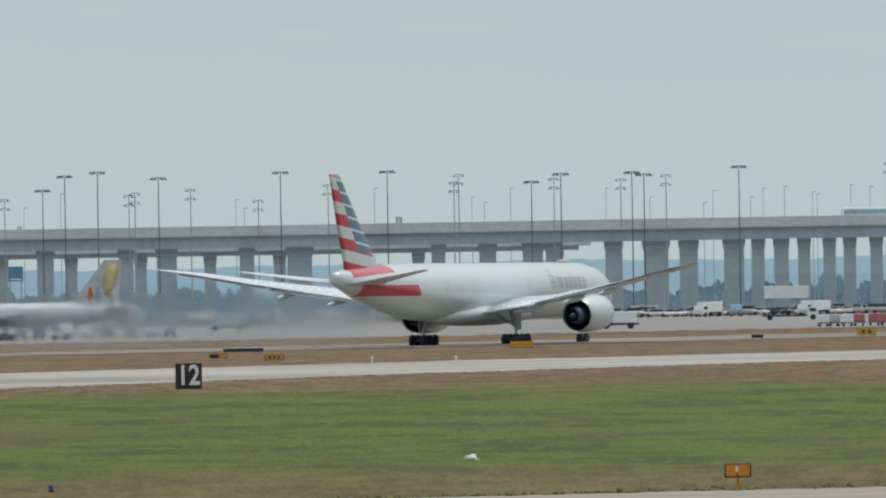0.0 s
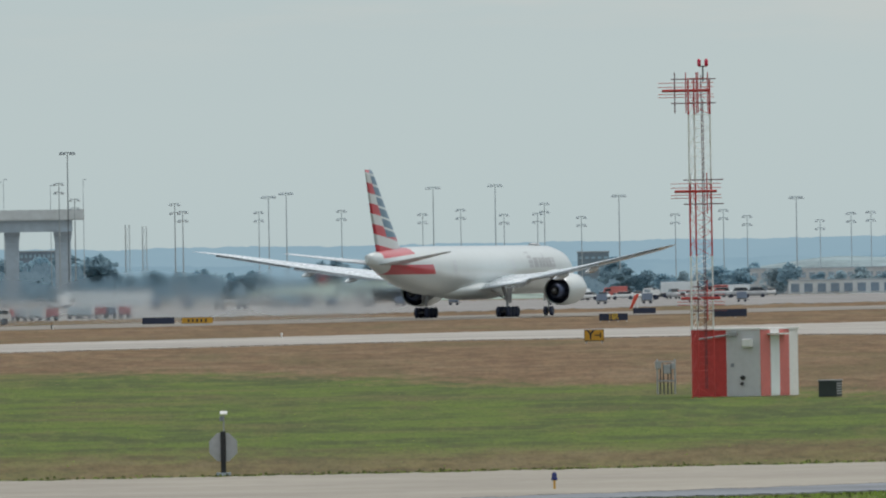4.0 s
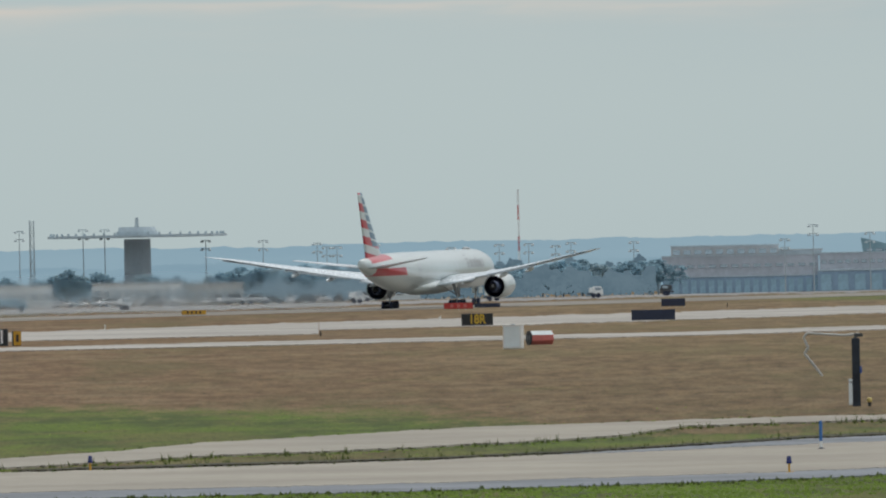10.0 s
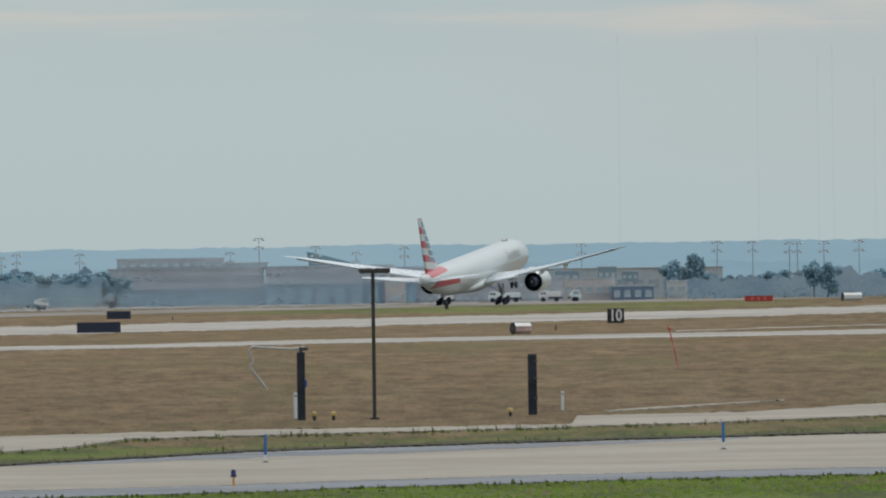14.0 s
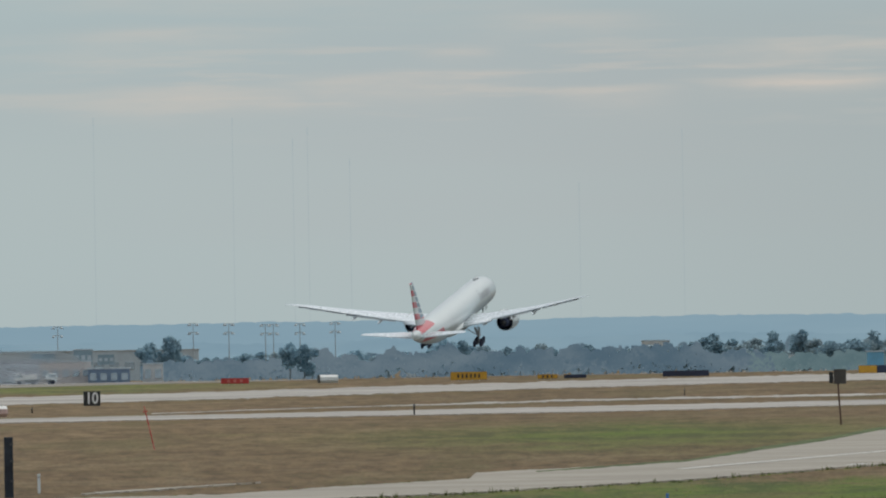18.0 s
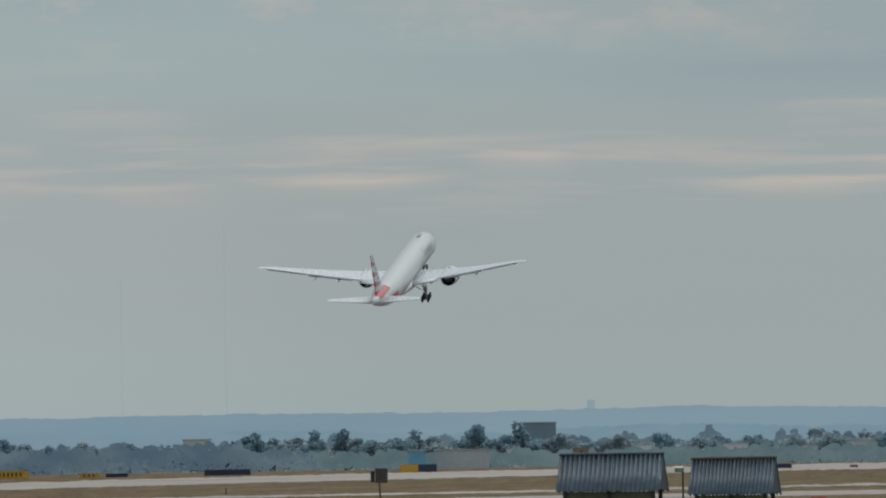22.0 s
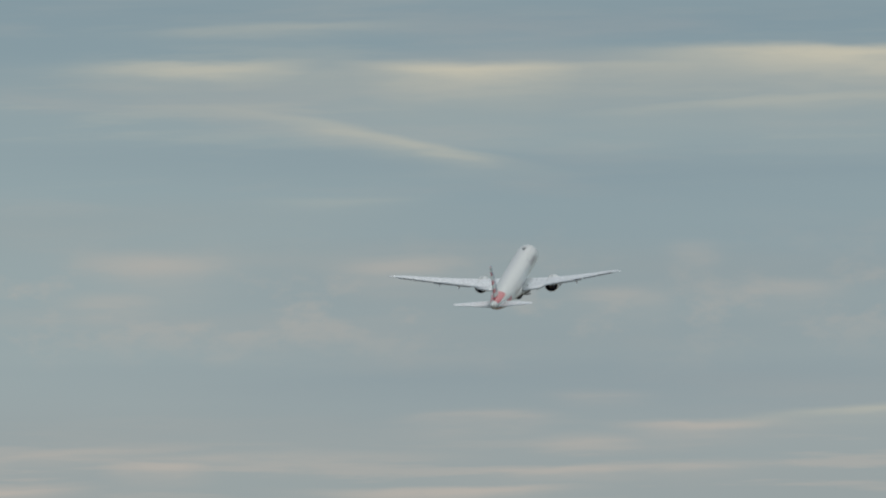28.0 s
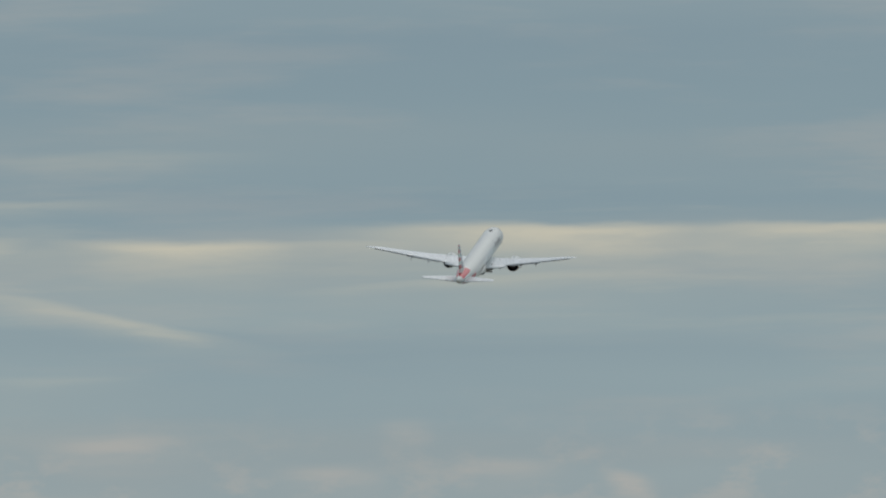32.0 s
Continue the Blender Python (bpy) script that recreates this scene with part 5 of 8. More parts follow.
build_block("office_building", 5.56, 6.2, 3000, -1.2, 4.6, 20, WALL_BEIGE, "long pale building with dim windows", "building", 16, 2, FAR_GLASS, bay_h=0.4)
# The tower's glow is painted haze; its wall gives off no light.
build_block("office_building", 16.44, 16.472, 4945, 0, 19.6, 8, glow_material("hazed_tower_glow", (0.30, 0.40, 0.455), (0.31, 0.41, 0.46)), "far tower block, blue with distance", "tower block", roof_edge=0.01)
for k, (b, w, zt, wl) in enumerate(((16.62, 0.10, 4.0, WALL_WHITE), (16.83, 0.07, 3.2, WALL_BEIGE), (16.98, 0.13, 3.8, WALL_WHITE), (17.3, 0.1, 3.0, WALL_WHITE), (17.52, 0.12, 4.2, WALL_BEIGE), (16.1, 0.08, 3.4, WALL_WHITE),
                                    (15.35, 0.06, 3.0, WALL_WHITE), (14.3, 0.1, 2.6, WALL_BEIGE), (13.75, 0.09, 2.8, WALL_WHITE), (17.75, 0.15, 3.6, WALL_WHITE))):
    build_block("house", b, b + w, 2840 + 8 * (k % 3), -0.8, zt - 0.4, 9, wl, "pale house between trees", "house", 3, 1, WALL_GREY, bay_h=0.3)


def build_mound(b0, wide, r0, tall, paint, label):
    """Grass-covered earth bank."""
    bm = bmesh.new()
    rows = []
    for i in range(25):
        b = b0 + wide * i / 24
        prof = math.sin(math.pi * i / 24) ** 0.7
        line = []
        for j in range(9):
            u = j / 8
            r = r0 + 160 * u
            z = gz(r) - 0.3 + (tall * prof + noise.noise((b * 5, u * 3, 2)) * 0.6) * math.sin(math.pi * u) ** 0.8
            line.append(bm.verts.new((*at(b, r), z)))
        rows.append(line)
    for a, c in zip(rows, rows[1:]):
        for k in range(8):
            bm.faces.new((a[k], a[k + 1], c[k + 1], c[k])).smooth = True
    tagged(part("earth_bank", bm, paint), label, "bank", kind="structure")


# The bank's grass colour is blued to put distance haze into it.
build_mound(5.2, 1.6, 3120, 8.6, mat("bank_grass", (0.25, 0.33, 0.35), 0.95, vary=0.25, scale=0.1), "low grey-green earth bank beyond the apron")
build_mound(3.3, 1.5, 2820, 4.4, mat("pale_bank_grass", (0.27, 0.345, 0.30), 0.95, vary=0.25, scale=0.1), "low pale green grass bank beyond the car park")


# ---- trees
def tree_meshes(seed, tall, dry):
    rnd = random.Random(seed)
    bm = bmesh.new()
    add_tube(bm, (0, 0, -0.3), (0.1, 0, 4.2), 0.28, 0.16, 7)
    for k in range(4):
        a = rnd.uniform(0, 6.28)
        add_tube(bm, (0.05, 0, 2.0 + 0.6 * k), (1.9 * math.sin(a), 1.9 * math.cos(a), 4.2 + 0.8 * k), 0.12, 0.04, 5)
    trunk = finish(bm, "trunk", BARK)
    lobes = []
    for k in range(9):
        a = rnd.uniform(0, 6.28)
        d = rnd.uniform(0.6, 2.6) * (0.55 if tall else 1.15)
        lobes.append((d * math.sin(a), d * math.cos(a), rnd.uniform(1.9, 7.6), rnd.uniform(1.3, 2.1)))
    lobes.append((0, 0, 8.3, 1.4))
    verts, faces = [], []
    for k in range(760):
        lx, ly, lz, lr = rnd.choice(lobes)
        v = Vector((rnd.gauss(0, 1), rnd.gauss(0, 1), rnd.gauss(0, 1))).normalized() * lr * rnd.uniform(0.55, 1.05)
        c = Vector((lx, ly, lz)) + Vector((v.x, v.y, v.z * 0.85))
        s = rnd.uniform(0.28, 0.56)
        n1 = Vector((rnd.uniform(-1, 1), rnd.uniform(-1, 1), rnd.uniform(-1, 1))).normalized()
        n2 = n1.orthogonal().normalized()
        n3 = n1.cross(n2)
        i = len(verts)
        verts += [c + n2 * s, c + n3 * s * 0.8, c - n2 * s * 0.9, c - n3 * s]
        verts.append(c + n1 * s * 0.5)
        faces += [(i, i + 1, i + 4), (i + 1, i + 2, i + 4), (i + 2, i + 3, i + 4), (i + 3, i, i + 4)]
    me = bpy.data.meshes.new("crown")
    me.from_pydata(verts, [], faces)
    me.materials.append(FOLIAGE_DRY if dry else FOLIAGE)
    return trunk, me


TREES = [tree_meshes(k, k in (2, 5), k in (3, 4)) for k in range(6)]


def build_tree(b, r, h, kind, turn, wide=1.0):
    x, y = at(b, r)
    t = thing("tree", pose(x, y, gz(r), 0, 0, turn), "thin autumn tree with sparse leaves, paled blue-grey with distance" if kind in (3, 4) else ("slim upright tree, paled blue-green with distance" if kind in (2, 5) else "broad tree, paled blue-green with distance"), "tree", "trees beyond the airfield")
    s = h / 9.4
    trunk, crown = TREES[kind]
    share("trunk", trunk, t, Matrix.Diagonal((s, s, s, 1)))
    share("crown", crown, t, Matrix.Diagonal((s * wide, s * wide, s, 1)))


def tree_belt(b0, b1, count, r0, r1, h0, h1, kinds, seed):
    rnd = random.Random(seed)
    for k in range(count):
        b = b0 + (b1 - b0) * (k + rnd.uniform(0.1, 0.9)) / count
        build_tree(b, rnd.uniform(r0, r1), rnd.uniform(h0, h1), rnd.choice(kinds), rnd.uniform(0, 360), rnd.uniform(1.05, 1.75))


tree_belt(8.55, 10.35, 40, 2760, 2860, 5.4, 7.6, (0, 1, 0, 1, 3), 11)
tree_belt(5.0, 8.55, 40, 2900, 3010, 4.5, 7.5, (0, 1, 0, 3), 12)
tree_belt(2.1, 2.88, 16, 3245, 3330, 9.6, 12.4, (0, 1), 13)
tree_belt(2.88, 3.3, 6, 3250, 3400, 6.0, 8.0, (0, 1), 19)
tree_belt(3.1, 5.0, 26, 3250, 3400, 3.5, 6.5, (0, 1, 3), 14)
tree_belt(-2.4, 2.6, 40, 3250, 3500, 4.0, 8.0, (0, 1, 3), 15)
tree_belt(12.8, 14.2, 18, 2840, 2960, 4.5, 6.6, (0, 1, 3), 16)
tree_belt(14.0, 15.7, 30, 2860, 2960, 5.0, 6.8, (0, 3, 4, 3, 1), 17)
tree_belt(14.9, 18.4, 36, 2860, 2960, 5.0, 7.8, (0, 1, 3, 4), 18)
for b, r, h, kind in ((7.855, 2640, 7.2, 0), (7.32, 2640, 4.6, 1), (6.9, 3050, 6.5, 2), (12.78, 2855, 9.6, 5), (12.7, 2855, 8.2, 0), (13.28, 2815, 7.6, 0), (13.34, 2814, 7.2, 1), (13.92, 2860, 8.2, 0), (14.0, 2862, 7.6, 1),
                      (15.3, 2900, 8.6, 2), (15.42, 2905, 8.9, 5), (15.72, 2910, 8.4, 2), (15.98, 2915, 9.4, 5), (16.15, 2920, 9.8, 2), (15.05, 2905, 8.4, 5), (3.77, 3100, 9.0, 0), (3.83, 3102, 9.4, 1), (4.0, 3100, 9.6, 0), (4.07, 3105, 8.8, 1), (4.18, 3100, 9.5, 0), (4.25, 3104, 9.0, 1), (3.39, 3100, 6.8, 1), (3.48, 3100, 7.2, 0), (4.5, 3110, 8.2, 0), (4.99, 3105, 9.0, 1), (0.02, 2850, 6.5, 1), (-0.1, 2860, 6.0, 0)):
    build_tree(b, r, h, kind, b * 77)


def wood_mass(name, stations, r0, r1, count, seed, material, label):
    """An uneven belt of undergrowth and far crowns, one mesh of small leafy clumps; stations: bearing and top height."""
    rg = random.Random(seed)
    verts, faces = [], []
    b0, b1 = stations[0][0], stations[-1][0]
    for k in range(count):
        b = rg.uniform(b0, b1)
        r = rg.uniform(r0, r1)
        top = edge_top(b, stations) * (0.72 + 0.55 * noise.noise((b * 9.0, seed, 0)) + 0.35 * noise.noise((b * 31.0, r * 0.01, seed)))
        c = Vector((*at(b, r), gz(r) + max(0.2, top + 1.2) * math.sqrt(rg.random())))
        s = rg.uniform(0.3, 0.7)
        n1 = Vector((rg.uniform(-1, 1), rg.uniform(-1, 1), rg.uniform(-1, 1))).normalized()
        n2 = n1.orthogonal().normalized()
        n3 = n1.cross(n2)
        i = len(verts)
        verts += [c + n2 * s, c + n3 * s * 0.8, c - n2 * s * 0.9, c - n3 * s, c + n1 * s * 0.5]
        faces += [(i, i + 1, i + 4), (i + 1, i + 2, i + 4), (i + 2, i + 3, i + 4), (i + 3, i, i + 4)]
    me = bpy.data.meshes.new(name)
    me.from_pydata(verts, [], faces)
    me.materials.append(material)
    tagged(new(name, me), label, "woods", kind="stuff")


def edge_top(b, stations):
    for (p, h), (q, g) in zip(stations, stations[1:]):
        if p <= b <= q:
            return h + (g - h) * (b - p) / (q - p)
    return 1.0


# These belts glow: distance haze is painted into their emission colour.
FAR_WOODS = glow_material("hazed_woods_glow", (0.078, 0.128, 0.166), (0.122, 0.182, 0.222), (0.075, 0.075, 0.14))
FAR_AUTUMN = glow_material("hazed_autumn_glow", (0.078, 0.128, 0.170), (0.142, 0.192, 0.228), (0.05, 0.05, 0.1))
FAR_TEAL = glow_material("hazed_teal_glow", (0.092, 0.150, 0.168), (0.138, 0.202, 0.216), (0.075, 0.075, 0.14))
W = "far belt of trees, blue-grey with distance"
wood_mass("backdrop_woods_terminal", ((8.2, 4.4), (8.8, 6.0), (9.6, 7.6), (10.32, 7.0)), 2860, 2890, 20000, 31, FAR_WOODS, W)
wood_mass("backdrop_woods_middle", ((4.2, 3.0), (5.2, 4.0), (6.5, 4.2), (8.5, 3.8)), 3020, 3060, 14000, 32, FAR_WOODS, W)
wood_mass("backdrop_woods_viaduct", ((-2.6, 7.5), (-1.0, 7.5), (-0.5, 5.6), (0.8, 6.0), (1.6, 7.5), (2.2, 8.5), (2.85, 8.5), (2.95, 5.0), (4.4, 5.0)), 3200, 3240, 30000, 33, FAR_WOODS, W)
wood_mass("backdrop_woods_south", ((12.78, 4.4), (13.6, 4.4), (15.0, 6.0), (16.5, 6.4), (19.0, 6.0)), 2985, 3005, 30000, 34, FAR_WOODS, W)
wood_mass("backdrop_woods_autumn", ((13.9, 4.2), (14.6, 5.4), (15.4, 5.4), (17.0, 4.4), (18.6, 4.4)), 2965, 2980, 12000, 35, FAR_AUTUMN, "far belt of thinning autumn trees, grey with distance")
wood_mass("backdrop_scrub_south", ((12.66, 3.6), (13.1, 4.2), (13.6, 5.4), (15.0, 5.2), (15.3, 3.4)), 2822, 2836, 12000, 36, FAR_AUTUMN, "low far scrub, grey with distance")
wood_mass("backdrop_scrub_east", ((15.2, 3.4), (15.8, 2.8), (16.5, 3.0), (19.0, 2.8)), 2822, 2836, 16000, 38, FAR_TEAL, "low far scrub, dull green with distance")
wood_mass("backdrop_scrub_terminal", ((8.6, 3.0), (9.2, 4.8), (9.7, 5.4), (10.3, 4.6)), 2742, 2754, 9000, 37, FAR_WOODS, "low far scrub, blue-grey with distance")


# ---------------------------------------------------------------- airfield signs and markers
TEXT_YELLOW = mat("sign_yellow_letters", (0.70, 0.45, 0.04), 0.5, vary=0.05)
TEXT_WHITE = mat("sign_white_letters", (0.82, 0.82, 0.80), 0.5, vary=0.04)


def build_sign(b, r, w, h, face, label, text="", text_mat=None, turn=0.0, arrow=0, bars=0, half=None, clear=0.16, depth=0.32):
    """A boxed airfield sign on short legs; half: the material of its other half."""
    s = thing("airfield_sign", spot(b, r, turn), label, "sign", "signs along the taxiways")
    ph = h - clear
    bm = bmesh.new()
    add_box(bm, (0, 0, clear + ph / 2), (w, depth, ph))
    box = part("box", bm, BLACK_PAINT, s, bevel=0.02)
    spans = [(-w / 2, w / 2, face)] if half is None else [(-w / 2, 0, half), (0, w / 2, face)]
    for x0, x1, mt in spans:
        bm = bmesh.new()
        add_box(bm, ((x0 + x1) / 2, -depth / 2 - 0.006, clear + ph / 2), (x1 - x0 - 0.06, 0.02, ph - 0.07))
        part("face_panel", bm, mt, box)
    n = max(2, round(w / 1.2) + 1)
    for k in range(n):
        bm = bmesh.new()
        add_tube(bm, (-w / 2 + 0.12 + (w - 0.24) * k / (n - 1), 0, -0.05), (-w / 2 + 0.12 + (w - 0.24) * k / (n - 1), 0, clear + 0.02), 0.04, 0.04, 8)
        part("leg", bm, STEEL, s)
    y = -depth / 2 - 0.024
    if text:
        me = text_mesh(text, ph * 1.08)
        me.materials.append(text_mat or TEXT_WHITE)
        share("lettering", me, box, pose(-0.18 * arrow * w, y, clear + ph / 2, 90, 0, 0) @ Matrix.Diagonal((0.82 if len(text) > 1 else 1.0, 1, 1, 1)))
    if arrow:
        bm = bmesh.new()
        cx = 0.2 * arrow * w
        add_box(bm, (cx, y, clear + ph / 2), (0.34 * w, 0.012, 0.07 * ph + 0.02))
        for q in (-1, 1):
            add_box(bm, (cx + arrow * 0.12 * w, y, clear + ph / 2 + q * 0.11 * ph), (0.02 + 0.07 * ph, 0.012, 0.3 * ph), 0, 0)
        part("arrow", bm, text_mat or BLACK_PAINT, box)
    for k in range(bars):
        bm = bmesh.new()
        add_box(bm, (-w * 0.34 + w * 0.68 * (k + 0.5) / bars, y, clear + ph / 2), (w * 0.3 / bars, 0.012, ph * 0.5))
        part("lettering_bar", bm, text_mat or BLACK_PAINT, box)
    return s


D = "square black distance sign with white figures"
build_sign(-1.068, 625, 1.21, 1.24, BLACK_PAINT, D, "12", clear=0.06)
build_sign(7.555, 985, 1.38, 1.3, BLACK_PAINT, D, "11", clear=0.06, turn=-14)
build_sign(7.63, 990, 0.62, 1.14, YELLOW_PAINT, "small yellow sign beside a black distance sign", clear=0.06, turn=18, bars=1)
build_sign(12.451, 1560, 1.92, 1.74, BLACK_PAINT, D, "10", clear=0.08)
build_sign(9.555, 1395, 3.2, 1.36, BLACK_PAINT, "long black sign with yellow figures", "18R", TEXT_YELLOW)
build_sign(4.987, 1531, 3.2, 0.95, NAVY_BACK, "dark blue sign with dull yellow figures", "18R", TEXT_YELLOW)
build_sign(4.905, 818, 1.18, 0.84, YELLOW_PAINT, "yellow sign with a black letter and an arrow", "Y", BLACK_PAINT, arrow=1)
BK, YL = "dark blue back of a long low sign", "low yellow sign with dark lettering"
for b, r, w, h in ((-0.838, 1283, 3.75, 0.48), (3.086, 1661, 3.9, 0.95), (5.117, 1751, 2.9, 0.87), (5.474, 1590, 3.9, 1.05), (10.291, 1477, 4.7, 1.27), (10.375, 1954, 3.4, 1.25), (9.599, 2091, 3.9, 0.78), (14.471, 2400, 3.9, 0.8),
                   (14.933, 2400, 8.1, 1.18)):
    build_sign(b, r, w, h, NAVY_BACK, BK)
for b, r, w, h, bars in ((-0.709, 945, 1.36, 0.55, 3), (0.325, 1243, 2.1, 0.78, 0), (1.766, 1540, 2.05, 0.9, 2), (3.248, 1658, 3.8, 0.9, 5), (8.373, 2016, 3.6, 0.83, 4), (14.026, 2400, 6.4, 1.58, 6), (14.355, 2400, 3.5, 0.9, 3)):
    build_sign(b, r, w, h, YELLOW_PAINT, YL, bars=bars)
build_sign(2.322, 1157, 1.43, 0.72, YELLOW_PAINT, "yellow sign with an arrow and a dark bar", arrow=-1, bars=0)
for b, r, w, h in ((-0.942, 1037, 1.37, 0.47), (1.974, 1212, 2.4, 0.95), (15.731, 2420, 6.5, 1.5)):
    build_sign(b, r, w, h, YELLOW_PAINT if b < 10 else NAVY_BACK, "half black, half yellow low sign", half=BLACK_PAINT if b < 10 else YELLOW_PAINT)
for b, r, w, h in ((9.478, 2031, 4.3, 1.08), (13.049, 2400, 4.9, 1.15)):
    build_sign(b, r, w, h, RED_PAINT, "long low red sign", bars=3, text_mat=PINK_PAINT)
for b, r in ((1.31, 1510), (17.55, 2300)):
    build_sign(b, r, 1.3, 0.52, NAVY_BACK, "small dark sign back")
build_sign(16.95, 2350, 2.9, 1.0, YELLOW_PAINT, YL, bars=2)
build_sign(17.25, 2300, 3.2, 0.9, NAVY_BACK, BK)


def build_marker_sign():
    """Small orange sign on a stake at the taxiway's edge."""
    s = thing("marker_sign", spot(1.219, 282), "small orange sign on a short orange stake", "sign")
    bm = bmesh.new()
    add_box(bm, (0, 0, 0.41), (0.55, 0.14, 0.29))
    box = part("box", bm, BLACK_PAINT, s, bevel=0.02)
    for x, w in ((-0.135, 0.22), (0.12, 0.24)):
        bm = bmesh.new()
        add_box(bm, (x, -0.075, 0.41), (w, 0.02, 0.24))
        part("face_panel", bm, ORANGE_PAINT, box)
    bm = bmesh.new()
    add_box(bm, (-0.02, -0.09, 0.44), (0.05, 0.02, 0.12))
    part("lettering_bar", bm, TEXT_WHITE, box)
    bm = bmesh.new()
    add_tube(bm, (0, 0, -0.05), (0, 0, 0.28), 0.035, 0.03, 10)
    part("stake", bm, ORANGE_PAINT, s)


build_marker_sign()


def edge_light_master():
    s = thing("edge_light", spot(4.729, 261), "blue taxiway edge light on a yellow stem", "edge light", "blue edge lights")
    bm = bmesh.new()
    add_tube(bm, (0, 0, -0.02), (0, 0, 0.03), 0.09, 0.09, 12)
    part("base_plate", bm, YELLOW_PAINT, s)
    bm = bmesh.new()
    add_tube(bm, (0, 0, 0.03), (0, 0, 0.19), 0.022, 0.022, 8)
    part("stem", bm, YELLOW_PAINT, s)
    bm = bmesh.new()
    rr = [[(q * math.sin(a), q * math.cos(a), z) for a in [k * math.pi / 6 for k in range(12)]] for q, z in ((0.045, 0.19), (0.062, 0.2), (0.062, 0.23), (0.05, 0.24), (0.05, 0.31), (0.03, 0.345), (0.004, 0.35))]
    add_loft(bm, rr)
    part("lens", bm, mat("blue_lens", (0.012, 0.02, 0.13), 0.2, vary=0.1), s)
    return s


lamp0 = edge_light_master()
for b, r in ((7.927, 298), (10.845, 275), (-1.65, 283), (14.0, 286)):
    copy_thing(lamp0, spot(b, r))


def blue_stick_master():
    s = thing("edge_marker", spot(10.98, 309), "blue and white edge marker stick on a black foot", "marker", "blue edge markers")
    bm = bmesh.new()
    add_loft(bm, [[(q * math.sin(a), q * math.cos(a), z) for a in [k * math.pi / 6 for k in range(12)]] for q, z in ((0.1, 0.0), (0.09, 0.03), (0.04, 0.05), (0.035, 0.06))])
    part("foot", bm, RUBBER, s)
    bm = bmesh.new()
    add_tube(bm, (0, 0, 0.05), (0, 0, 0.2), 0.03, 0.03, 10)
    part("white_band", bm, WHITE_PAINT, s)
    bm = bmesh.new()
    add_tube(bm, (0, 0, 0.2), (0, 0, 0.66), 0.036, 0.036, 10)
    part("stick", bm, mat("marker_blue", (0.03, 0.15, 0.42), 0.45, vary=0.08), s)
    return s


stick0 = blue_stick_master()
for b, r in ((12.893, 321), (14.847, 329)):
    copy_thing(stick0, spot(b, r))


def build_bollards():
    for b, r in ((11.186, 404), (11.267, 403), (12.005, 407)):
        s = thing("ground_lamp", spot(b, r), "small dark lamp with a yellow cap", "lamp", "yellow-capped lamps")
        bm = bmesh.new()
        add_tube(bm, (0, 0, -0.02), (0, 0, 0.13), 0.05, 0.05, 10)
        part("stem", bm, BLACK_PAINT, s)
        bm = bmesh.new()
        add_loft(bm, [[(q * math.sin(a), q * math.cos(a), z) for a in [k * math.pi / 6 for k in range(12)]] for q, z in ((0.06, 0.12), (0.08, 0.14), (0.08, 0.22), (0.05, 0.25), (0.01, 0.26))])
        part("cap", bm, mat("cream_yellow", (0.66, 0.5, 0.16), 0.5), s)


build_bollards()


def build_housing(b, r, length, dia, end, top, low, turn, label, legs=True):
    """A lamp housing: a lying eight-sided case with one dark end."""
    s = thing("lamp_housing", spot(b, r, turn), label, "lamp housing")
    rr = lambda x, q: [(x, q * math.sin(a), dia / 2 + q * math.cos(a)) for a in [(k + 0.5) * math.pi / 4 for k in range(8)]]
    bm = bmesh.new()
    add_loft(bm, [rr(-length / 2, dia * 0.5), rr(length / 2, dia * 0.5)])
    for f in bm.faces:
        f.smooth = False
    case = part("case", bm, low, s)
    bm = bmesh.new()
    add_loft(bm, [[(x, q * math.sin(a), dia / 2 + q * math.cos(a)) for a in [radians(-67.5 + 45 * k) for k in range(4)]] + [(x, q2 * math.sin(a), dia / 2 + q2 * math.cos(a)) for a in [radians(67.5 - 45 * k) for k in range(4)] for q2 in (dia * 0.49,)] for x in (-length / 2 + 0.02, length / 2 - 0.02) for q in (dia * 0.512,)])
    for f in bm.faces:
        f.smooth = False
    part("cover", bm, top, case)
    bm = bmesh.new()
    add_loft(bm, [rr(-length / 2 - 0.012, dia * 0.52), rr(-length / 2 + 0.05, dia * 0.52)])
    part("end_plate", bm, end, case)
    for q in (-1, 1):
        bm = bmesh.new()
        add_box(bm, (-length / 2 - 0.02, q * dia * 0.16, dia * 0.52), (0.02, dia * 0.05, dia * 0.3))
        part("lettering_bar", bm, GREY_METAL, case)


build_housing(6.945, 297, 0.62, 0.72, BLACK_PAINT, mat("dull_zinc", (0.25, 0.26, 0.255), 0.55, 0.1, vary=0.2), BLACK_PAINT, 34, "black eight-sided lamp housing with a grey cover")
build_housing(12.054, 1178, 1.6, 1.05, BLACK_PAINT, WHITE_PAINT, mat("rubbed_pink_paint", (0.60, 0.42, 0.39), 0.6, vary=0.25, scale=2.0), 28, "lamp housing with black end, white cover and faded pink side")
build_housing(9.815, 788, 1.4, 0.84, BLACK_PAINT, WALL_WHITE, PINK_PAINT, 24, "red and white lamp housing with a black end")
build_housing(13.437, 2400, 3.4, 1.5, BLACK_PAINT, WHITE_PAINT, WALL_WHITE, 20, "white tank-shaped housing with a black end")


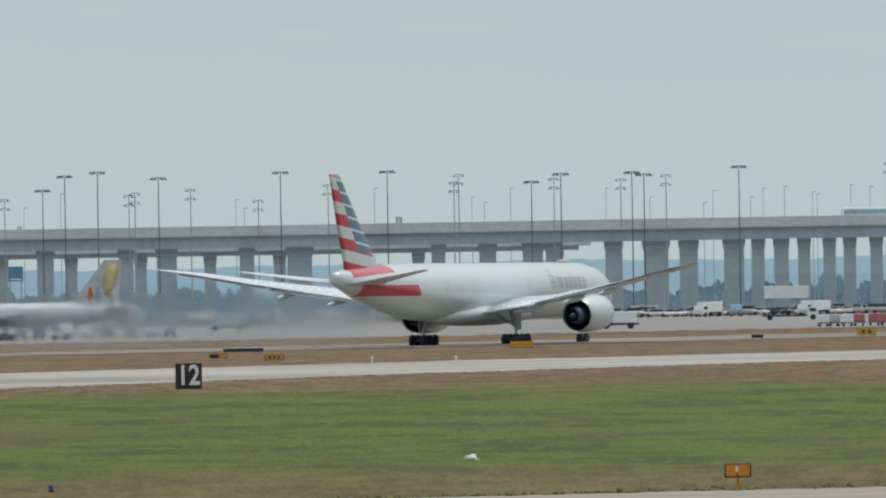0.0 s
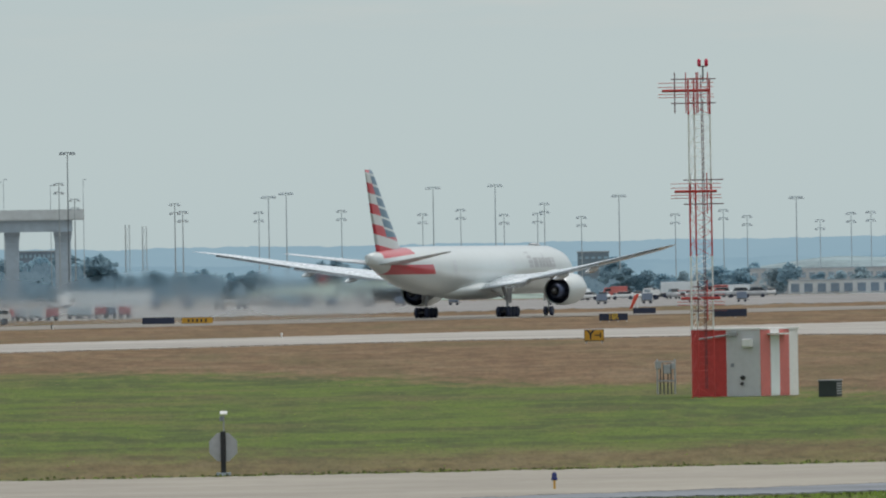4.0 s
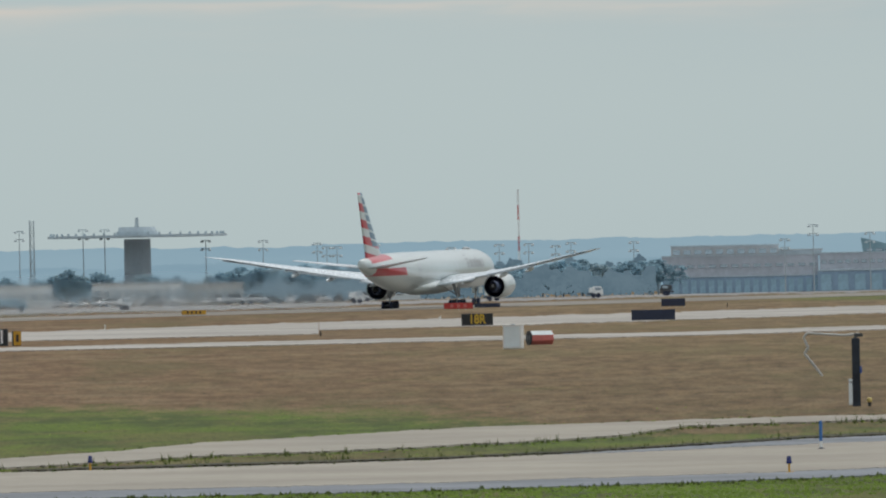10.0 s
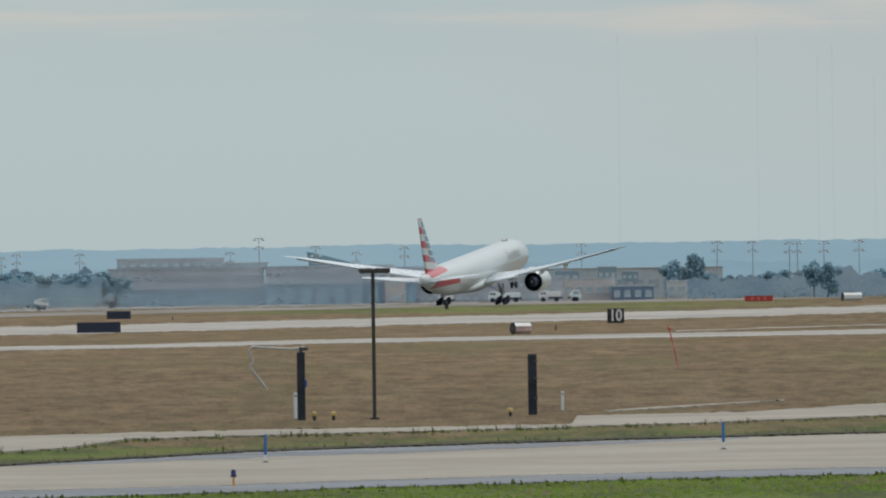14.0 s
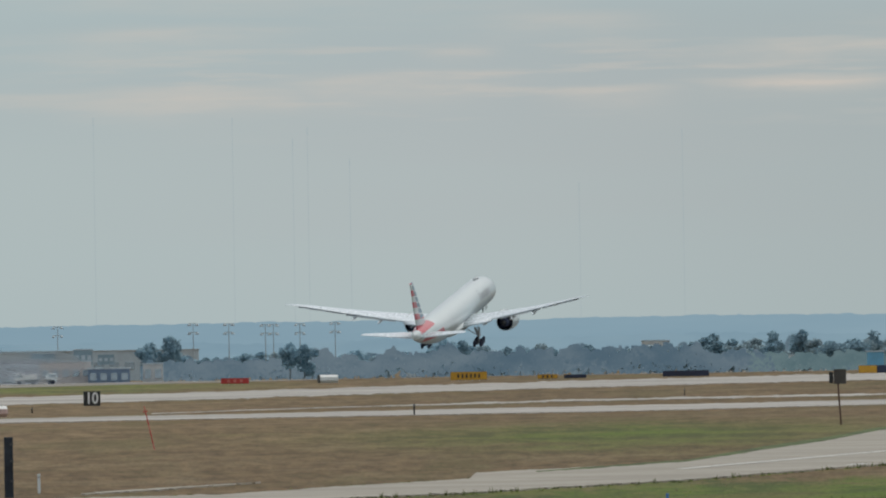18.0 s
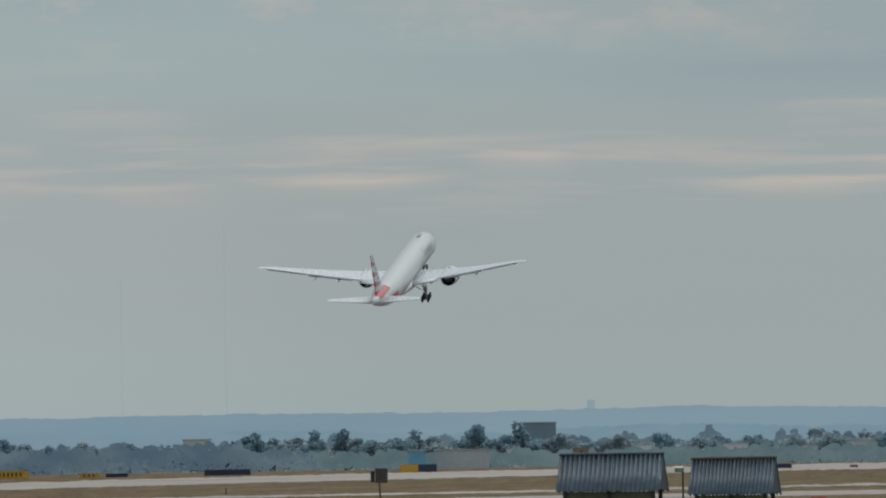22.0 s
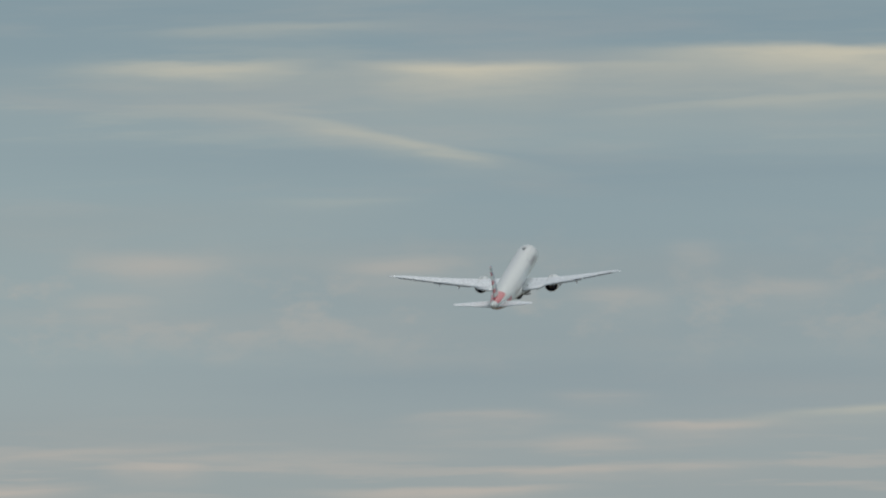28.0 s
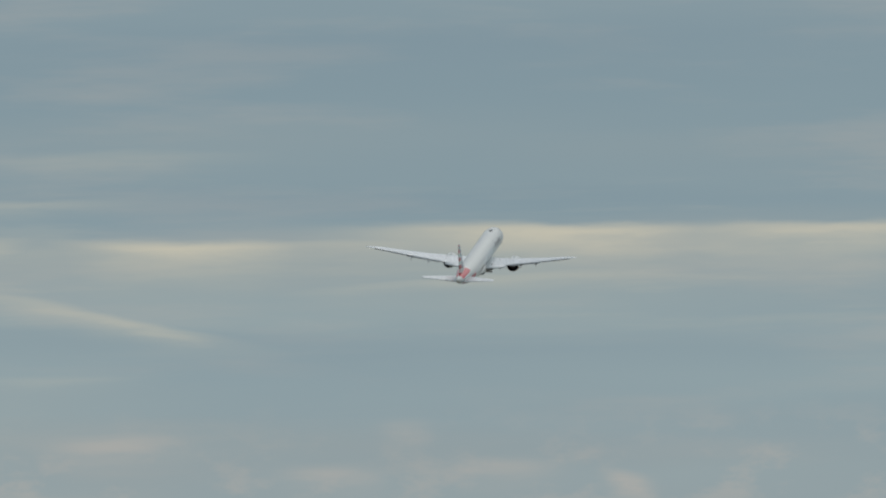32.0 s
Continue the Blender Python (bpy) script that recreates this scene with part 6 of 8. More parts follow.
def build_white_cabinet():
    s = thing("equipment_cabinet", spot(9.705, 753, -12), "white equipment cabinet with a small vent cap", "cabinet")
    bm = bmesh.new()
    add_box(bm, (0, 0, 0.65), (1.0, 0.8, 1.26))
    body = part("body", bm, WHITE_PAINT, s, bevel=0.02)
    bm = bmesh.new()
    add_box(bm, (0, 0, 1.29), (1.08, 0.88, 0.04))
    part("roof", bm, WHITE_PAINT, s)
    bm = bmesh.new()
    add_tube(bm, (0, 0, 1.3), (0, 0, 1.38), 0.14, 0.1, 12)
    part("vent_cap", bm, STEEL, s)
    bm = bmesh.new()
    add_box(bm, (0, -0.405, 0.68), (0.86, 0.015, 1.1))
    part("door", bm, WALL_WHITE, body)


build_white_cabinet()


def build_pole_lamp():
    s = thing("street_lamp", spot(11.438, 403, 8), "brown square lamp post with two flat lamp heads", "street lamp")
    bm = bmesh.new()
    add_box(bm, (0, 0, 2.18), (0.1, 0.1, 4.4))
    part("pole", bm, mat("bronze_paint", (0.045, 0.042, 0.042), 0.5, vary=0.15), s, bevel=0.012)
    bm = bmesh.new()
    add_box(bm, (0, 0, 0.03), (0.24, 0.24, 0.06))
    part("base_plate", bm, MATS["bronze_paint"], s)
    for x, tilt in ((-0.2, 3), (0.27, -2)):
        bm = bmesh.new()
        add_box(bm, (x, -0.1, 4.38), (0.42, 0.42, 0.14), 0, tilt)
        part("lamp_head", bm, MATS["bronze_paint"], s, bevel=0.02)


build_pole_lamp()


def build_gate_post():
    s = thing("timber_post", spot(11.133, 404), "dark timber post carrying a bent steel pipe arm", "post")
    bm = bmesh.new()
    add_box(bm, (0, 0, 0.98), (0.24, 0.22, 2.06))
    part("post", bm, TIMBER, s, bevel=0.02)
    path = ((0.2, 2.08), (0.08, 2.14), (-0.3, 2.10), (-1.43, 2.18), (-1.53, 2.05), (-1.4, 1.76), (-1.51, 1.58), (-1.4, 1.45), (-1.0, 0.92))
    bm = bmesh.new()
    for (x0, z0), (x1, z1) in zip(path, path[1:]):
        add_tube(bm, (x0, 0, z0), (x1, 0, z1), 0.036, 0.036, 8)
    part("pipe_arm", bm, mat("dull_pipe", (0.50, 0.50, 0.48), 0.5, 0.1, vary=0.2, scale=4), s, "bent pale grey pipe")
    bm = bmesh.new()
    add_tube(bm, (0, 0, 2.0), (0, 0, 2.16), 0.05, 0.05, 10)
    add_box(bm, (0.1, 0, 2.1), (0.22, 0.12, 0.1))
    part("pivot", bm, DARK_STEEL, s)
    bm = bmesh.new()
    add_box(bm, (0.14, -0.1, 1.08), (0.06, 0.08, 0.2))
    part("switch_box", bm, BLUE_PAINT, s)
    p = thing("timber_post", spot(12.099, 411), "plain dark timber post with iron straps", "post")
    bm = bmesh.new()
    add_box(bm, (0, 0, 0.9), (0.26, 0.22, 1.84), 4)
    post = part("post", bm, TIMBER, p, bevel=0.02)
    for z in (0.5, 1.1, 1.6):
        bm = bmesh.new()
        add_box(bm, (0.1, 0, z), (0.1, 0.26, 0.07))
        part("strap", bm, DARK_STEEL, post)
    for b, r, w, h in ((11.109, 409, 0.12, 0.78), (12.224, 423, 0.09, 0.6)):
        q = thing("marker_post", spot(b, r), "thin pale marker post", "post", "pale marker posts")
        bm = bmesh.new()
        add_box(bm, (0, 0, h / 2), (w, 0.05, h))
        post = part("post", bm, WALL_WHITE, q, bevel=0.01)
        bm = bmesh.new()
        add_box(bm, (0, -0.028, h - 0.1), (w * 0.8, 0.01, 0.06))
        part("reflector", bm, STEEL, post)


build_gate_post()


def build_red_pole():
    s = thing("boundary_pole", spot(12.69, 618), "thin leaning pole with red and white bands", "pole")
    for k in range(7):
        bm = bmesh.new()
        z0, z1 = 1.95 * k / 7, 1.95 * (k + 1) / 7
        add_tube(bm, (-0.43 * z0 / 1.95 + 0.2, 0, z0), (-0.43 * z1 / 1.95 + 0.2, 0, z1), 0.025, 0.025, 8)
        part("band", bm, RED_PAINT if k % 3 else PINK_PAINT, s)
    bm = bmesh.new()
    add_box(bm, (-0.18, 0, 1.72), (0.22, 0.06, 0.05))
    part("cross_piece", bm, RED_PAINT, s)


build_red_pole()


def build_pegs():
    for b, r, h in ((13.796, 1030, 0.85), (14.926, 1585, 0.85), (11.746, 2250, 1.45), (8.9, 1120, 0.4), (10.6, 1900, 0.6), (12.2, 1350, 0.6), (2.64, 1585, 0.8), (7.0, 1500, 0.5), (16.5, 1250, 0.7)):
        s = thing("stake", spot(b, r), "thin dark stake in dry grass", "stake", "stakes in the grass")
        bm = bmesh.new()
        add_box(bm, (0, 0, h / 2), (0.12 if h < 1.2 else 0.5, 0.1, h))
        st = part("shaft", bm, BLACK_PAINT, s)
        bm = bmesh.new()
        add_box(bm, (0, -0.06, h * 0.85), (0.1, 0.02, h * 0.16))
        part("reflector", bm, ORANGE_PAINT if b in (2.64,) else GREY_METAL, st)
    for b, r in ((6.271, 1099), (2.646, 1578), (1.9, 930), (0.05, 860), (-0.3, 890), (3.6, 1080), (8.0, 1580), (9.4, 1640)):
        s = thing("runway_light", spot(b, r), "small white edge light on a stem", "edge light", "white edge lights")
        bm = bmesh.new()
        add_tube(bm, (0, 0, 0), (0, 0, 0.3), 0.06, 0.05, 8)
        part("stem", bm, WHITE_PAINT, s)
        bm = bmesh.new()
        add_tube(bm, (0, 0, 0.3), (0, 0, 0.45), 0.1, 0.07, 8)
        part("lens", bm, TEXT_WHITE, s)


build_pegs()


def build_windsock():
    s = thing("windsock", spot(5.072, 1780), "drooping orange-red windsock on a mast", "windsock")
    bm = bmesh.new()
    add_tube(bm, (0.5, 0, 0), (0.5, 0, 2.7), 0.05, 0.04, 8)
    part("mast", bm, WHITE_PAINT, s)
    bm = bmesh.new()
    rr = [[(0.5 - d * 0.45 + q * 0.9 * math.cos(a), q * math.sin(a), 2.6 - d + q * 0.3 * math.cos(a)) for a in [k * math.pi / 6 for k in range(12)]] for d, q in ((0, 0.4), (0.5, 0.36), (1.2, 0.3), (1.9, 0.22))]
    add_loft(bm, rr)
    part("sock", bm, mat("sock_cloth", (0.72, 0.1, 0.06), 0.8, vary=0.1), s)
    bm = bmesh.new()
    add_tube(bm, (0.5, 0, 2.6), (0.5, 0, 2.68), 0.42, 0.42, 14)
    part("hoop", bm, WHITE_PAINT, s)


build_windsock()


def build_stop_sign_back():
    s = thing("road_sign", spot(3.348, 288), "grey back of an octagonal road sign on a dark post", "road sign")
    bm = bmesh.new()
    add_box(bm, (0, 0.03, 0.46), (0.11, 0.06, 0.94))
    part("post", bm, BLACK_PAINT, s, bevel=0.01)
    bm = bmesh.new()
    add_loft(bm, [[(0.32 * math.sin(a), y, 0.6 + 0.32 * math.cos(a)) for a in [(k + 0.5) * math.pi / 4 for k in range(8)]] for y in (0.065, 0.085)])
    for f in bm.faces:
        f.smooth = False
    board = part("board", bm, mat("sheet_aluminium", (0.48, 0.49, 0.50), 0.45, 0.4, vary=0.1), s)
    bm = bmesh.new()
    add_box(bm, (0.02, 0.03, 1.09), (0.03, 0.03, 0.36))
    part("lamp_stem", bm, STEEL, s)
    bm = bmesh.new()
    add_box(bm, (0.02, 0.0, 1.32), (0.15, 0.12, 0.02), 0, 28)
    part("solar_panel", bm, WHITE_PAINT, s)
    bm = bmesh.new()
    add_box(bm, (-0.03, 0.02, 1.2), (0.08, 0.06, 0.1))
    part("lamp", bm, GREY_METAL, s)
    bm = bmesh.new()
    add_box(bm, (0, 0.04, 0.03), (0.3, 0.2, 0.07))
    part("foot", bm, VIADUCT_CONC, s)


build_stop_sign_back()


def build_board_sign():
    s = thing("board_sign", spot(15.568, 724), "dark boxed board on a thin leaning pole", "sign")
    bm = bmesh.new()
    add_tube(bm, (0.12, 0, 0), (-0.02, 0, 2.3), 0.05, 0.045, 8)
    part("pole", bm, mat("rusty_pole", (0.11, 0.06, 0.045), 0.8, vary=0.25), s)
    bm = bmesh.new()
    add_box(bm, (0.1, 0, 2.55), (0.66, 0.12, 0.78))
    part("board", bm, mat("board_brown", (0.085, 0.075, 0.07), 0.7, vary=0.2), s)
    bm = bmesh.new()
    add_box(bm, (-0.36, 0.02, 2.5), (0.22, 0.3, 0.6))
    part("side_box", bm, BLACK_PAINT, s)


build_board_sign()


# ---------------------------------------------------------------- striped shelter and antenna tower
def build_shelter():
    s = thing("equipment_shelter", spot(5.533, 452, -27), "equipment shelter painted in red and white stripes", "shelter")
    w, d, h = 2.55, 2.75, 2.2
    bm = bmesh.new()
    add_box(bm, (0, 0, h / 2), (w, d, h))
    body = part("wall", bm, WHITE_PAINT, s, bevel=0.01)
    bm = bmesh.new()
    add_box(bm, (0, 0, h + 0.02), (w + 0.08, d + 0.08, 0.05))
    part("roof", bm, WHITE_PAINT, s)
    bm = bmesh.new()
    add_box(bm, (-w / 4 + 0.02, -d / 2 - 0.006, h / 2), (w / 2, 0.02, h - 0.02))
    part("red_panel", bm, RED_PAINT, body)
    # White paint greyed: the shade on this face is put into the colour.
    bm = bmesh.new()
    add_box(bm, (w / 4 + 0.02, -d / 2 - 0.006, h / 2), (w / 2 - 0.06, 0.02, h - 0.02))
    part("grey_panel", bm, mat("shaded_white_paint", (0.56, 0.57, 0.58), 0.5, vary=0.06), body)
    # The same red made paler to paint in the light on this side.
    for k in (0, 2):
        bm = bmesh.new()
        add_box(bm, (w / 2 + 0.006, -d / 2 + d * (k + 0.5) / 4, h / 2), (0.02, d / 4, h - 0.02))
        part("red_panel", bm, PINK_PAINT, body)
    bm = bmesh.new()
    add_box(bm, (w / 2 + 0.012, -d / 2 + d * 1.5 / 4, h * 0.46), (0.03, d / 4 - 0.06, h * 0.88))
    door = part("door", bm, WALL_WHITE, body)
    bm = bmesh.new()
    add_box(bm, (w / 2 + 0.2, -d / 2 + d * 1.6 / 4, h * 0.93), (0.42, 1.25, 0.05))
    part("canopy", bm, WHITE_PAINT, body)
    bm = bmesh.new()
    add_box(bm, (w / 2 - 0.42, -d / 2 - 0.1, h * 0.8), (0.34, 0.2, 0.28))
    part("vent_hood", bm, WHITE_PAINT, body, bevel=0.03)
    bm = bmesh.new()
    add_box(bm, (0.25, -d / 2 - 0.02, h * 0.47), (0.12, 0.03, 0.12))
    part("socket_plate", bm, GREY_METAL, body)
    for dx, z, q in ((0.63, 0.62, 0.17), (0.6, 0.42, 0.12)):
        bm = bmesh.new()
        add_tube(bm, (dx, -d / 2 - 0.01, z), (dx, -d / 2 - 0.09, z), q / 2, q / 2 * 0.8, 12)
        part("cable_gland", bm, BLACK_PAINT, body)
    bm = bmesh.new()
    add_tube(bm, (-0.75, -d / 2 - 0.5, h * 0.86), (0.2, -d / 2, h * 0.93), 0.035, 0.035, 8)
    add_box(bm, (0.3, -d / 2 - 0.06, h * 0.93), (0.24, 0.12, 0.14))
    part("cable_arm", bm, STEEL, body)
    for k in range(4):
        bm = bmesh.new()
        add_box(bm, ((-1) ** k * (w / 2 - 0.25), (d / 2 - 0.3) * (1 if k > 1 else -1), -0.03), (0.3, 0.3, 0.1))
        part("footing", bm, VIADUCT_CONC, s)


build_shelter()


def build_antenna_tower():
    m = spot(5.352, 449, -10)
    plum = mat("plum_cable", (0.13, 0.035, 0.045), 0.6, vary=0.2)
    tower = build_lattice("antenna_tower", 0, 0, 10.5, 0.42, 0.42, RED_PAINT, "slim red and white lattice tower with antenna arms", "antenna tower",
                          bands=((0, 2.25, RED_PAINT), (2.25, 4.7, WHITE_PAINT), (4.7, 7.1, RED_PAINT), (7.1, 9.4, WHITE_PAINT), (9.4, 10.6, RED_PAINT)), thick=0.03, brace=0.27, parent_pose=m @ Matrix.Diagonal((1, 1, 0.986, 1)))
    # three levels of dipole arms
    for z, left, right, rods in ((10.2, -1.15, 0.42, (-0.72, -0.35, 0.0, 0.05, 0.38)), (6.85, -0.78, 0.62, (-0.25, 0.3)), (3.3, -0.62, 0.68, (-0.05, 0.25))):
        bm = bmesh.new()
        add_tube(bm, (left, -0.1, z), (right, -0.1, z), 0.048, 0.048, 8)
        arm = part("arm", bm, RED_PAINT, tower)
        for dz in (-0.42, 0.38):
            bm = bmesh.new()
            add_tube(bm, (left + 0.3, -0.12, z + dz), (right + 0.22, -0.12, z + dz), 0.018, 0.018, 6)
            part("rod", bm, plum, arm)
        for dz in (-0.22, -0.12, 0.12, 0.26):
            bm = bmesh.new()
            add_tube(bm, (left - 0.16, 0.05, z + dz), (right + 0.12, 0.05, z + dz), 0.012, 0.012, 6)
            part("rod", bm, PINK_PAINT, arm)
        for x in rods:
            bm = bmesh.new()
            add_tube(bm, (x, -0.14, z - 0.75), (x, -0.14, z + 0.6), 0.02, 0.02, 6)
            part("dipole", bm, plum if x in (-0.72, -0.25, -0.05) else RED_PAINT, arm)
    bm = bmesh.new()
    add_tube(bm, (0.12, 0.05, 0.3), (0.12, 0.05, 10.7), 0.014, 0.014, 8)
    part("cable_run", bm, plum, tower)
    bm = bmesh.new()
    add_tube(bm, (0.19, -0.05, 0.3), (0.19, -0.05, 9.9), 0.016, 0.016, 8)
    part("cable_run", bm, plum, tower)
    bm = bmesh.new()
    add_tube(bm, (0.2, 0, 10.5), (0.2, 0, 11.0), 0.025, 0.025, 8)
    add_tube(bm, (0.07, 0, 11.0), (0.33, 0, 11.0), 0.02, 0.02, 8)
    fork = part("lamp_fork", bm, DARK_STEEL, tower)
    for x in (0.08, 0.32):
        bm = bmesh.new()
        add_loft(bm, [[(x + q * math.sin(a), q * math.cos(a), z) for a in [k * math.pi / 5 for k in range(10)]] for q, z in ((0.05, 11.0), (0.06, 11.05), (0.06, 11.2), (0.03, 11.25))])
        part("warning_lamp", bm, mat("red_lens", (0.65, 0.03, 0.08), 0.25, vary=0.05), fork)


build_antenna_tower()


def build_rack():
    s = thing("conduit_rack", spot(5.203, 464, 10), "steel pipe rack with small boxes and conduits", "rack")
    for x in (-0.3, 0.3):
        bm = bmesh.new()
        add_tube(bm, (x, 0, -0.05), (x, 0, 1.18), 0.03, 0.03, 8)
        part("post", bm, STEEL, s)
    for z in (0.45, 1.1):
        bm = bmesh.new()
        add_box(bm, (0, 0, z), (0.66, 0.05, 0.05))
        part("rail", bm, STEEL, s)
    for k in range(4):
        bm = bmesh.new()
        x = -0.2 + 0.13 * k
        add_tube(bm, (x, 0.04, 0), (x + 0.02 * (-1) ** k, 0.04, 1.05), 0.022, 0.022, 6)
        part("conduit", bm, DARK_STEEL, s)
    for x, z, w, h in ((-0.28, 1.0, 0.2, 0.26), (0.02, 0.85, 0.22, 0.3), (0.24, 0.95, 0.14, 0.2)):
        bm = bmesh.new()
        add_box(bm, (x, -0.06, z), (w, 0.12, h))
        part("junction_box", bm, STEEL, s, bevel=0.01)
    s = thing("plant_unit", spot(5.887, 444, -22), "dark green-black plant box with a pale lid", "plant box")
    bm = bmesh.new()
    add_box(bm, (0, 0, 0.27), (0.62, 0.5, 0.52))
    body = part("case", bm, mat("dark_green_paint", (0.025, 0.035, 0.032), 0.5, vary=0.2), s, bevel=0.01)
    bm = bmesh.new()
    add_box(bm, (0, 0, 0.545), (0.66, 0.54, 0.035))
    part("lid", bm, STEEL, s)
    for k in range(5):
        bm = bmesh.new()
        add_box(bm, (0.315, 0, 0.12 + 0.08 * k), (0.015, 0.4, 0.04))
        part("louvre", bm, STEEL, body)


build_rack()


# ---------------------------------------------------------------- the two roofed switchgear stands
RUST = mat("rusty_ridge", (0.12, 0.075, 0.06), 0.8, vary=0.25)
ROOF_TIN = mat("corrugated_sheet", (0.088, 0.130, 0.170), 0.45, 0.25, vary=0.25, scale=0.6, grime=(0.06, 0.078, 0.095))
OLIVE = mat("olive_panel", (0.21, 0.21, 0.16), 0.7, vary=0.15)


def build_stand(b, r, length, ridge, eave, turn, ridge_mat, label, boxes):
    s = thing("switchgear_stand", spot(b, r, turn), label, "shelter", "roofed switchgear stands")
    half = 0.95
    for side in (-1, 1):
        bm = bmesh.new()
        n = 88
        lines = []
        for k in range(n + 1):
            x = -length / 2 + length * k / n
            wob = 0.042 * math.sin(2 * math.pi * k / 4)
            lines.append([(x, side * 0.02, ridge + wob), (x, side * half, eave + wob), (x, side * half, eave + wob - 0.012), (x, side * 0.02, ridge + wob - 0.012)])
        add_loft(bm, lines)
        roof = part("roof_sheet", bm, ROOF_TIN, s)
    bm = bmesh.new()
    add_tube(bm, (-length / 2 - 0.02, 0, ridge + 0.015), (length / 2 + 0.02, 0, ridge + 0.015), 0.05, 0.05, 8)
    part("ridge_cap", bm, ridge_mat, s)
    for sx in (-1, 1):
        bm = bmesh.new()
        add_loft(bm, [[(sx * (length / 2 - 0.05 + q), -half * 0.93, eave + 0.03), (sx * (length / 2 - 0.05 + q), 0, ridge - 0.06), (sx * (length / 2 - 0.05 + q), half * 0.93, eave + 0.03)] for q in (0, 0.03)])
        part("gable_panel", bm, NAVY_BACK, s)
    for x in (-length / 2 + 0.24, 0.02, length / 2 - 0.22):
        for y in (-0.7, 0.7):
            bm = bmesh.new()
            add_box(bm, (x, y, (eave + 0.2) / 2), (0.11, 0.11, eave + 0.2))
            part("post", bm, DARK_STEEL, s)
    bm = bmesh.new()
    add_box(bm, (0, -0.66, eave - 0.16), (length - 0.5, 0.06, 0.26))
    part("header_board", bm, OLIVE, s)
    for k in range(6):
        bm = bmesh.new()
        add_box(bm, (0, -0.62, eave - 0.62 - 0.3 * k), (length - 0.45, 0.035, 0.035))
        part("rail", bm, DARK_STEEL, s)
    for x, z, w, h, mt, y in boxes:
        bm = bmesh.new()
        add_box(bm, (x, y, z), (w, 0.3, h))
        cab = part("switch_box", bm, mt, s, bevel=0.02)
        bm = bmesh.new()
        add_box(bm, (x + 0.05 * w, y - 0.16, z + 0.1 * h), (0.12 * w + 0.03, 0.012, 0.1 * h))
        part("label_plate", bm, TEXT_WHITE, cab)
        bm = bmesh.new()
        add_box(bm, (x + 0.4 * w, y - 0.165, z), (0.03, 0.03, 0.12))
        part("handle", bm, BLACK_PAINT, cab)


build_stand(16.54, 402, 3.07, 3.75, 2.68, -9, ROOF_TIN, "open stand with a blue-grey corrugated roof over switch boxes",
            ((-1.0, 1.35, 0.55, 1.2, OLIVE, -0.75), (-0.3, 1.3, 0.75, 2.0, OLIVE, 0.1), (0.45, 1.3, 0.6, 2.0, OLIVE, 0.1), (0.95, 1.75, 0.72, 1.2, GREY_METAL, -0.5), (-0.85, 2.1, 0.45, 0.6, NAVY_BACK, 0.0)))
build_stand(17.05, 400, 2.48, 3.57, 2.54, -9, RUST, "open stand with a corrugated roof and rusty ridge",
            ((-0.75, 1.5, 0.75, 0.95, WALL_WHITE, -0.7), (0.3, 1.5, 0.3, 0.9, WALL_WHITE, -0.6), (0.75, 1.5, 0.3, 0.9, WALL_WHITE, -0.6), (-0.8, 2.15, 0.6, 0.5, RUST, 0.1), (0.9, 1.0, 0.7, 0.6, OLIVE, -0.6)))


def build_stand_neighbours():
    s = thing("plant_unit", spot(16.8, 398, 0), "dark green low cabinet between the stands", "plant box")
    bm = bmesh.new()
    add_box(bm, (0, 0, 0.7), (0.75, 0.6, 1.4))
    case = part("case", bm, MATS["dark_green_paint"], s, bevel=0.02)
    bm = bmesh.new()
    add_box(bm, (-0.1, -0.31, 1.05), (0.2, 0.03, 0.3))
    part("meter", bm, STEEL, case)
    s = thing("flood_lamp", spot(16.835, 420), "small floodlight on a thin post", "lamp")
    bm = bmesh.new()
    add_tube(bm, (0, 0, 0), (0, 0, 3.3), 0.035, 0.03, 8)
    part("post", bm, DARK_STEEL, s)
    bm = bmesh.new()
    add_box(bm, (-0.12, -0.05, 3.25), (0.26, 0.16, 0.14), 0, 20)
    part("lamp_head", bm, STEEL, s)
    s = thing("yield_sign", spot(17.403, 640), "white and red triangular road sign on a white stump", "road sign")
    bm = bmesh.new()
    add_loft(bm, [[(q * math.sin(a), q * math.cos(a), z) for a in [k * math.pi / 6 for k in range(12)]] for q, z in ((0.3, 0.0), (0.3, 0.4), (0.22, 0.62), (0.05, 0.7))])
    part("stump", bm, WHITE_PAINT, s)
    bm = bmesh.new()
    add_tube(bm, (0, 0.05, 0.6), (0, 0.05, 1.35), 0.03, 0.03, 8)
    part("post", bm, STEEL, s)
    for q, y, mt in ((0.44, 0.0, RED_PAINT), (0.24, -0.012, WHITE_PAINT)):
        bm = bmesh.new()
        add_loft(bm, [[(q * math.sin(a), y + e, 1.18 + q * math.cos(a)) for a in (radians(60), radians(180), radians(300))] for e in (0, 0.02)])
        part("plate", bm, mt, s)
    s = thing("board_sign", spot(16.41, 430), "square brown board on a post behind the stand", "sign")
    bm = bmesh.new()
    add_box(bm, (0, 0, 3.72), (0.5, 0.05, 0.5))
    bd = part("board", bm, mat("tan_board", (0.22, 0.185, 0.15), 0.7), s)
    bm = bmesh.new()
    add_box(bm, (0.02, -0.035, 3.72), (0.06, 0.012, 0.3))
    part("lettering_bar", bm, BLACK_PAINT, bd)
    bm = bmesh.new()
    add_box(bm, (0, 0.04, 1.85), (0.07, 0.05, 3.8))
    part("post", bm, DARK_STEEL, s)


build_stand_neighbours()


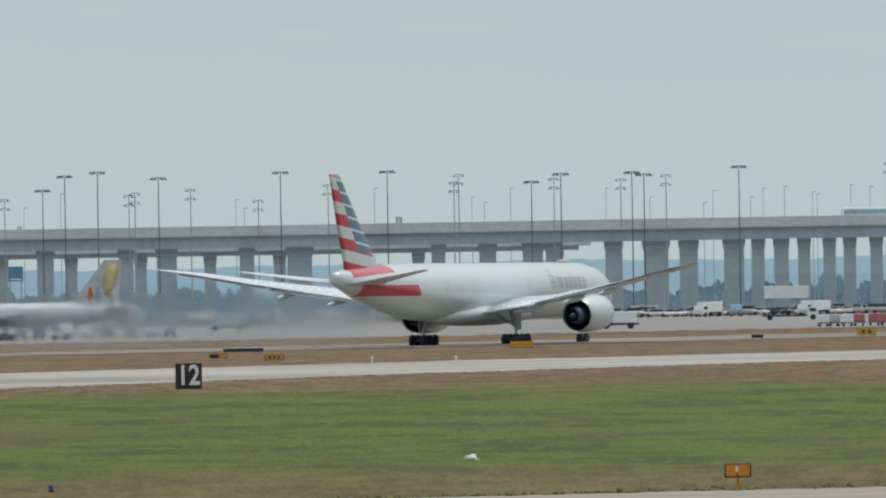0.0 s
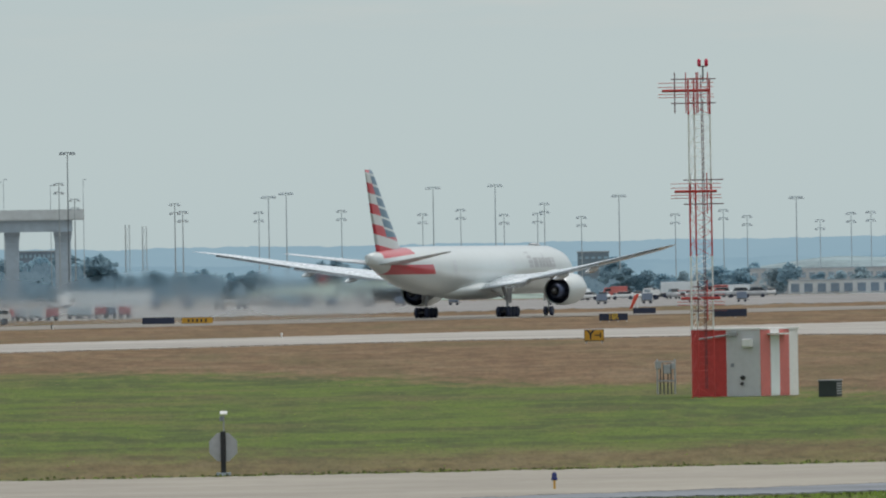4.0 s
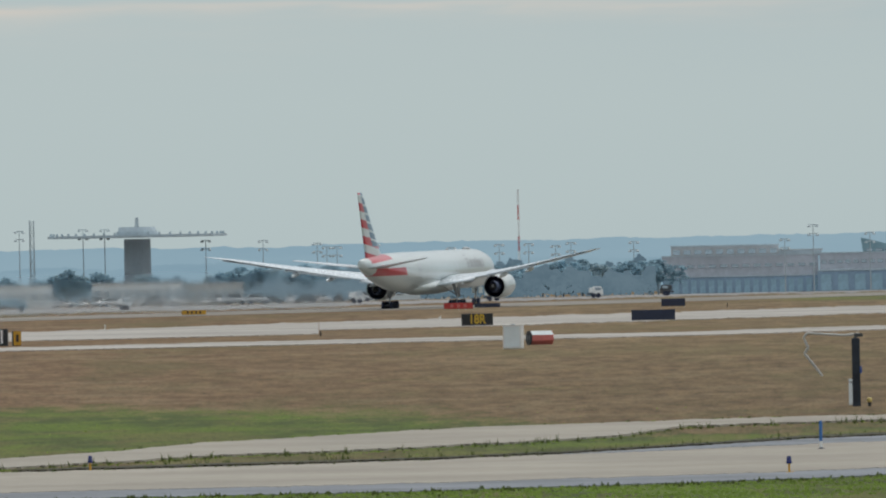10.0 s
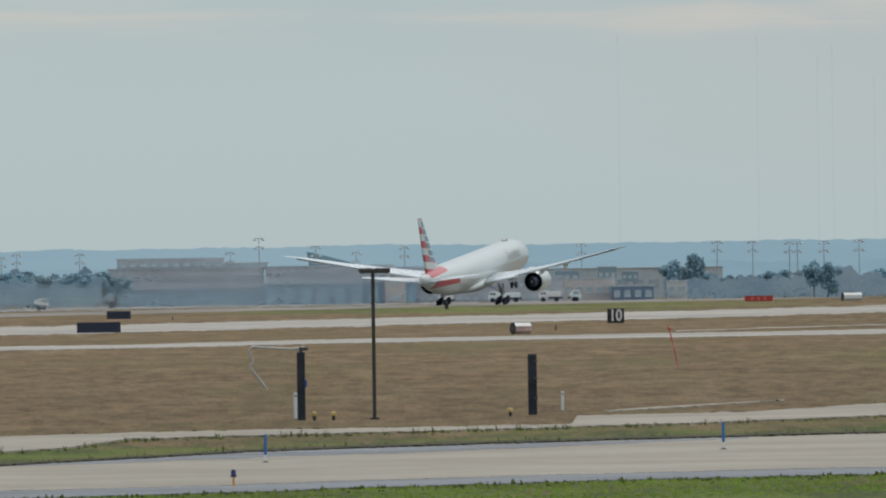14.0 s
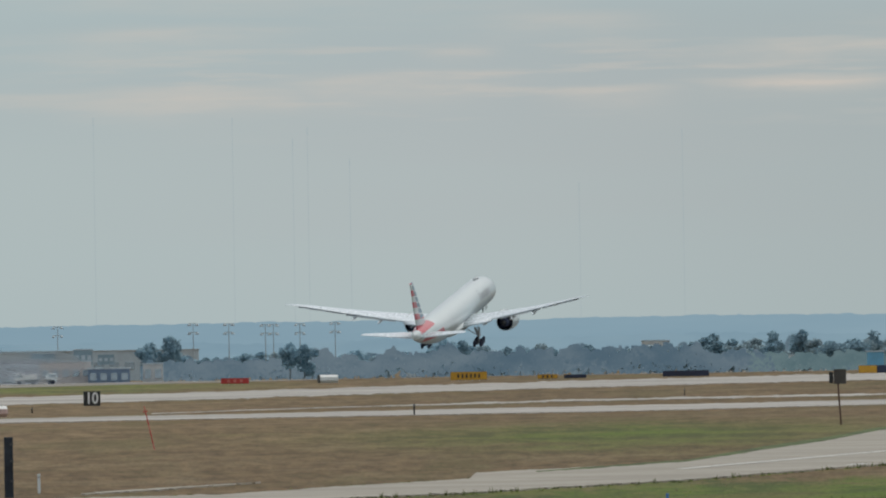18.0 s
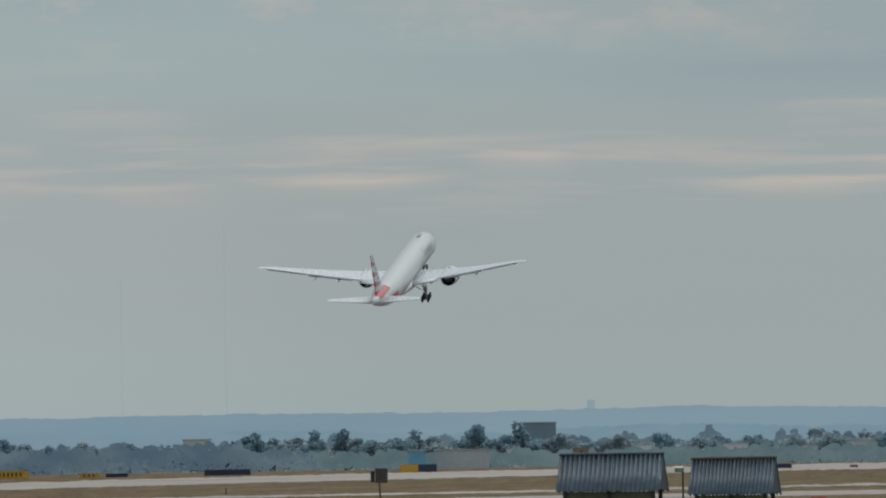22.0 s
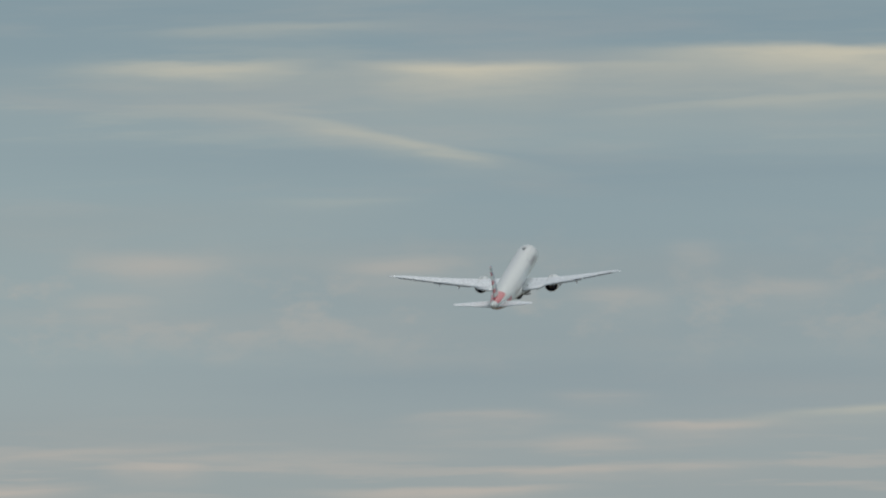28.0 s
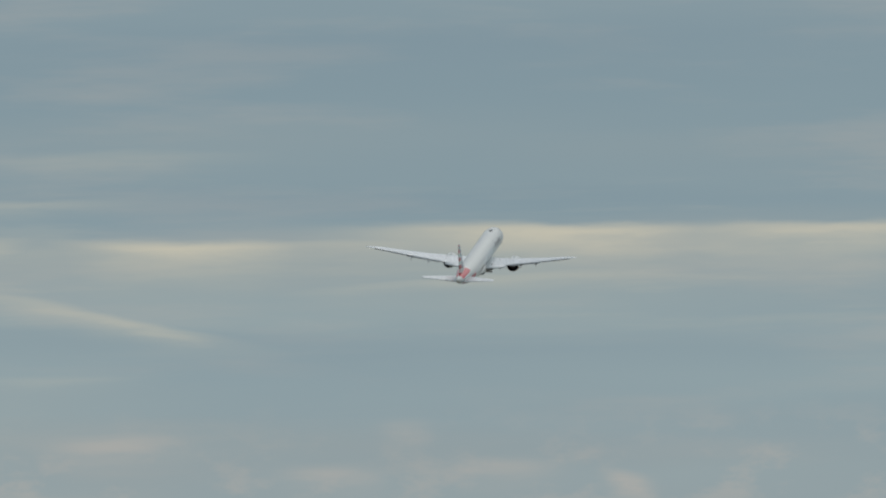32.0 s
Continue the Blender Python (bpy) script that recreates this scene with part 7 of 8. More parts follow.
# painted lines on the apron by the stands
def build_lines():
    paint = mat("line_paint", (0.62, 0.61, 0.57), 0.7, vary=0.15)
    bm = bmesh.new()
    for (b0, r0), (b1, r1), w, dash in (((14.9, 465), (17.6, 760), 0.4, 0), ((15.6, 470), (17.6, 640), 0.3, 14), ((16.3, 520), (17.8, 600), 0.3, 14)):
        p0, p1 = Vector((*at(b0, r0), 0)), Vector((*at(b1, r1), 0))
        d = (p1 - p0).normalized()
        n = Vector((-d.y, d.x, 0)) * w / 2
        length = (p1 - p0).length
        s = 0.0
        while s < length:
            e = min(length, s + (5.0 if dash else length))
            a, c = p0 + d * s, p0 + d * e
            z = 0.062
            bm.faces.new([bm.verts.new((q.x, q.y, z)) for q in (a - n, a + n, c + n, c - n)])
            s = e + (dash or 1)
    tagged(part("trim_lines", bm, paint), "worn white lines painted on the apron", "road marking", kind="structure")


build_lines()


# ---------------------------------------------------------------- vehicles by the terminals
CAR_PAINTS = [mat("car_white", (0.72, 0.72, 0.71), 0.3, vary=0.04), mat("car_silver", (0.42, 0.43, 0.44), 0.3, 0.4, vary=0.04), mat("car_dark", (0.05, 0.055, 0.065), 0.25, vary=0.05), mat("car_red", (0.34, 0.05, 0.045), 0.3, vary=0.05)]


def car_wheel():
    bm = bmesh.new()
    add_tube(bm, (0, -0.11, 0), (0, 0.11, 0), 0.33, 0.33, 14)
    return finish(bm, "wheel", RUBBER)


CAR_WHEEL = car_wheel()


def car_meshes(paint, tall):
    bm = bmesh.new()
    up = 0.25 if tall else 0.0
    prof = ((-2.2, 0.45, 0.75), (-2.1, 0.35, 0.95 + up), (-1.2, 0.3, 1.0 + up), (0.9, 0.3, 0.98 + up), (2.0, 0.35, 0.85 + up * 0.6), (2.25, 0.45, 0.65))
    add_loft(bm, [[(x, -0.86, z0), (x, -0.9, (z0 + z1) / 2), (x, -0.82, z1), (x, 0.82, z1), (x, 0.9, (z0 + z1) / 2), (x, 0.86, z0)] for x, z0, z1 in prof])
    body = finish(bm, "body", paint)
    bm = bmesh.new()
    add_loft(bm, [[(-1.9 * q - (0.15 if tall else 0), -w, z), (1.15 * q + 0.05, -w, z), (1.15 * q + 0.05, w, z), (-1.9 * q - (0.15 if tall else 0), w, z)] for q, w, z in ((0.95, 0.8, 0.95 + up), (0.62, 0.66, 1.42 + up * 1.6))])
    for f in bm.faces:
        f.smooth = False
    cabin = finish(bm, "cabin_glass", GLASS_DARK)
    bm = bmesh.new()
    add_box(bm, (-0.25, 0, 1.44 + up * 1.6), (1.9, 1.3, 0.05))
    roof = finish(bm, "roof", paint)
    return body, cabin, roof


CARS = [car_meshes(p, k % 2) for k, p in enumerate(CAR_PAINTS)]
CAR_NAMES = ("white", "silver", "dark", "red")


def build_car(b, r, kind, turn):
    x, y = at(b, r)
    c = thing("car", pose(x, y, gz(r) + 0.05, 0, 0, turn), CAR_NAMES[kind] + " parked car with dark windows on the apron", "car", "parked cars")
    for me, n in zip(CARS[kind], ("body", "cabin_glass", "roof")):
        share(n, me, c)
    for wx in (-1.4, 1.4):
        for wy in (-0.8, 0.8):
            share("wheel", CAR_WHEEL, c, pose(wx, wy, 0.33))


rnd = random.Random(7)
for b0, b1, count, r in ((0.35, 2.75, 46, 2560), (0.4, 2.7, 30, 2620), (3.15, 3.95, 18, 2600), (4.8, 5.6, 12, 2500), (-1.7, 0.2, 14, 2500), (5.0, 5.7, 8, 2620), (7.8, 9.1, 18, 2610)):
    for k in range(count):
        build_car(b0 + (b1 - b0) * (k + rnd.uniform(0.2, 0.8)) / count, r + rnd.uniform(-12, 12), rnd.choice((0, 0, 0, 0, 1, 1, 2)), rnd.choice((80, 95, 260, 5, 175)) + rnd.uniform(-6, 6))


def build_truck(b, r, length, height, paint, label, turn=0.0, lifted=0.0, cab_paint=None, window=GLASS_DARK):
    """A box lorry; lifted: its box stands raised on scissor legs."""
    t = thing("truck", spot(b, r, turn), label, "truck", "service vehicles on the apron")
    bm = bmesh.new()
    add_box(bm, (0.6, 0, lifted + 1.0 + (height - 1.0) / 2), (length - 1.9, 2.3, height - 1.0))
    part("box", bm, paint, t, bevel=0.05)
    bm = bmesh.new()
    add_loft(bm, [[(x0, -1.05, z), (x1, -1.05, z), (x1, 1.05, z), (x0, 1.05, z)] for x0, x1, z in ((-length / 2, -length / 2 + 1.9, 0.5), (-length / 2, -length / 2 + 1.9, 1.3), (-length / 2 + 0.35, -length / 2 + 1.9, 2.1))])
    for f in bm.faces:
        f.smooth = False
    cab = part("cab", bm, cab_paint or paint, t, bevel=0.04)
    bm = bmesh.new()
    add_box(bm, (-length / 2 + 0.95, 0, 1.65), (1.1, 2.14, 0.5))
    part("window", bm, window, cab)
    bm = bmesh.new()
    add_box(bm, (0, 0, 0.75), (length, 1.6, 0.3))
    part("chassis", bm, DARK_STEEL, t)
    if lifted:
        for q in (-1, 1):
            bm = bmesh.new()
            add_tube(bm, (-1.4, q * 0.7, 0.9), (2.4, q * 0.7, lifted + 1.0), 0.09, 0.09, 6)
            add_tube(bm, (2.4, q * 0.7, 0.9), (-1.4, q * 0.7, lifted + 1.0), 0.09, 0.09, 6)
            part("scissor_leg", bm, STEEL, t)
    for wx in (-length / 2 + 0.9, length / 2 - 1.2):
        for wy in (-0.95, 0.95):
            share("wheel", CAR_WHEEL, t, pose(wx, wy, 0.45) @ Matrix.Diagonal((1.4, 1.3, 1.4, 1)))


rnd = random.Random(17)
for b0, b1, count in ((-2.3, 0.6, 16), (0.6, 2.7, 7), (4.3, 5.6, 5)):
    for k in range(count):
        kind = rnd.randrange(5)
        paint, word = ((WHITE_PAINT, "white"), (WALL_WHITE, "off-white"), (WALL_GREY, "grey"), (WALL_BLUE, "blue-grey"), (WALL_WHITE, "off-white"))[kind]
        build_truck(b0 + (b1 - b0) * (k + rnd.random()) / count, rnd.uniform(2480, 2680), rnd.choice((4.5, 6.0, 7.5, 9.0)), rnd.uniform(2.0, 3.2), paint, word + " box lorry parked by the terminal roads", rnd.choice((0, 180, 90, 60, 130)))
for b, r in ((5.0, 2600), (5.42, 2560)):
    build_truck(b, r, 5.0, 2.3, PINK_PAINT, "faded red box lorry parked by the terminal roads", 0)
build_truck(0.735, 1950, 5.6, 2.5, WALL_WHITE, "blue-cabbed pale service lorry", 0, cab_paint=BLUE_PAINT)
build_truck(2.413, 1750, 3.6, 1.9, WALL_BLUE, "small blue-grey service van with a white cab", 180, cab_paint=WHITE_PAINT)
build_truck(-1.596, 1870, 3.6, 2.4, WALL_WHITE, "white box lorry beside the parked jet", 0)
build_truck(1.45, 2250, 9.2, 3.0, WHITE_PAINT, "white catering lorry with its box raised", 180, lifted=2.6)
for b, r, l, h, p, lb in ((7.08, 2400, 4.4, 2.7, WHITE_PAINT, "white box lorry"), (7.17, 2390, 3.0, 2.4, WALL_BLUE, "blue-grey cabin trailer"), (7.6, 2420, 6.5, 2.2, WALL_BLUE, "long blue-grey trailer"), (8.08, 2380, 2.8, 1.9, WHITE_PAINT, "small white van"),
                          (9.05, 2500, 3.2, 2.0, WHITE_PAINT, "small white van"), (9.62, 2480, 3.4, 2.6, WHITE_PAINT, "white box lorry"), (10.05, 2550, 3.0, 1.9, WHITE_PAINT, "small white van"), (11.746, 2560, 3.2, 2.2, WHITE_PAINT, "white box lorry"),
                          (11.99, 2640, 6.6, 1.9, WALL_WHITE, "long white trailer"), (12.18, 2640, 4.7, 1.95, WHITE_PAINT, "white box lorry"), (12.28, 2640, 2.6, 1.7, WALL_WHITE, "small white van"),
                          (3.62, 2380, 5.0, 2.2, WALL_BLUE, "blue-grey box lorry"), (2.1, 2450, 6.1, 2.1, PINK_PAINT, "faded red box lorry"), (-0.9, 2200, 6.0, 2.6, WALL_GREY, "grey box lorry"), (-1.45, 2150, 5.0, 2.4, WALL_BEIGE, "beige box lorry"),
                          (10.35, 2600, 2.6, 2.0, DARK_STEEL, "dark service van"), (6.2, 2450, 5.0, 2.4, WALL_BROWN, "brown-grey container lorry"), (5.15, 2450, 3.6, 1.8, WHITE_PAINT, "small white van")):
    build_truck(b, r, l, h, p, lb + " on the apron", 0 if int(b * 10) % 2 else 180, window=FAR_GLASS)


def cart_parts(paint):
    """Baggage cart: box body with a curtained side on a bed with a tow bar."""
    bm = bmesh.new()
    add_box(bm, (0, 0, 1.15), (1.62, 1.3, 1.1))
    body = finish(bm, "body", paint, 0.05)
    bm = bmesh.new()
    add_box(bm, (0, 0, 0.52), (1.72, 1.4, 0.14))
    add_tube(bm, (0.8, 0, 0.5), (1.25, 0, 0.35), 0.04, 0.04, 6)
    bed = finish(bm, "bed", DARK_STEEL)
    bm = bmesh.new()
    add_box(bm, (0, -0.66, 1.15), (1.3, 0.03, 0.85))
    return body, bed, finish(bm, "curtain", paint)


def build_carts():
    """Trains of carts and barriers standing beyond the runway."""
    kinds = [(cart_parts(p), w) for p, w in ((mat("cart_red", (0.46, 0.15, 0.16), 0.6, vary=0.1), "dull red"), (WALL_WHITE, "white"), (WALL_GREY, "grey"), (mat("cart_slate", (0.20, 0.25, 0.33), 0.6, vary=0.1), "slate blue"), (WALL_BROWN, "brown-grey"))]
    rg = random.Random(23)
    for b0, b1, r, count, pick in ((1.55, 2.66, 1905, 20, (0, 1, 1, 2, 0, 3)), (2.7, 2.98, 1960, 5, (3, 0, 1, 2)), (3.0, 4.4, 2330, 11, (3, 3, 4)), (-1.9, -1.1, 1930, 9, (3, 3, 4, 1, 3)), (4.6, 5.6, 2250, 5, (3, 4, 0, 3))):
        for k in range(count):
            (body, bed, curtain), word = kinds[rg.choice(pick)]
            b = b0 + (b1 - b0) * (k + rg.uniform(0.3, 0.7)) / count
            c = thing("baggage_cart", spot(b, r + rg.uniform(-5, 5), rg.uniform(-12, 12)), word + " box baggage cart with a side curtain", "cart", "baggage carts beyond the runway")
            share("body", body, c)
            share("bed", bed, c)
            share("curtain", curtain, c)
            for wx in (-0.55, 0.55):
                for wy in (-0.55, 0.55):
                    share("wheel", CAR_WHEEL, c, pose(wx, wy, 0.2) @ Matrix.Diagonal((0.6, 0.6, 0.6, 1)))


build_carts()


def build_carport():
    """Long open shelter with a flat dark roof over parked cars."""
    s = thing("carport", spot(4.05, 2700), "long open carport with a flat dark blue roof", "carport")
    bm = bmesh.new()
    add_box(bm, (0, 2.5, 2.35), (21.5, 6.0, 0.9))
    part("roof", bm, DIM_WALL, s, bevel=0.06)
    bm = bmesh.new()
    add_box(bm, (3.2, 5.3, 0.95), (13.5, 0.2, 1.9))
    part("back_wall", bm, DIM_WALL, s)
    for k in range(7):
        bm = bmesh.new()
        add_tube(bm, (-10 + 3.33 * k, 0, 0), (-10 + 3.33 * k, 0, 1.95), 0.14, 0.14, 8)
        part("post", bm, POLE_GREY, s)
    f = thing("road_sign", spot(3.777, 2800), "small red board on a grey post beyond the carport", "sign")
    bm = bmesh.new()
    add_box(bm, (0, 0, 4.8), (1.3, 0.12, 1.8))
    part("board", bm, RED_PAINT, f, bevel=0.03)
    bm = bmesh.new()
    add_tube(bm, (0, 0.1, 0), (0, 0.1, 4.2), 0.08, 0.08, 8)
    part("post", bm, POLE_GREY, f)
    for k in range(8):
        build_car(3.36 + 0.045 * k, 2655 + 3 * (k % 3), 2 if k % 4 else 1, 90 + 7 * (k % 3))


build_carport()


def build_parked_jet():
    """Older jet standing with its tail towards the runway."""
    j = thing("parked_jet", spot(-1.62, 1905, 4), "bare silver jet with a yellow and orange tail", "airplane")
    bm = bmesh.new()
    n = 20
    secs = ((11.6, 0.15, 4.3), (9.5, 0.7, 4.1), (6.5, 1.3, 3.75), (3.0, 1.65, 3.5), (-22, 1.65, 3.5), (-27, 1.3, 3.35), (-29, 0.3, 3.1))
    add_loft(bm, [[(x, q * math.sin(2 * math.pi * k / n), z + q * math.cos(2 * math.pi * k / n)) for k in range(n)] for x, q, z in secs])
    body = part("fuselage", bm, mat("bare_silver", (0.55, 0.56, 0.57), 0.3, 0.55, vary=0.06), j)
    bm = bmesh.new()
    add_loft(bm, [[(x0, -0.12, z), (x1, -0.12, z), (x1, 0.12, z), (x0, 0.12, z)] for x0, x1, z in ((2.2, 8.8, 4.9), (6.9, 9.3, 11.0))])
    for f in bm.faces:
        f.smooth = False
    fin = part("fin", bm, mat("tail_silver_blue", (0.50, 0.53, 0.56), 0.4, 0.2), j)
    bm = bmesh.new()
    add_loft(bm, [[(x0, y, z), (x1, y, z), (x1, y + 0.03, z), (x0, y + 0.03, z)] for x0, x1, z, y in ((6.9, 7.6, 5.9, -0.16), (6.6, 8.4, 7.4, -0.16), (6.9, 8.8, 9.0, -0.16), (7.5, 8.9, 10.5, -0.16))])
    part("yellow_shape", bm, mat("tail_yellow", (0.54, 0.46, 0.24), 0.5), fin)
    for x, mt in ((4.9, "tail_orange"), (6.0, "tail_blue")):
        bm = bmesh.new()
        add_loft(bm, [[(x - 0.5, y, 5.6), (x + 0.5, y, 5.6), (x + 0.15, y, 7.2), (x - 0.15, y, 7.2)] for y in (-0.16, -0.14)])
        part("emblem_shape", bm, mat(mt, (0.55, 0.16, 0.05) if mt == "tail_orange" else (0.25, 0.32, 0.42), 0.5), fin)
    for q in (-1, 1):
        bm = bmesh.new()
        add_loft(bm, [[(x0, q * y, z), ((x0 + x1) / 2, q * y, z + t), (x1, q * y, z), ((x0 + x1) / 2, q * y, z - t * 0.4)] for x0, x1, y, z, t in ((6.6, 10.2, 0.6, 4.3, 0.2), (9.0, 10.8, 5.5, 4.7, 0.08))])
        part("tailplane", bm, WING_GREY, j)
        bm = bmesh.new()
        add_loft(bm, [[(x0, q * y, z), ((x0 + x1) / 2, q * y, z + t), (x1, q * y, z), ((x0 + x1) / 2, q * y, z - t * 0.4)] for x0, x1, y, z, t in ((-12.5, -5.0, 1.2, 2.6, 0.45), (-4.5, -2.6, 16, 3.9, 0.12))])
        part("wing", bm, WING_GREY, j)
        bm = bmesh.new()
        add_loft(bm, [[(x, q * 5.2 + w * math.sin(2 * math.pi * k / 14), 1.55 + w * math.cos(2 * math.pi * k / 14)) for k in range(14)] for x, w in ((-13.5, 0.8), (-13.2, 1.0), (-11, 1.05), (-9.2, 0.75), (-9.25, 0.6))])
        part("engine", bm, WALL_WHITE, j)
        bm = bmesh.new()
        add_tube(bm, (-7.0, q * 2.9, 0.4), (-7.0, q * 2.9, 2.6), 0.14, 0.14, 8)
        leg = part("landing_gear", bm, STEEL, j)
        for dx in (-0.55, 0.55):
            share("wheel", CAR_WHEEL, leg, pose(-7.0 + dx, q * 2.9, 0.52) @ Matrix.Diagonal((1.5, 2.6, 1.5, 1)))
    bm = bmesh.new()
    add_tube(bm, (-24, 0, 0.3), (-24, 0, 2.2), 0.12, 0.12, 8)
    leg = part("nose_gear", bm, STEEL, j)
    share("wheel", CAR_WHEEL, leg, pose(-24, 0, 0.4) @ Matrix.Diagonal((1.2, 2.0, 1.2, 1)))


build_parked_jet()


# ---------------------------------------------------------------- grass tufts, small litter
GRASS_GREEN = leaf_material("grass_green", (0.26, 0.36, 0.082), 0.0)
GRASS_DARK = leaf_material("grass_dark", (0.115, 0.145, 0.048), 0.0)
GRASS_DRY = leaf_material("grass_dry", (0.27, 0.205, 0.13), 0.0)


def tufts(name, material, label, places, tall, wide):
    """Clumps of blades as one mesh: three to five leaning triangles each."""
    verts, faces = [], []
    rg = random.Random(len(places))
    for x, y, z, s in places:
        for q in range(rg.randint(3, 5)):
            a, lean = rg.uniform(0, 6.28), rg.uniform(-0.5, 0.5) * tall * s
            dx, dy = math.cos(a) * wide * s, math.sin(a) * wide * s
            ox, oy = rg.gauss(0, wide * s * 0.7), rg.gauss(0, wide * s * 0.7)
            h = tall * s * rg.uniform(0.5, 1.1)
            i = len(verts)
            verts += [(x + ox - dx, y + oy - dy, z - 0.02), (x + ox + dx, y + oy + dy, z - 0.02), (x + ox + lean, y + oy + lean * 0.4, z + h)]
            faces.append((i, i + 1, i + 2))
    me = bpy.data.meshes.new(name)
    me.from_pydata(verts, [], faces)
    me.materials.append(material)
    tagged(new(name, me), label, "grass", kind="stuff")


def edge_at(b, stations, k):
    for s0, s1 in zip(stations, stations[1:]):
        if s0[0] <= b <= s1[0]:
            return s0[k] + (s1[k] - s0[k]) * (b - s0[0]) / (s1[0] - s0[0])
    return None


def scatter_grass():
    rg = random.Random(21)
    near = [(b, n - (SHOULDER + 0.5) * (b > 4), f) for b, n, f in NEAR_ROAD]
    mid = [row for row in SERVICE_ROAD if row[0] < 16.3]
    green, dark, dry = [], [], []
    for k in range(13000):
        b = rg.uniform(-2, 18.5)
        st = near if rg.random() < 0.6 or b < 6.95 or b > 16.1 else mid
        side = rg.choice((1, 2))
        r = edge_at(b, st, side)
        r += abs(rg.gauss(0, 2.2)) * (1 if side == 2 else -1)
        s = rg.uniform(0.35, 0.9)
        (green if rg.random() < 0.72 else dark).append((*at(b, r), 0.0, s))
    for k in range(500):
        b = rg.uniform(6.8, 18)
        r = edge_at(b, near, rg.choice((1, 2)))
        r += abs(rg.gauss(0, 1.0)) * (1 if r > 310 else -1)
        dark.append((*at(b, r), 0.0, rg.uniform(0.6, 1.3)))
    for k in range(9000):
        b = rg.uniform(4.5, 18.5)
        r = edge_at(b, near, 1) - rg.uniform(0.3, 22)
        green.append((*at(b, r), 0.0, rg.uniform(0.5, 1.3)))
    weeds = []
    # Dark tufts packed at this edge stand in for the overhanging grass's shadow.
    for k in range(3000):
        b = rg.uniform(8.6, 18.3)
        dark.append((*at(b, edge_at(b, near, 2) + rg.uniform(0.1, 0.9)), 0.0, rg.uniform(0.5, 1.1)))
    for k in range(1400):
        b = rg.uniform(6.95, 18.2)
        st, side = (near, 2) if rg.random() < 0.6 or b > 16 else (mid, 1)
        if noise.noise((b * 4.0, side, 1.0)) < -0.05:
            continue
        r = edge_at(b, st, side) + rg.uniform(0.2, 5.0) * (1 if side == 2 else -1)
        weeds.append((*at(b, r), 0.0, rg.uniform(0.4, 1.3)))
    tufts("weed_stalks", GRASS_DARK, "thin tall weeds standing along the pavement edges", weeds, 0.17, 0.016)
    for k in range(1300):
        b, r = rg.uniform(-2.2, 18.5), rg.uniform(235, 640)
        n1, n2 = edge_at(b, near, 1), edge_at(b, near, 2)
        m1, m2 = edge_at(b, mid, 1), edge_at(b, mid, 2)
        if n1 and n1 - 1 < r < n2 + 1 or m1 and m1 - 1 < r < m2 + 1:
            continue
        x, y = at(b, r)
        lush = y + 3.75 * x + 260 * noise.noise((x * 0.05, y * 0.012, 3)) < 660
        (green if lush else dry).append((x, y, 0.0, rg.uniform(0.3, 0.8)))
    tufts("grass_tufts_green", GRASS_GREEN, "tufts of green grass along the pavements", green, 0.045, 0.05)
    tufts("grass_tufts_dark", GRASS_DARK, "tall dark weeds and dense shadow-line tufts along the pavement edges", dark, 0.085, 0.05)
    tufts("grass_tufts_dry", GRASS_DRY, "dry brown stalks in the field", dry, 0.04, 0.05)


scatter_grass()


def build_litter():
    s = thing("paper_scrap", spot(0.105, 341), "crumpled white scrap lying in the grass", "litter")
    bm = bmesh.new()
    bmesh.ops.create_icosphere(bm, subdivisions=2, radius=0.13)
    for v in bm.verts:
        v.co = Vector((v.co.x * 1.25, v.co.y, max(0.0, v.co.z * 0.7 + 0.06))) * (1 + 0.35 * noise.noise(v.co * 14))
    sheet = part("sheet", bm, WHITE_PAINT, s)
    bm = bmesh.new()
    add_box(bm, (0.12, -0.05, 0.03), (0.12, 0.1, 0.05), 30)
    part("flap", bm, WALL_WHITE, s)


build_litter()


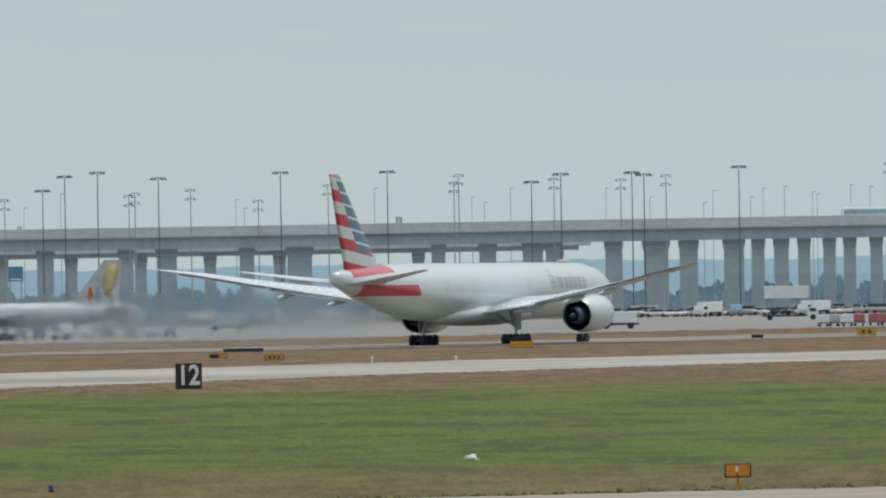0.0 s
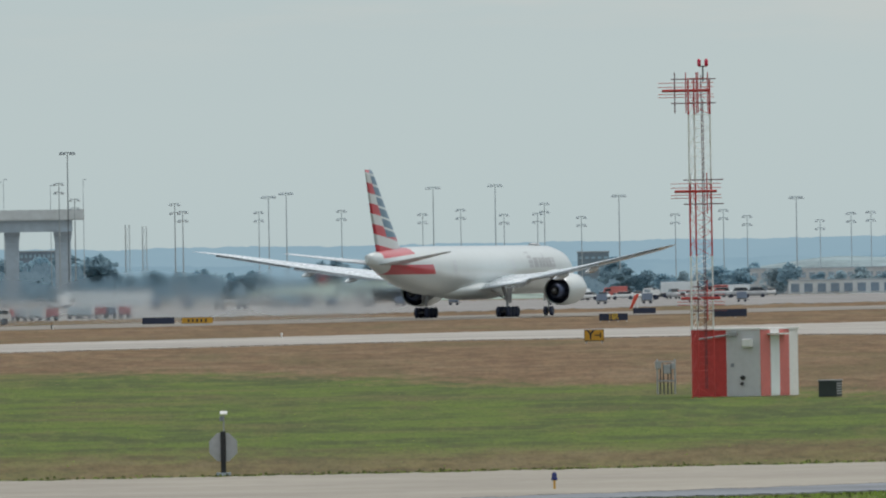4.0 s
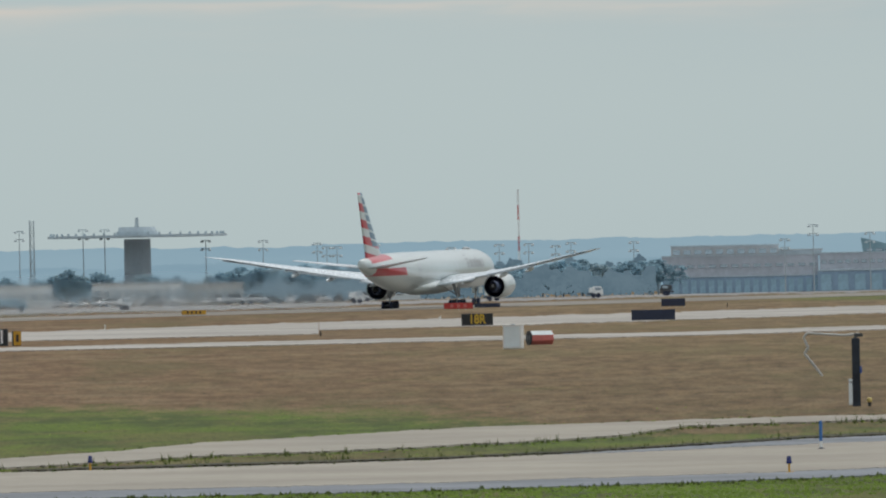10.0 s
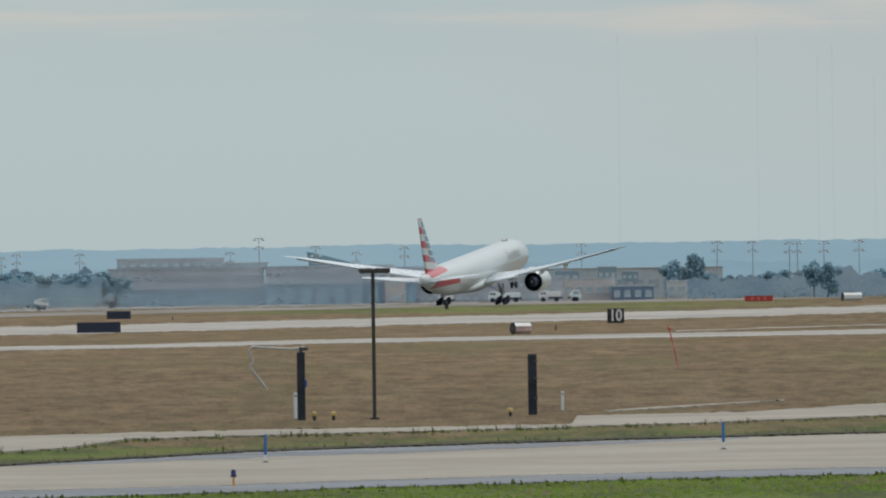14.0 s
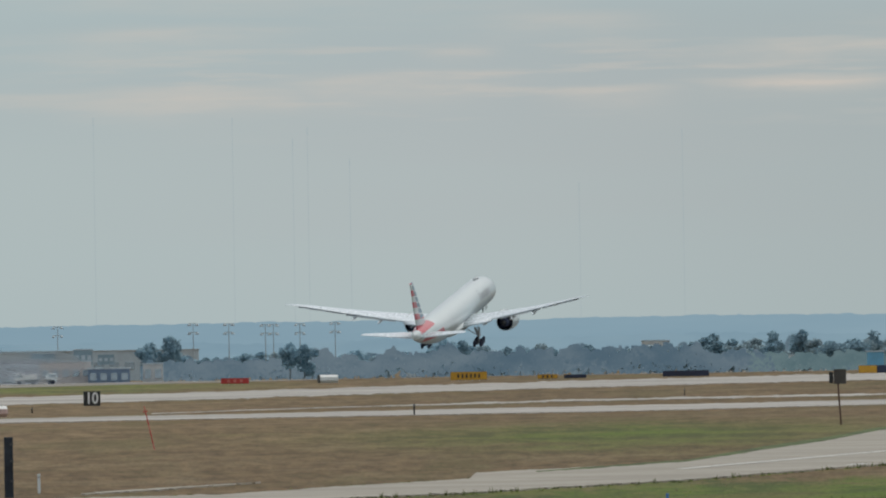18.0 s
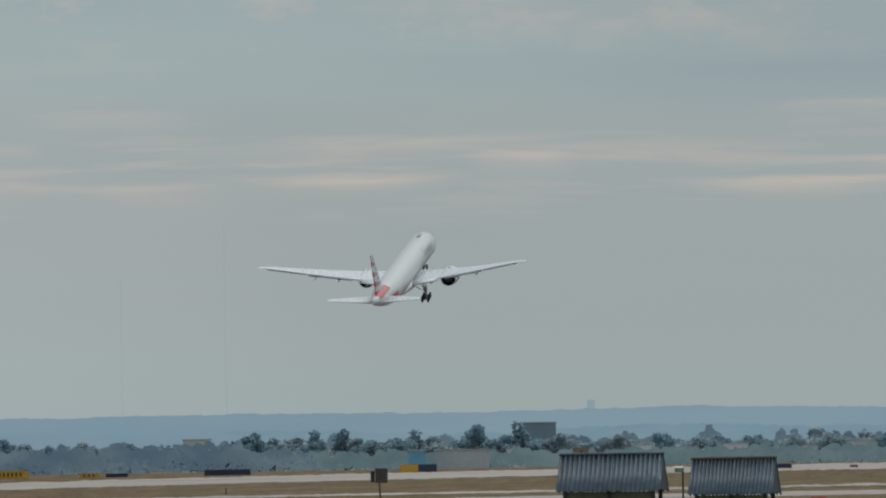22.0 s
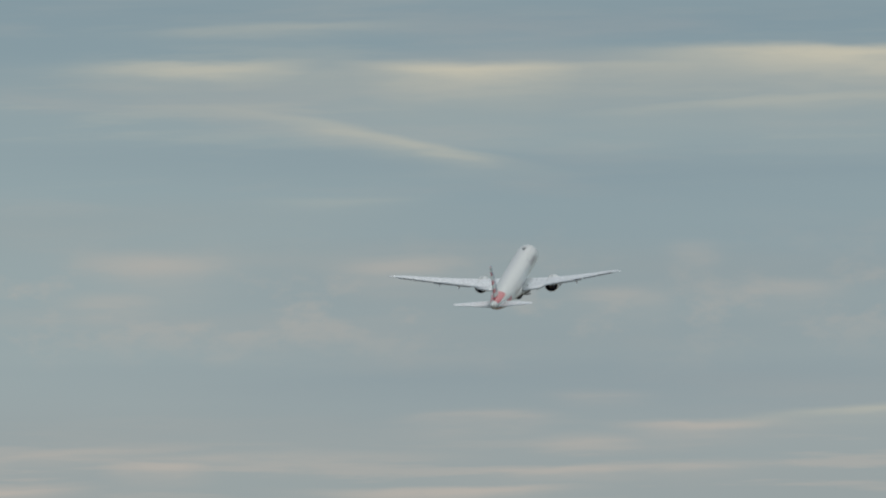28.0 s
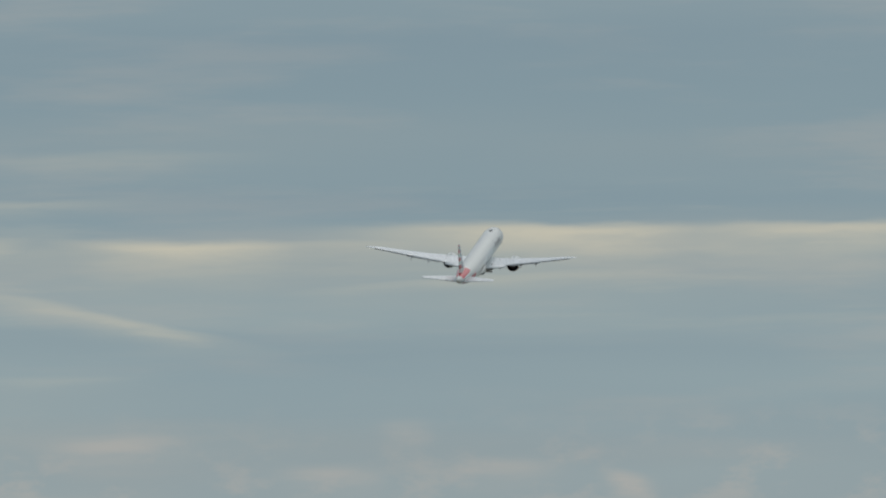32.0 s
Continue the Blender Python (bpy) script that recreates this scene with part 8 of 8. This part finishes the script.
# ---------------------------------------------------------------- dust blown up behind the engines
def dust_material():
    """Thin airborne dust: dense in the middle of a puff, gone at its rim."""
    m = bpy.data.materials.new("airborne_dust")
    m.use_nodes = True
    t = m.node_tree
    b = t.nodes["Principled BSDF"]
    b.inputs["Base Color"].default_value = (0.45, 0.54, 0.59, 1)
    b.inputs["Roughness"].default_value = 1.0
    b.inputs["Specular IOR Level"].default_value = 0.0
    tr = t.nodes.new("ShaderNodeBsdfTranslucent")
    tr.inputs[0].default_value = (0.47, 0.56, 0.61, 1)
    body = t.nodes.new("ShaderNodeMixShader")
    body.inputs[0].default_value = 0.5
    t.links.new(b.outputs[0], body.inputs[1])
    t.links.new(tr.outputs[0], body.inputs[2])
    coord = t.nodes.new("ShaderNodeTexCoord")
    sep = t.nodes.new("ShaderNodeSeparateXYZ")
    t.links.new(coord.outputs["Object"], sep.inputs[0])
    rim = math_node(t, "SQRT", math_node(t, "ADD", math_node(t, "MULTIPLY", sep.outputs[0], sep.outputs[0]), math_node(t, "MULTIPLY", sep.outputs[2], sep.outputs[2])))
    info = t.nodes.new("ShaderNodeObjectInfo")
    shift = t.nodes.new("ShaderNodeVectorMath")
    t.links.new(coord.outputs["Object"], shift.inputs[0])
    t.links.new(math_node(t, "MULTIPLY", info.outputs["Random"], 40.0), shift.inputs[1])
    billow = smooth(t, noise_at(t, shift.outputs[0], 2.6, 4.0, 0.6), 0.3, 0.68, 0.35, 1.0)
    dens = math_node(t, "MULTIPLY", math_node(t, "MULTIPLY", smooth(t, rim, 0.1, 0.97, 1.0, 0.0), billow), 0.21)
    clear = t.nodes.new("ShaderNodeBsdfTransparent")
    mix = t.nodes.new("ShaderNodeMixShader")
    t.links.new(dens, mix.inputs[0])
    t.links.new(clear.outputs[0], mix.inputs[1])
    t.links.new(body.outputs[0], mix.inputs[2])
    t.links.new(mix.outputs[0], t.nodes["Material Output"].inputs[0])
    return m


def hot_air_material():
    """Hot turbulent air: it bends the light a little this way and that, least at its rim."""
    m = bpy.data.materials.new("hot_air")
    m.use_nodes = True
    t = m.node_tree
    t.nodes.remove(t.nodes["Principled BSDF"])
    coord = t.nodes.new("ShaderNodeTexCoord")
    sep = t.nodes.new("ShaderNodeSeparateXYZ")
    t.links.new(coord.outputs["Object"], sep.inputs[0])
    rim = math_node(t, "SQRT", math_node(t, "ADD", math_node(t, "MULTIPLY", sep.outputs[0], sep.outputs[0]), math_node(t, "MULTIPLY", sep.outputs[2], sep.outputs[2])))
    hot = t.nodes.new("ShaderNodeBsdfRefraction")
    hot.inputs["IOR"].default_value = 1.0016
    t.links.new(smooth(t, rim, 0.3, 0.97, 0.66, 0.02), hot.inputs["Roughness"])
    mix = t.nodes.new("ShaderNodeMixShader")
    t.links.new(smooth(t, rim, 0.7, 0.95, 1.0, 0.0), mix.inputs[0])
    t.links.new(t.nodes.new("ShaderNodeBsdfTransparent").outputs[0], mix.inputs[1])
    t.links.new(hot.outputs[0], mix.inputs[2])
    t.links.new(mix.outputs[0], t.nodes["Material Output"].inputs[0])
    return m


def build_hot_air():
    """Flat lenses of hot air behind the engines, turned to face the camera and moving with the blast."""
    blast = thing("hot_air", pose(*at(-1.0, 1750), 0), "shimmering hot air blown back by the engines", "hot air")
    bm = bmesh.new()
    bmesh.ops.create_icosphere(bm, subdivisions=4, radius=1)
    me = finish(bm, "air_lens", hot_air_material(), smoothed=True)
    for k in range(4):
        share("air_lens", me, blast, pose(-18 - 22 * k, 14 - 13 * k, 3.7 - 0.35 * k) @ Matrix.Diagonal((19, 0.12, 5.0 - 0.25 * k, 1)))
    return blast


def build_dust():
    """Low billows behind the tail, set to fit the camera's view; local y is the way back, x across the view."""
    cloud = thing("dust_cloud", pose(*at(-1.0, 1750), 0), "thin grey dust and hot air blown along the runway", "dust")
    bm = bmesh.new()
    bmesh.ops.create_icosphere(bm, subdivisions=3, radius=1)
    for v in bm.verts:
        v.co *= 1 + 0.1 * noise.noise(v.co * 2.3)
    me = finish(bm, "puff", dust_material(), smoothed=True)
    rg = random.Random(5)
    for k in range(5):
        x = -20 - 14 * k + rg.uniform(-1, 1)
        share("puff", me, cloud, pose(x, 20 - 11 * k, 1.5 + rg.uniform(-0.4, 0.6), 0, rg.uniform(-5, 5), 0) @ Matrix.Diagonal((14.5, 6, rg.uniform(3.2, 4.8), 1)))
    return cloud


dust_cloud = build_dust()
hot_air = build_hot_air()


# ---------------------------------------------------------------- motion
def motions():
    rows = (
        (0, 2.85, 1490.93, -1.42, 23.70, -0.10, 0.26),
        (1, 33.93, 1549.67, -1.27, 24.11, 0.07, 0.03),
        (2, 65.85, 1608.84, -1.18, 24.10, -0.04, 0.12),
        (3, 98.51, 1668.73, -1.11, 23.82, 0.06, 0.44),
        (4, 132.34, 1729.59, -1.09, 24.05, -0.01, 0.14),
        (6.5, 219.59, 1889.99, -1.02, 24.79, -0.02, -0.01),
        (7, 237.57, 1922.96, -0.97, 24.89, -0.13, 0.02),
        (9, 311.58, 2057.50, -1.00, 24.99, 0.03, -0.06),
        (10, 349.60, 2127.10, -1.03, 24.82, 0.59, -0.09),
        (11, 387.66, 2197.98, -0.91, 24.93, 1.55, -0.06),
        (12, 426.86, 2270.15, -0.88, 25.25, 2.92, -0.13),
        (13, 466.89, 2343.70, -0.67, 25.61, 4.04, -0.69),
        (14, 507.67, 2418.56, -0.31, 25.94, 5.16, -0.82),
        (16.5, 613.65, 2614.44, 1.82, 26.03, 7.68, 0.30),
        (17, 635.62, 2654.21, 3.07, 26.03, 8.19, -0.02),
        (18, 679.70, 2734.10, 6.19, 26.10, 9.60, -0.65),
        (19, 724.08, 2814.44, 11.14, 26.19, 11.32, -0.33),
        (20, 768.27, 2895.20, 18.04, 26.19, 12.44, 0.52),
        (21, 813.09, 2976.16, 27.13, 26.04, 13.32, 0.95),
        (22, 858.06, 3057.43, 38.15, 25.94, 13.61, -0.43),
        (23, 903.38, 3139.01, 50.03, 25.86, 14.16, -1.29),
        (24, 948.61, 3220.94, 62.94, 25.77, 14.82, -0.75),
        (25, 994.68, 3302.88, 77.24, 25.83, 15.21, 0.40),
        (25.5, 1017.81, 3343.90, 84.70, 25.89, 15.25, 0.75),
        (27.5, 1109.80, 3508.98, 117.08, 26.03, 14.86, -0.12),
        (28, 1132.67, 3550.48, 125.75, 26.23, 15.21, -0.19),
        (29, 1180.63, 3632.89, 143.70, 26.43, 15.25, 1.21),
        (30, 1225.28, 3716.58, 162.16, 27.02, 14.83, 0.75),
        (31, 1270.91, 3800.15, 180.31, 27.71, 14.49, 0.88),
        (32, 1318.89, 3883.13, 197.60, 28.47, 15.39, 4.55),
    )
    walk(airliner, [(t, pose(x, y, z, 0, 0, -head) @ pose(0, 0, 0, nose_up) @ pose(0, 0, 0, 0, bank)) for t, x, y, z, head, nose_up, bank in rows])
    # the wings bend up as they take the weight; their twist is set to fit the camera's view
    flex = ((0, 1.1, 2.8), (9, 1.2, 2.6), (11, 1.5, 1.6), (12.5, 2.2, 0.2), (14, 2.9, -1.2), (15.5, 3.4, -1.8), (18, 3.5, -2.0), (32, 3.3, -2.0))
    for wing, sign in zip(wings, (-1, 1)):
        walk(wing, [(t, pose(sign * 2.6, 0, 4.1, twist, -sign * a, 0)) for t, a, twist in flex])
    # oleos hang out at lift-off, then the wheels come up into the body
    for gear, sign in zip(main_gears, (-1, 1)):
        walk(gear, [(t, pose(sign * 4.6, 0, 3.5 - drop, tip, sign * a, 0)) for t, drop, tip, a in
                    ((0, 0, 0, 0), (12.5, 0, 0, 0), (15, 0.55, 8, 0), (24.2, 0.55, 8, 0), (25.5, 0.4, 6, 25), (27.5, 0.1, 2, 70), (28.6, 0, 0, 92), (32, 0, 0, 92))])
    walk(nose_gear, [(t, pose(0, 31.2, 2.95 - drop, a, 0, 0)) for t, drop, a in ((0, 0, 0), (10.5, 0, 0), (12.5, 0.25, 0), (22.5, 0.25, 0), (23.8, 0.2, 45), (25.2, 0, 100), (32, 0, 100))])
    # the people mover crosses the viaduct and stops
    walk(train, [(t, pose(*at(b, 3006), 18.8, 0, 0, -b)) for t, b in ((0, 1.772), (1, 1.85), (2, 1.935), (3, 2.035), (4, 2.13), (7, 2.4), (9.5, 2.52), (12, 2.55), (32, 2.55))])
    # the dust trails behind the jet while it rolls, then hangs over the runway
    trail = [(t, x, y) for t, x, y, z, head, nose_up, bank in rows if t <= 13]
    for blown in (dust_cloud, hot_air):
        walk(blown, [(t, pose(x, y, gz(math.hypot(x, y)), 0, 0, -math.degrees(math.atan2(x, y)))) for t, x, y in trail + [(14.5, 510, 2425), (17, 550, 2500), (21, 575, 2545), (32, 590, 2570)]])

motions()
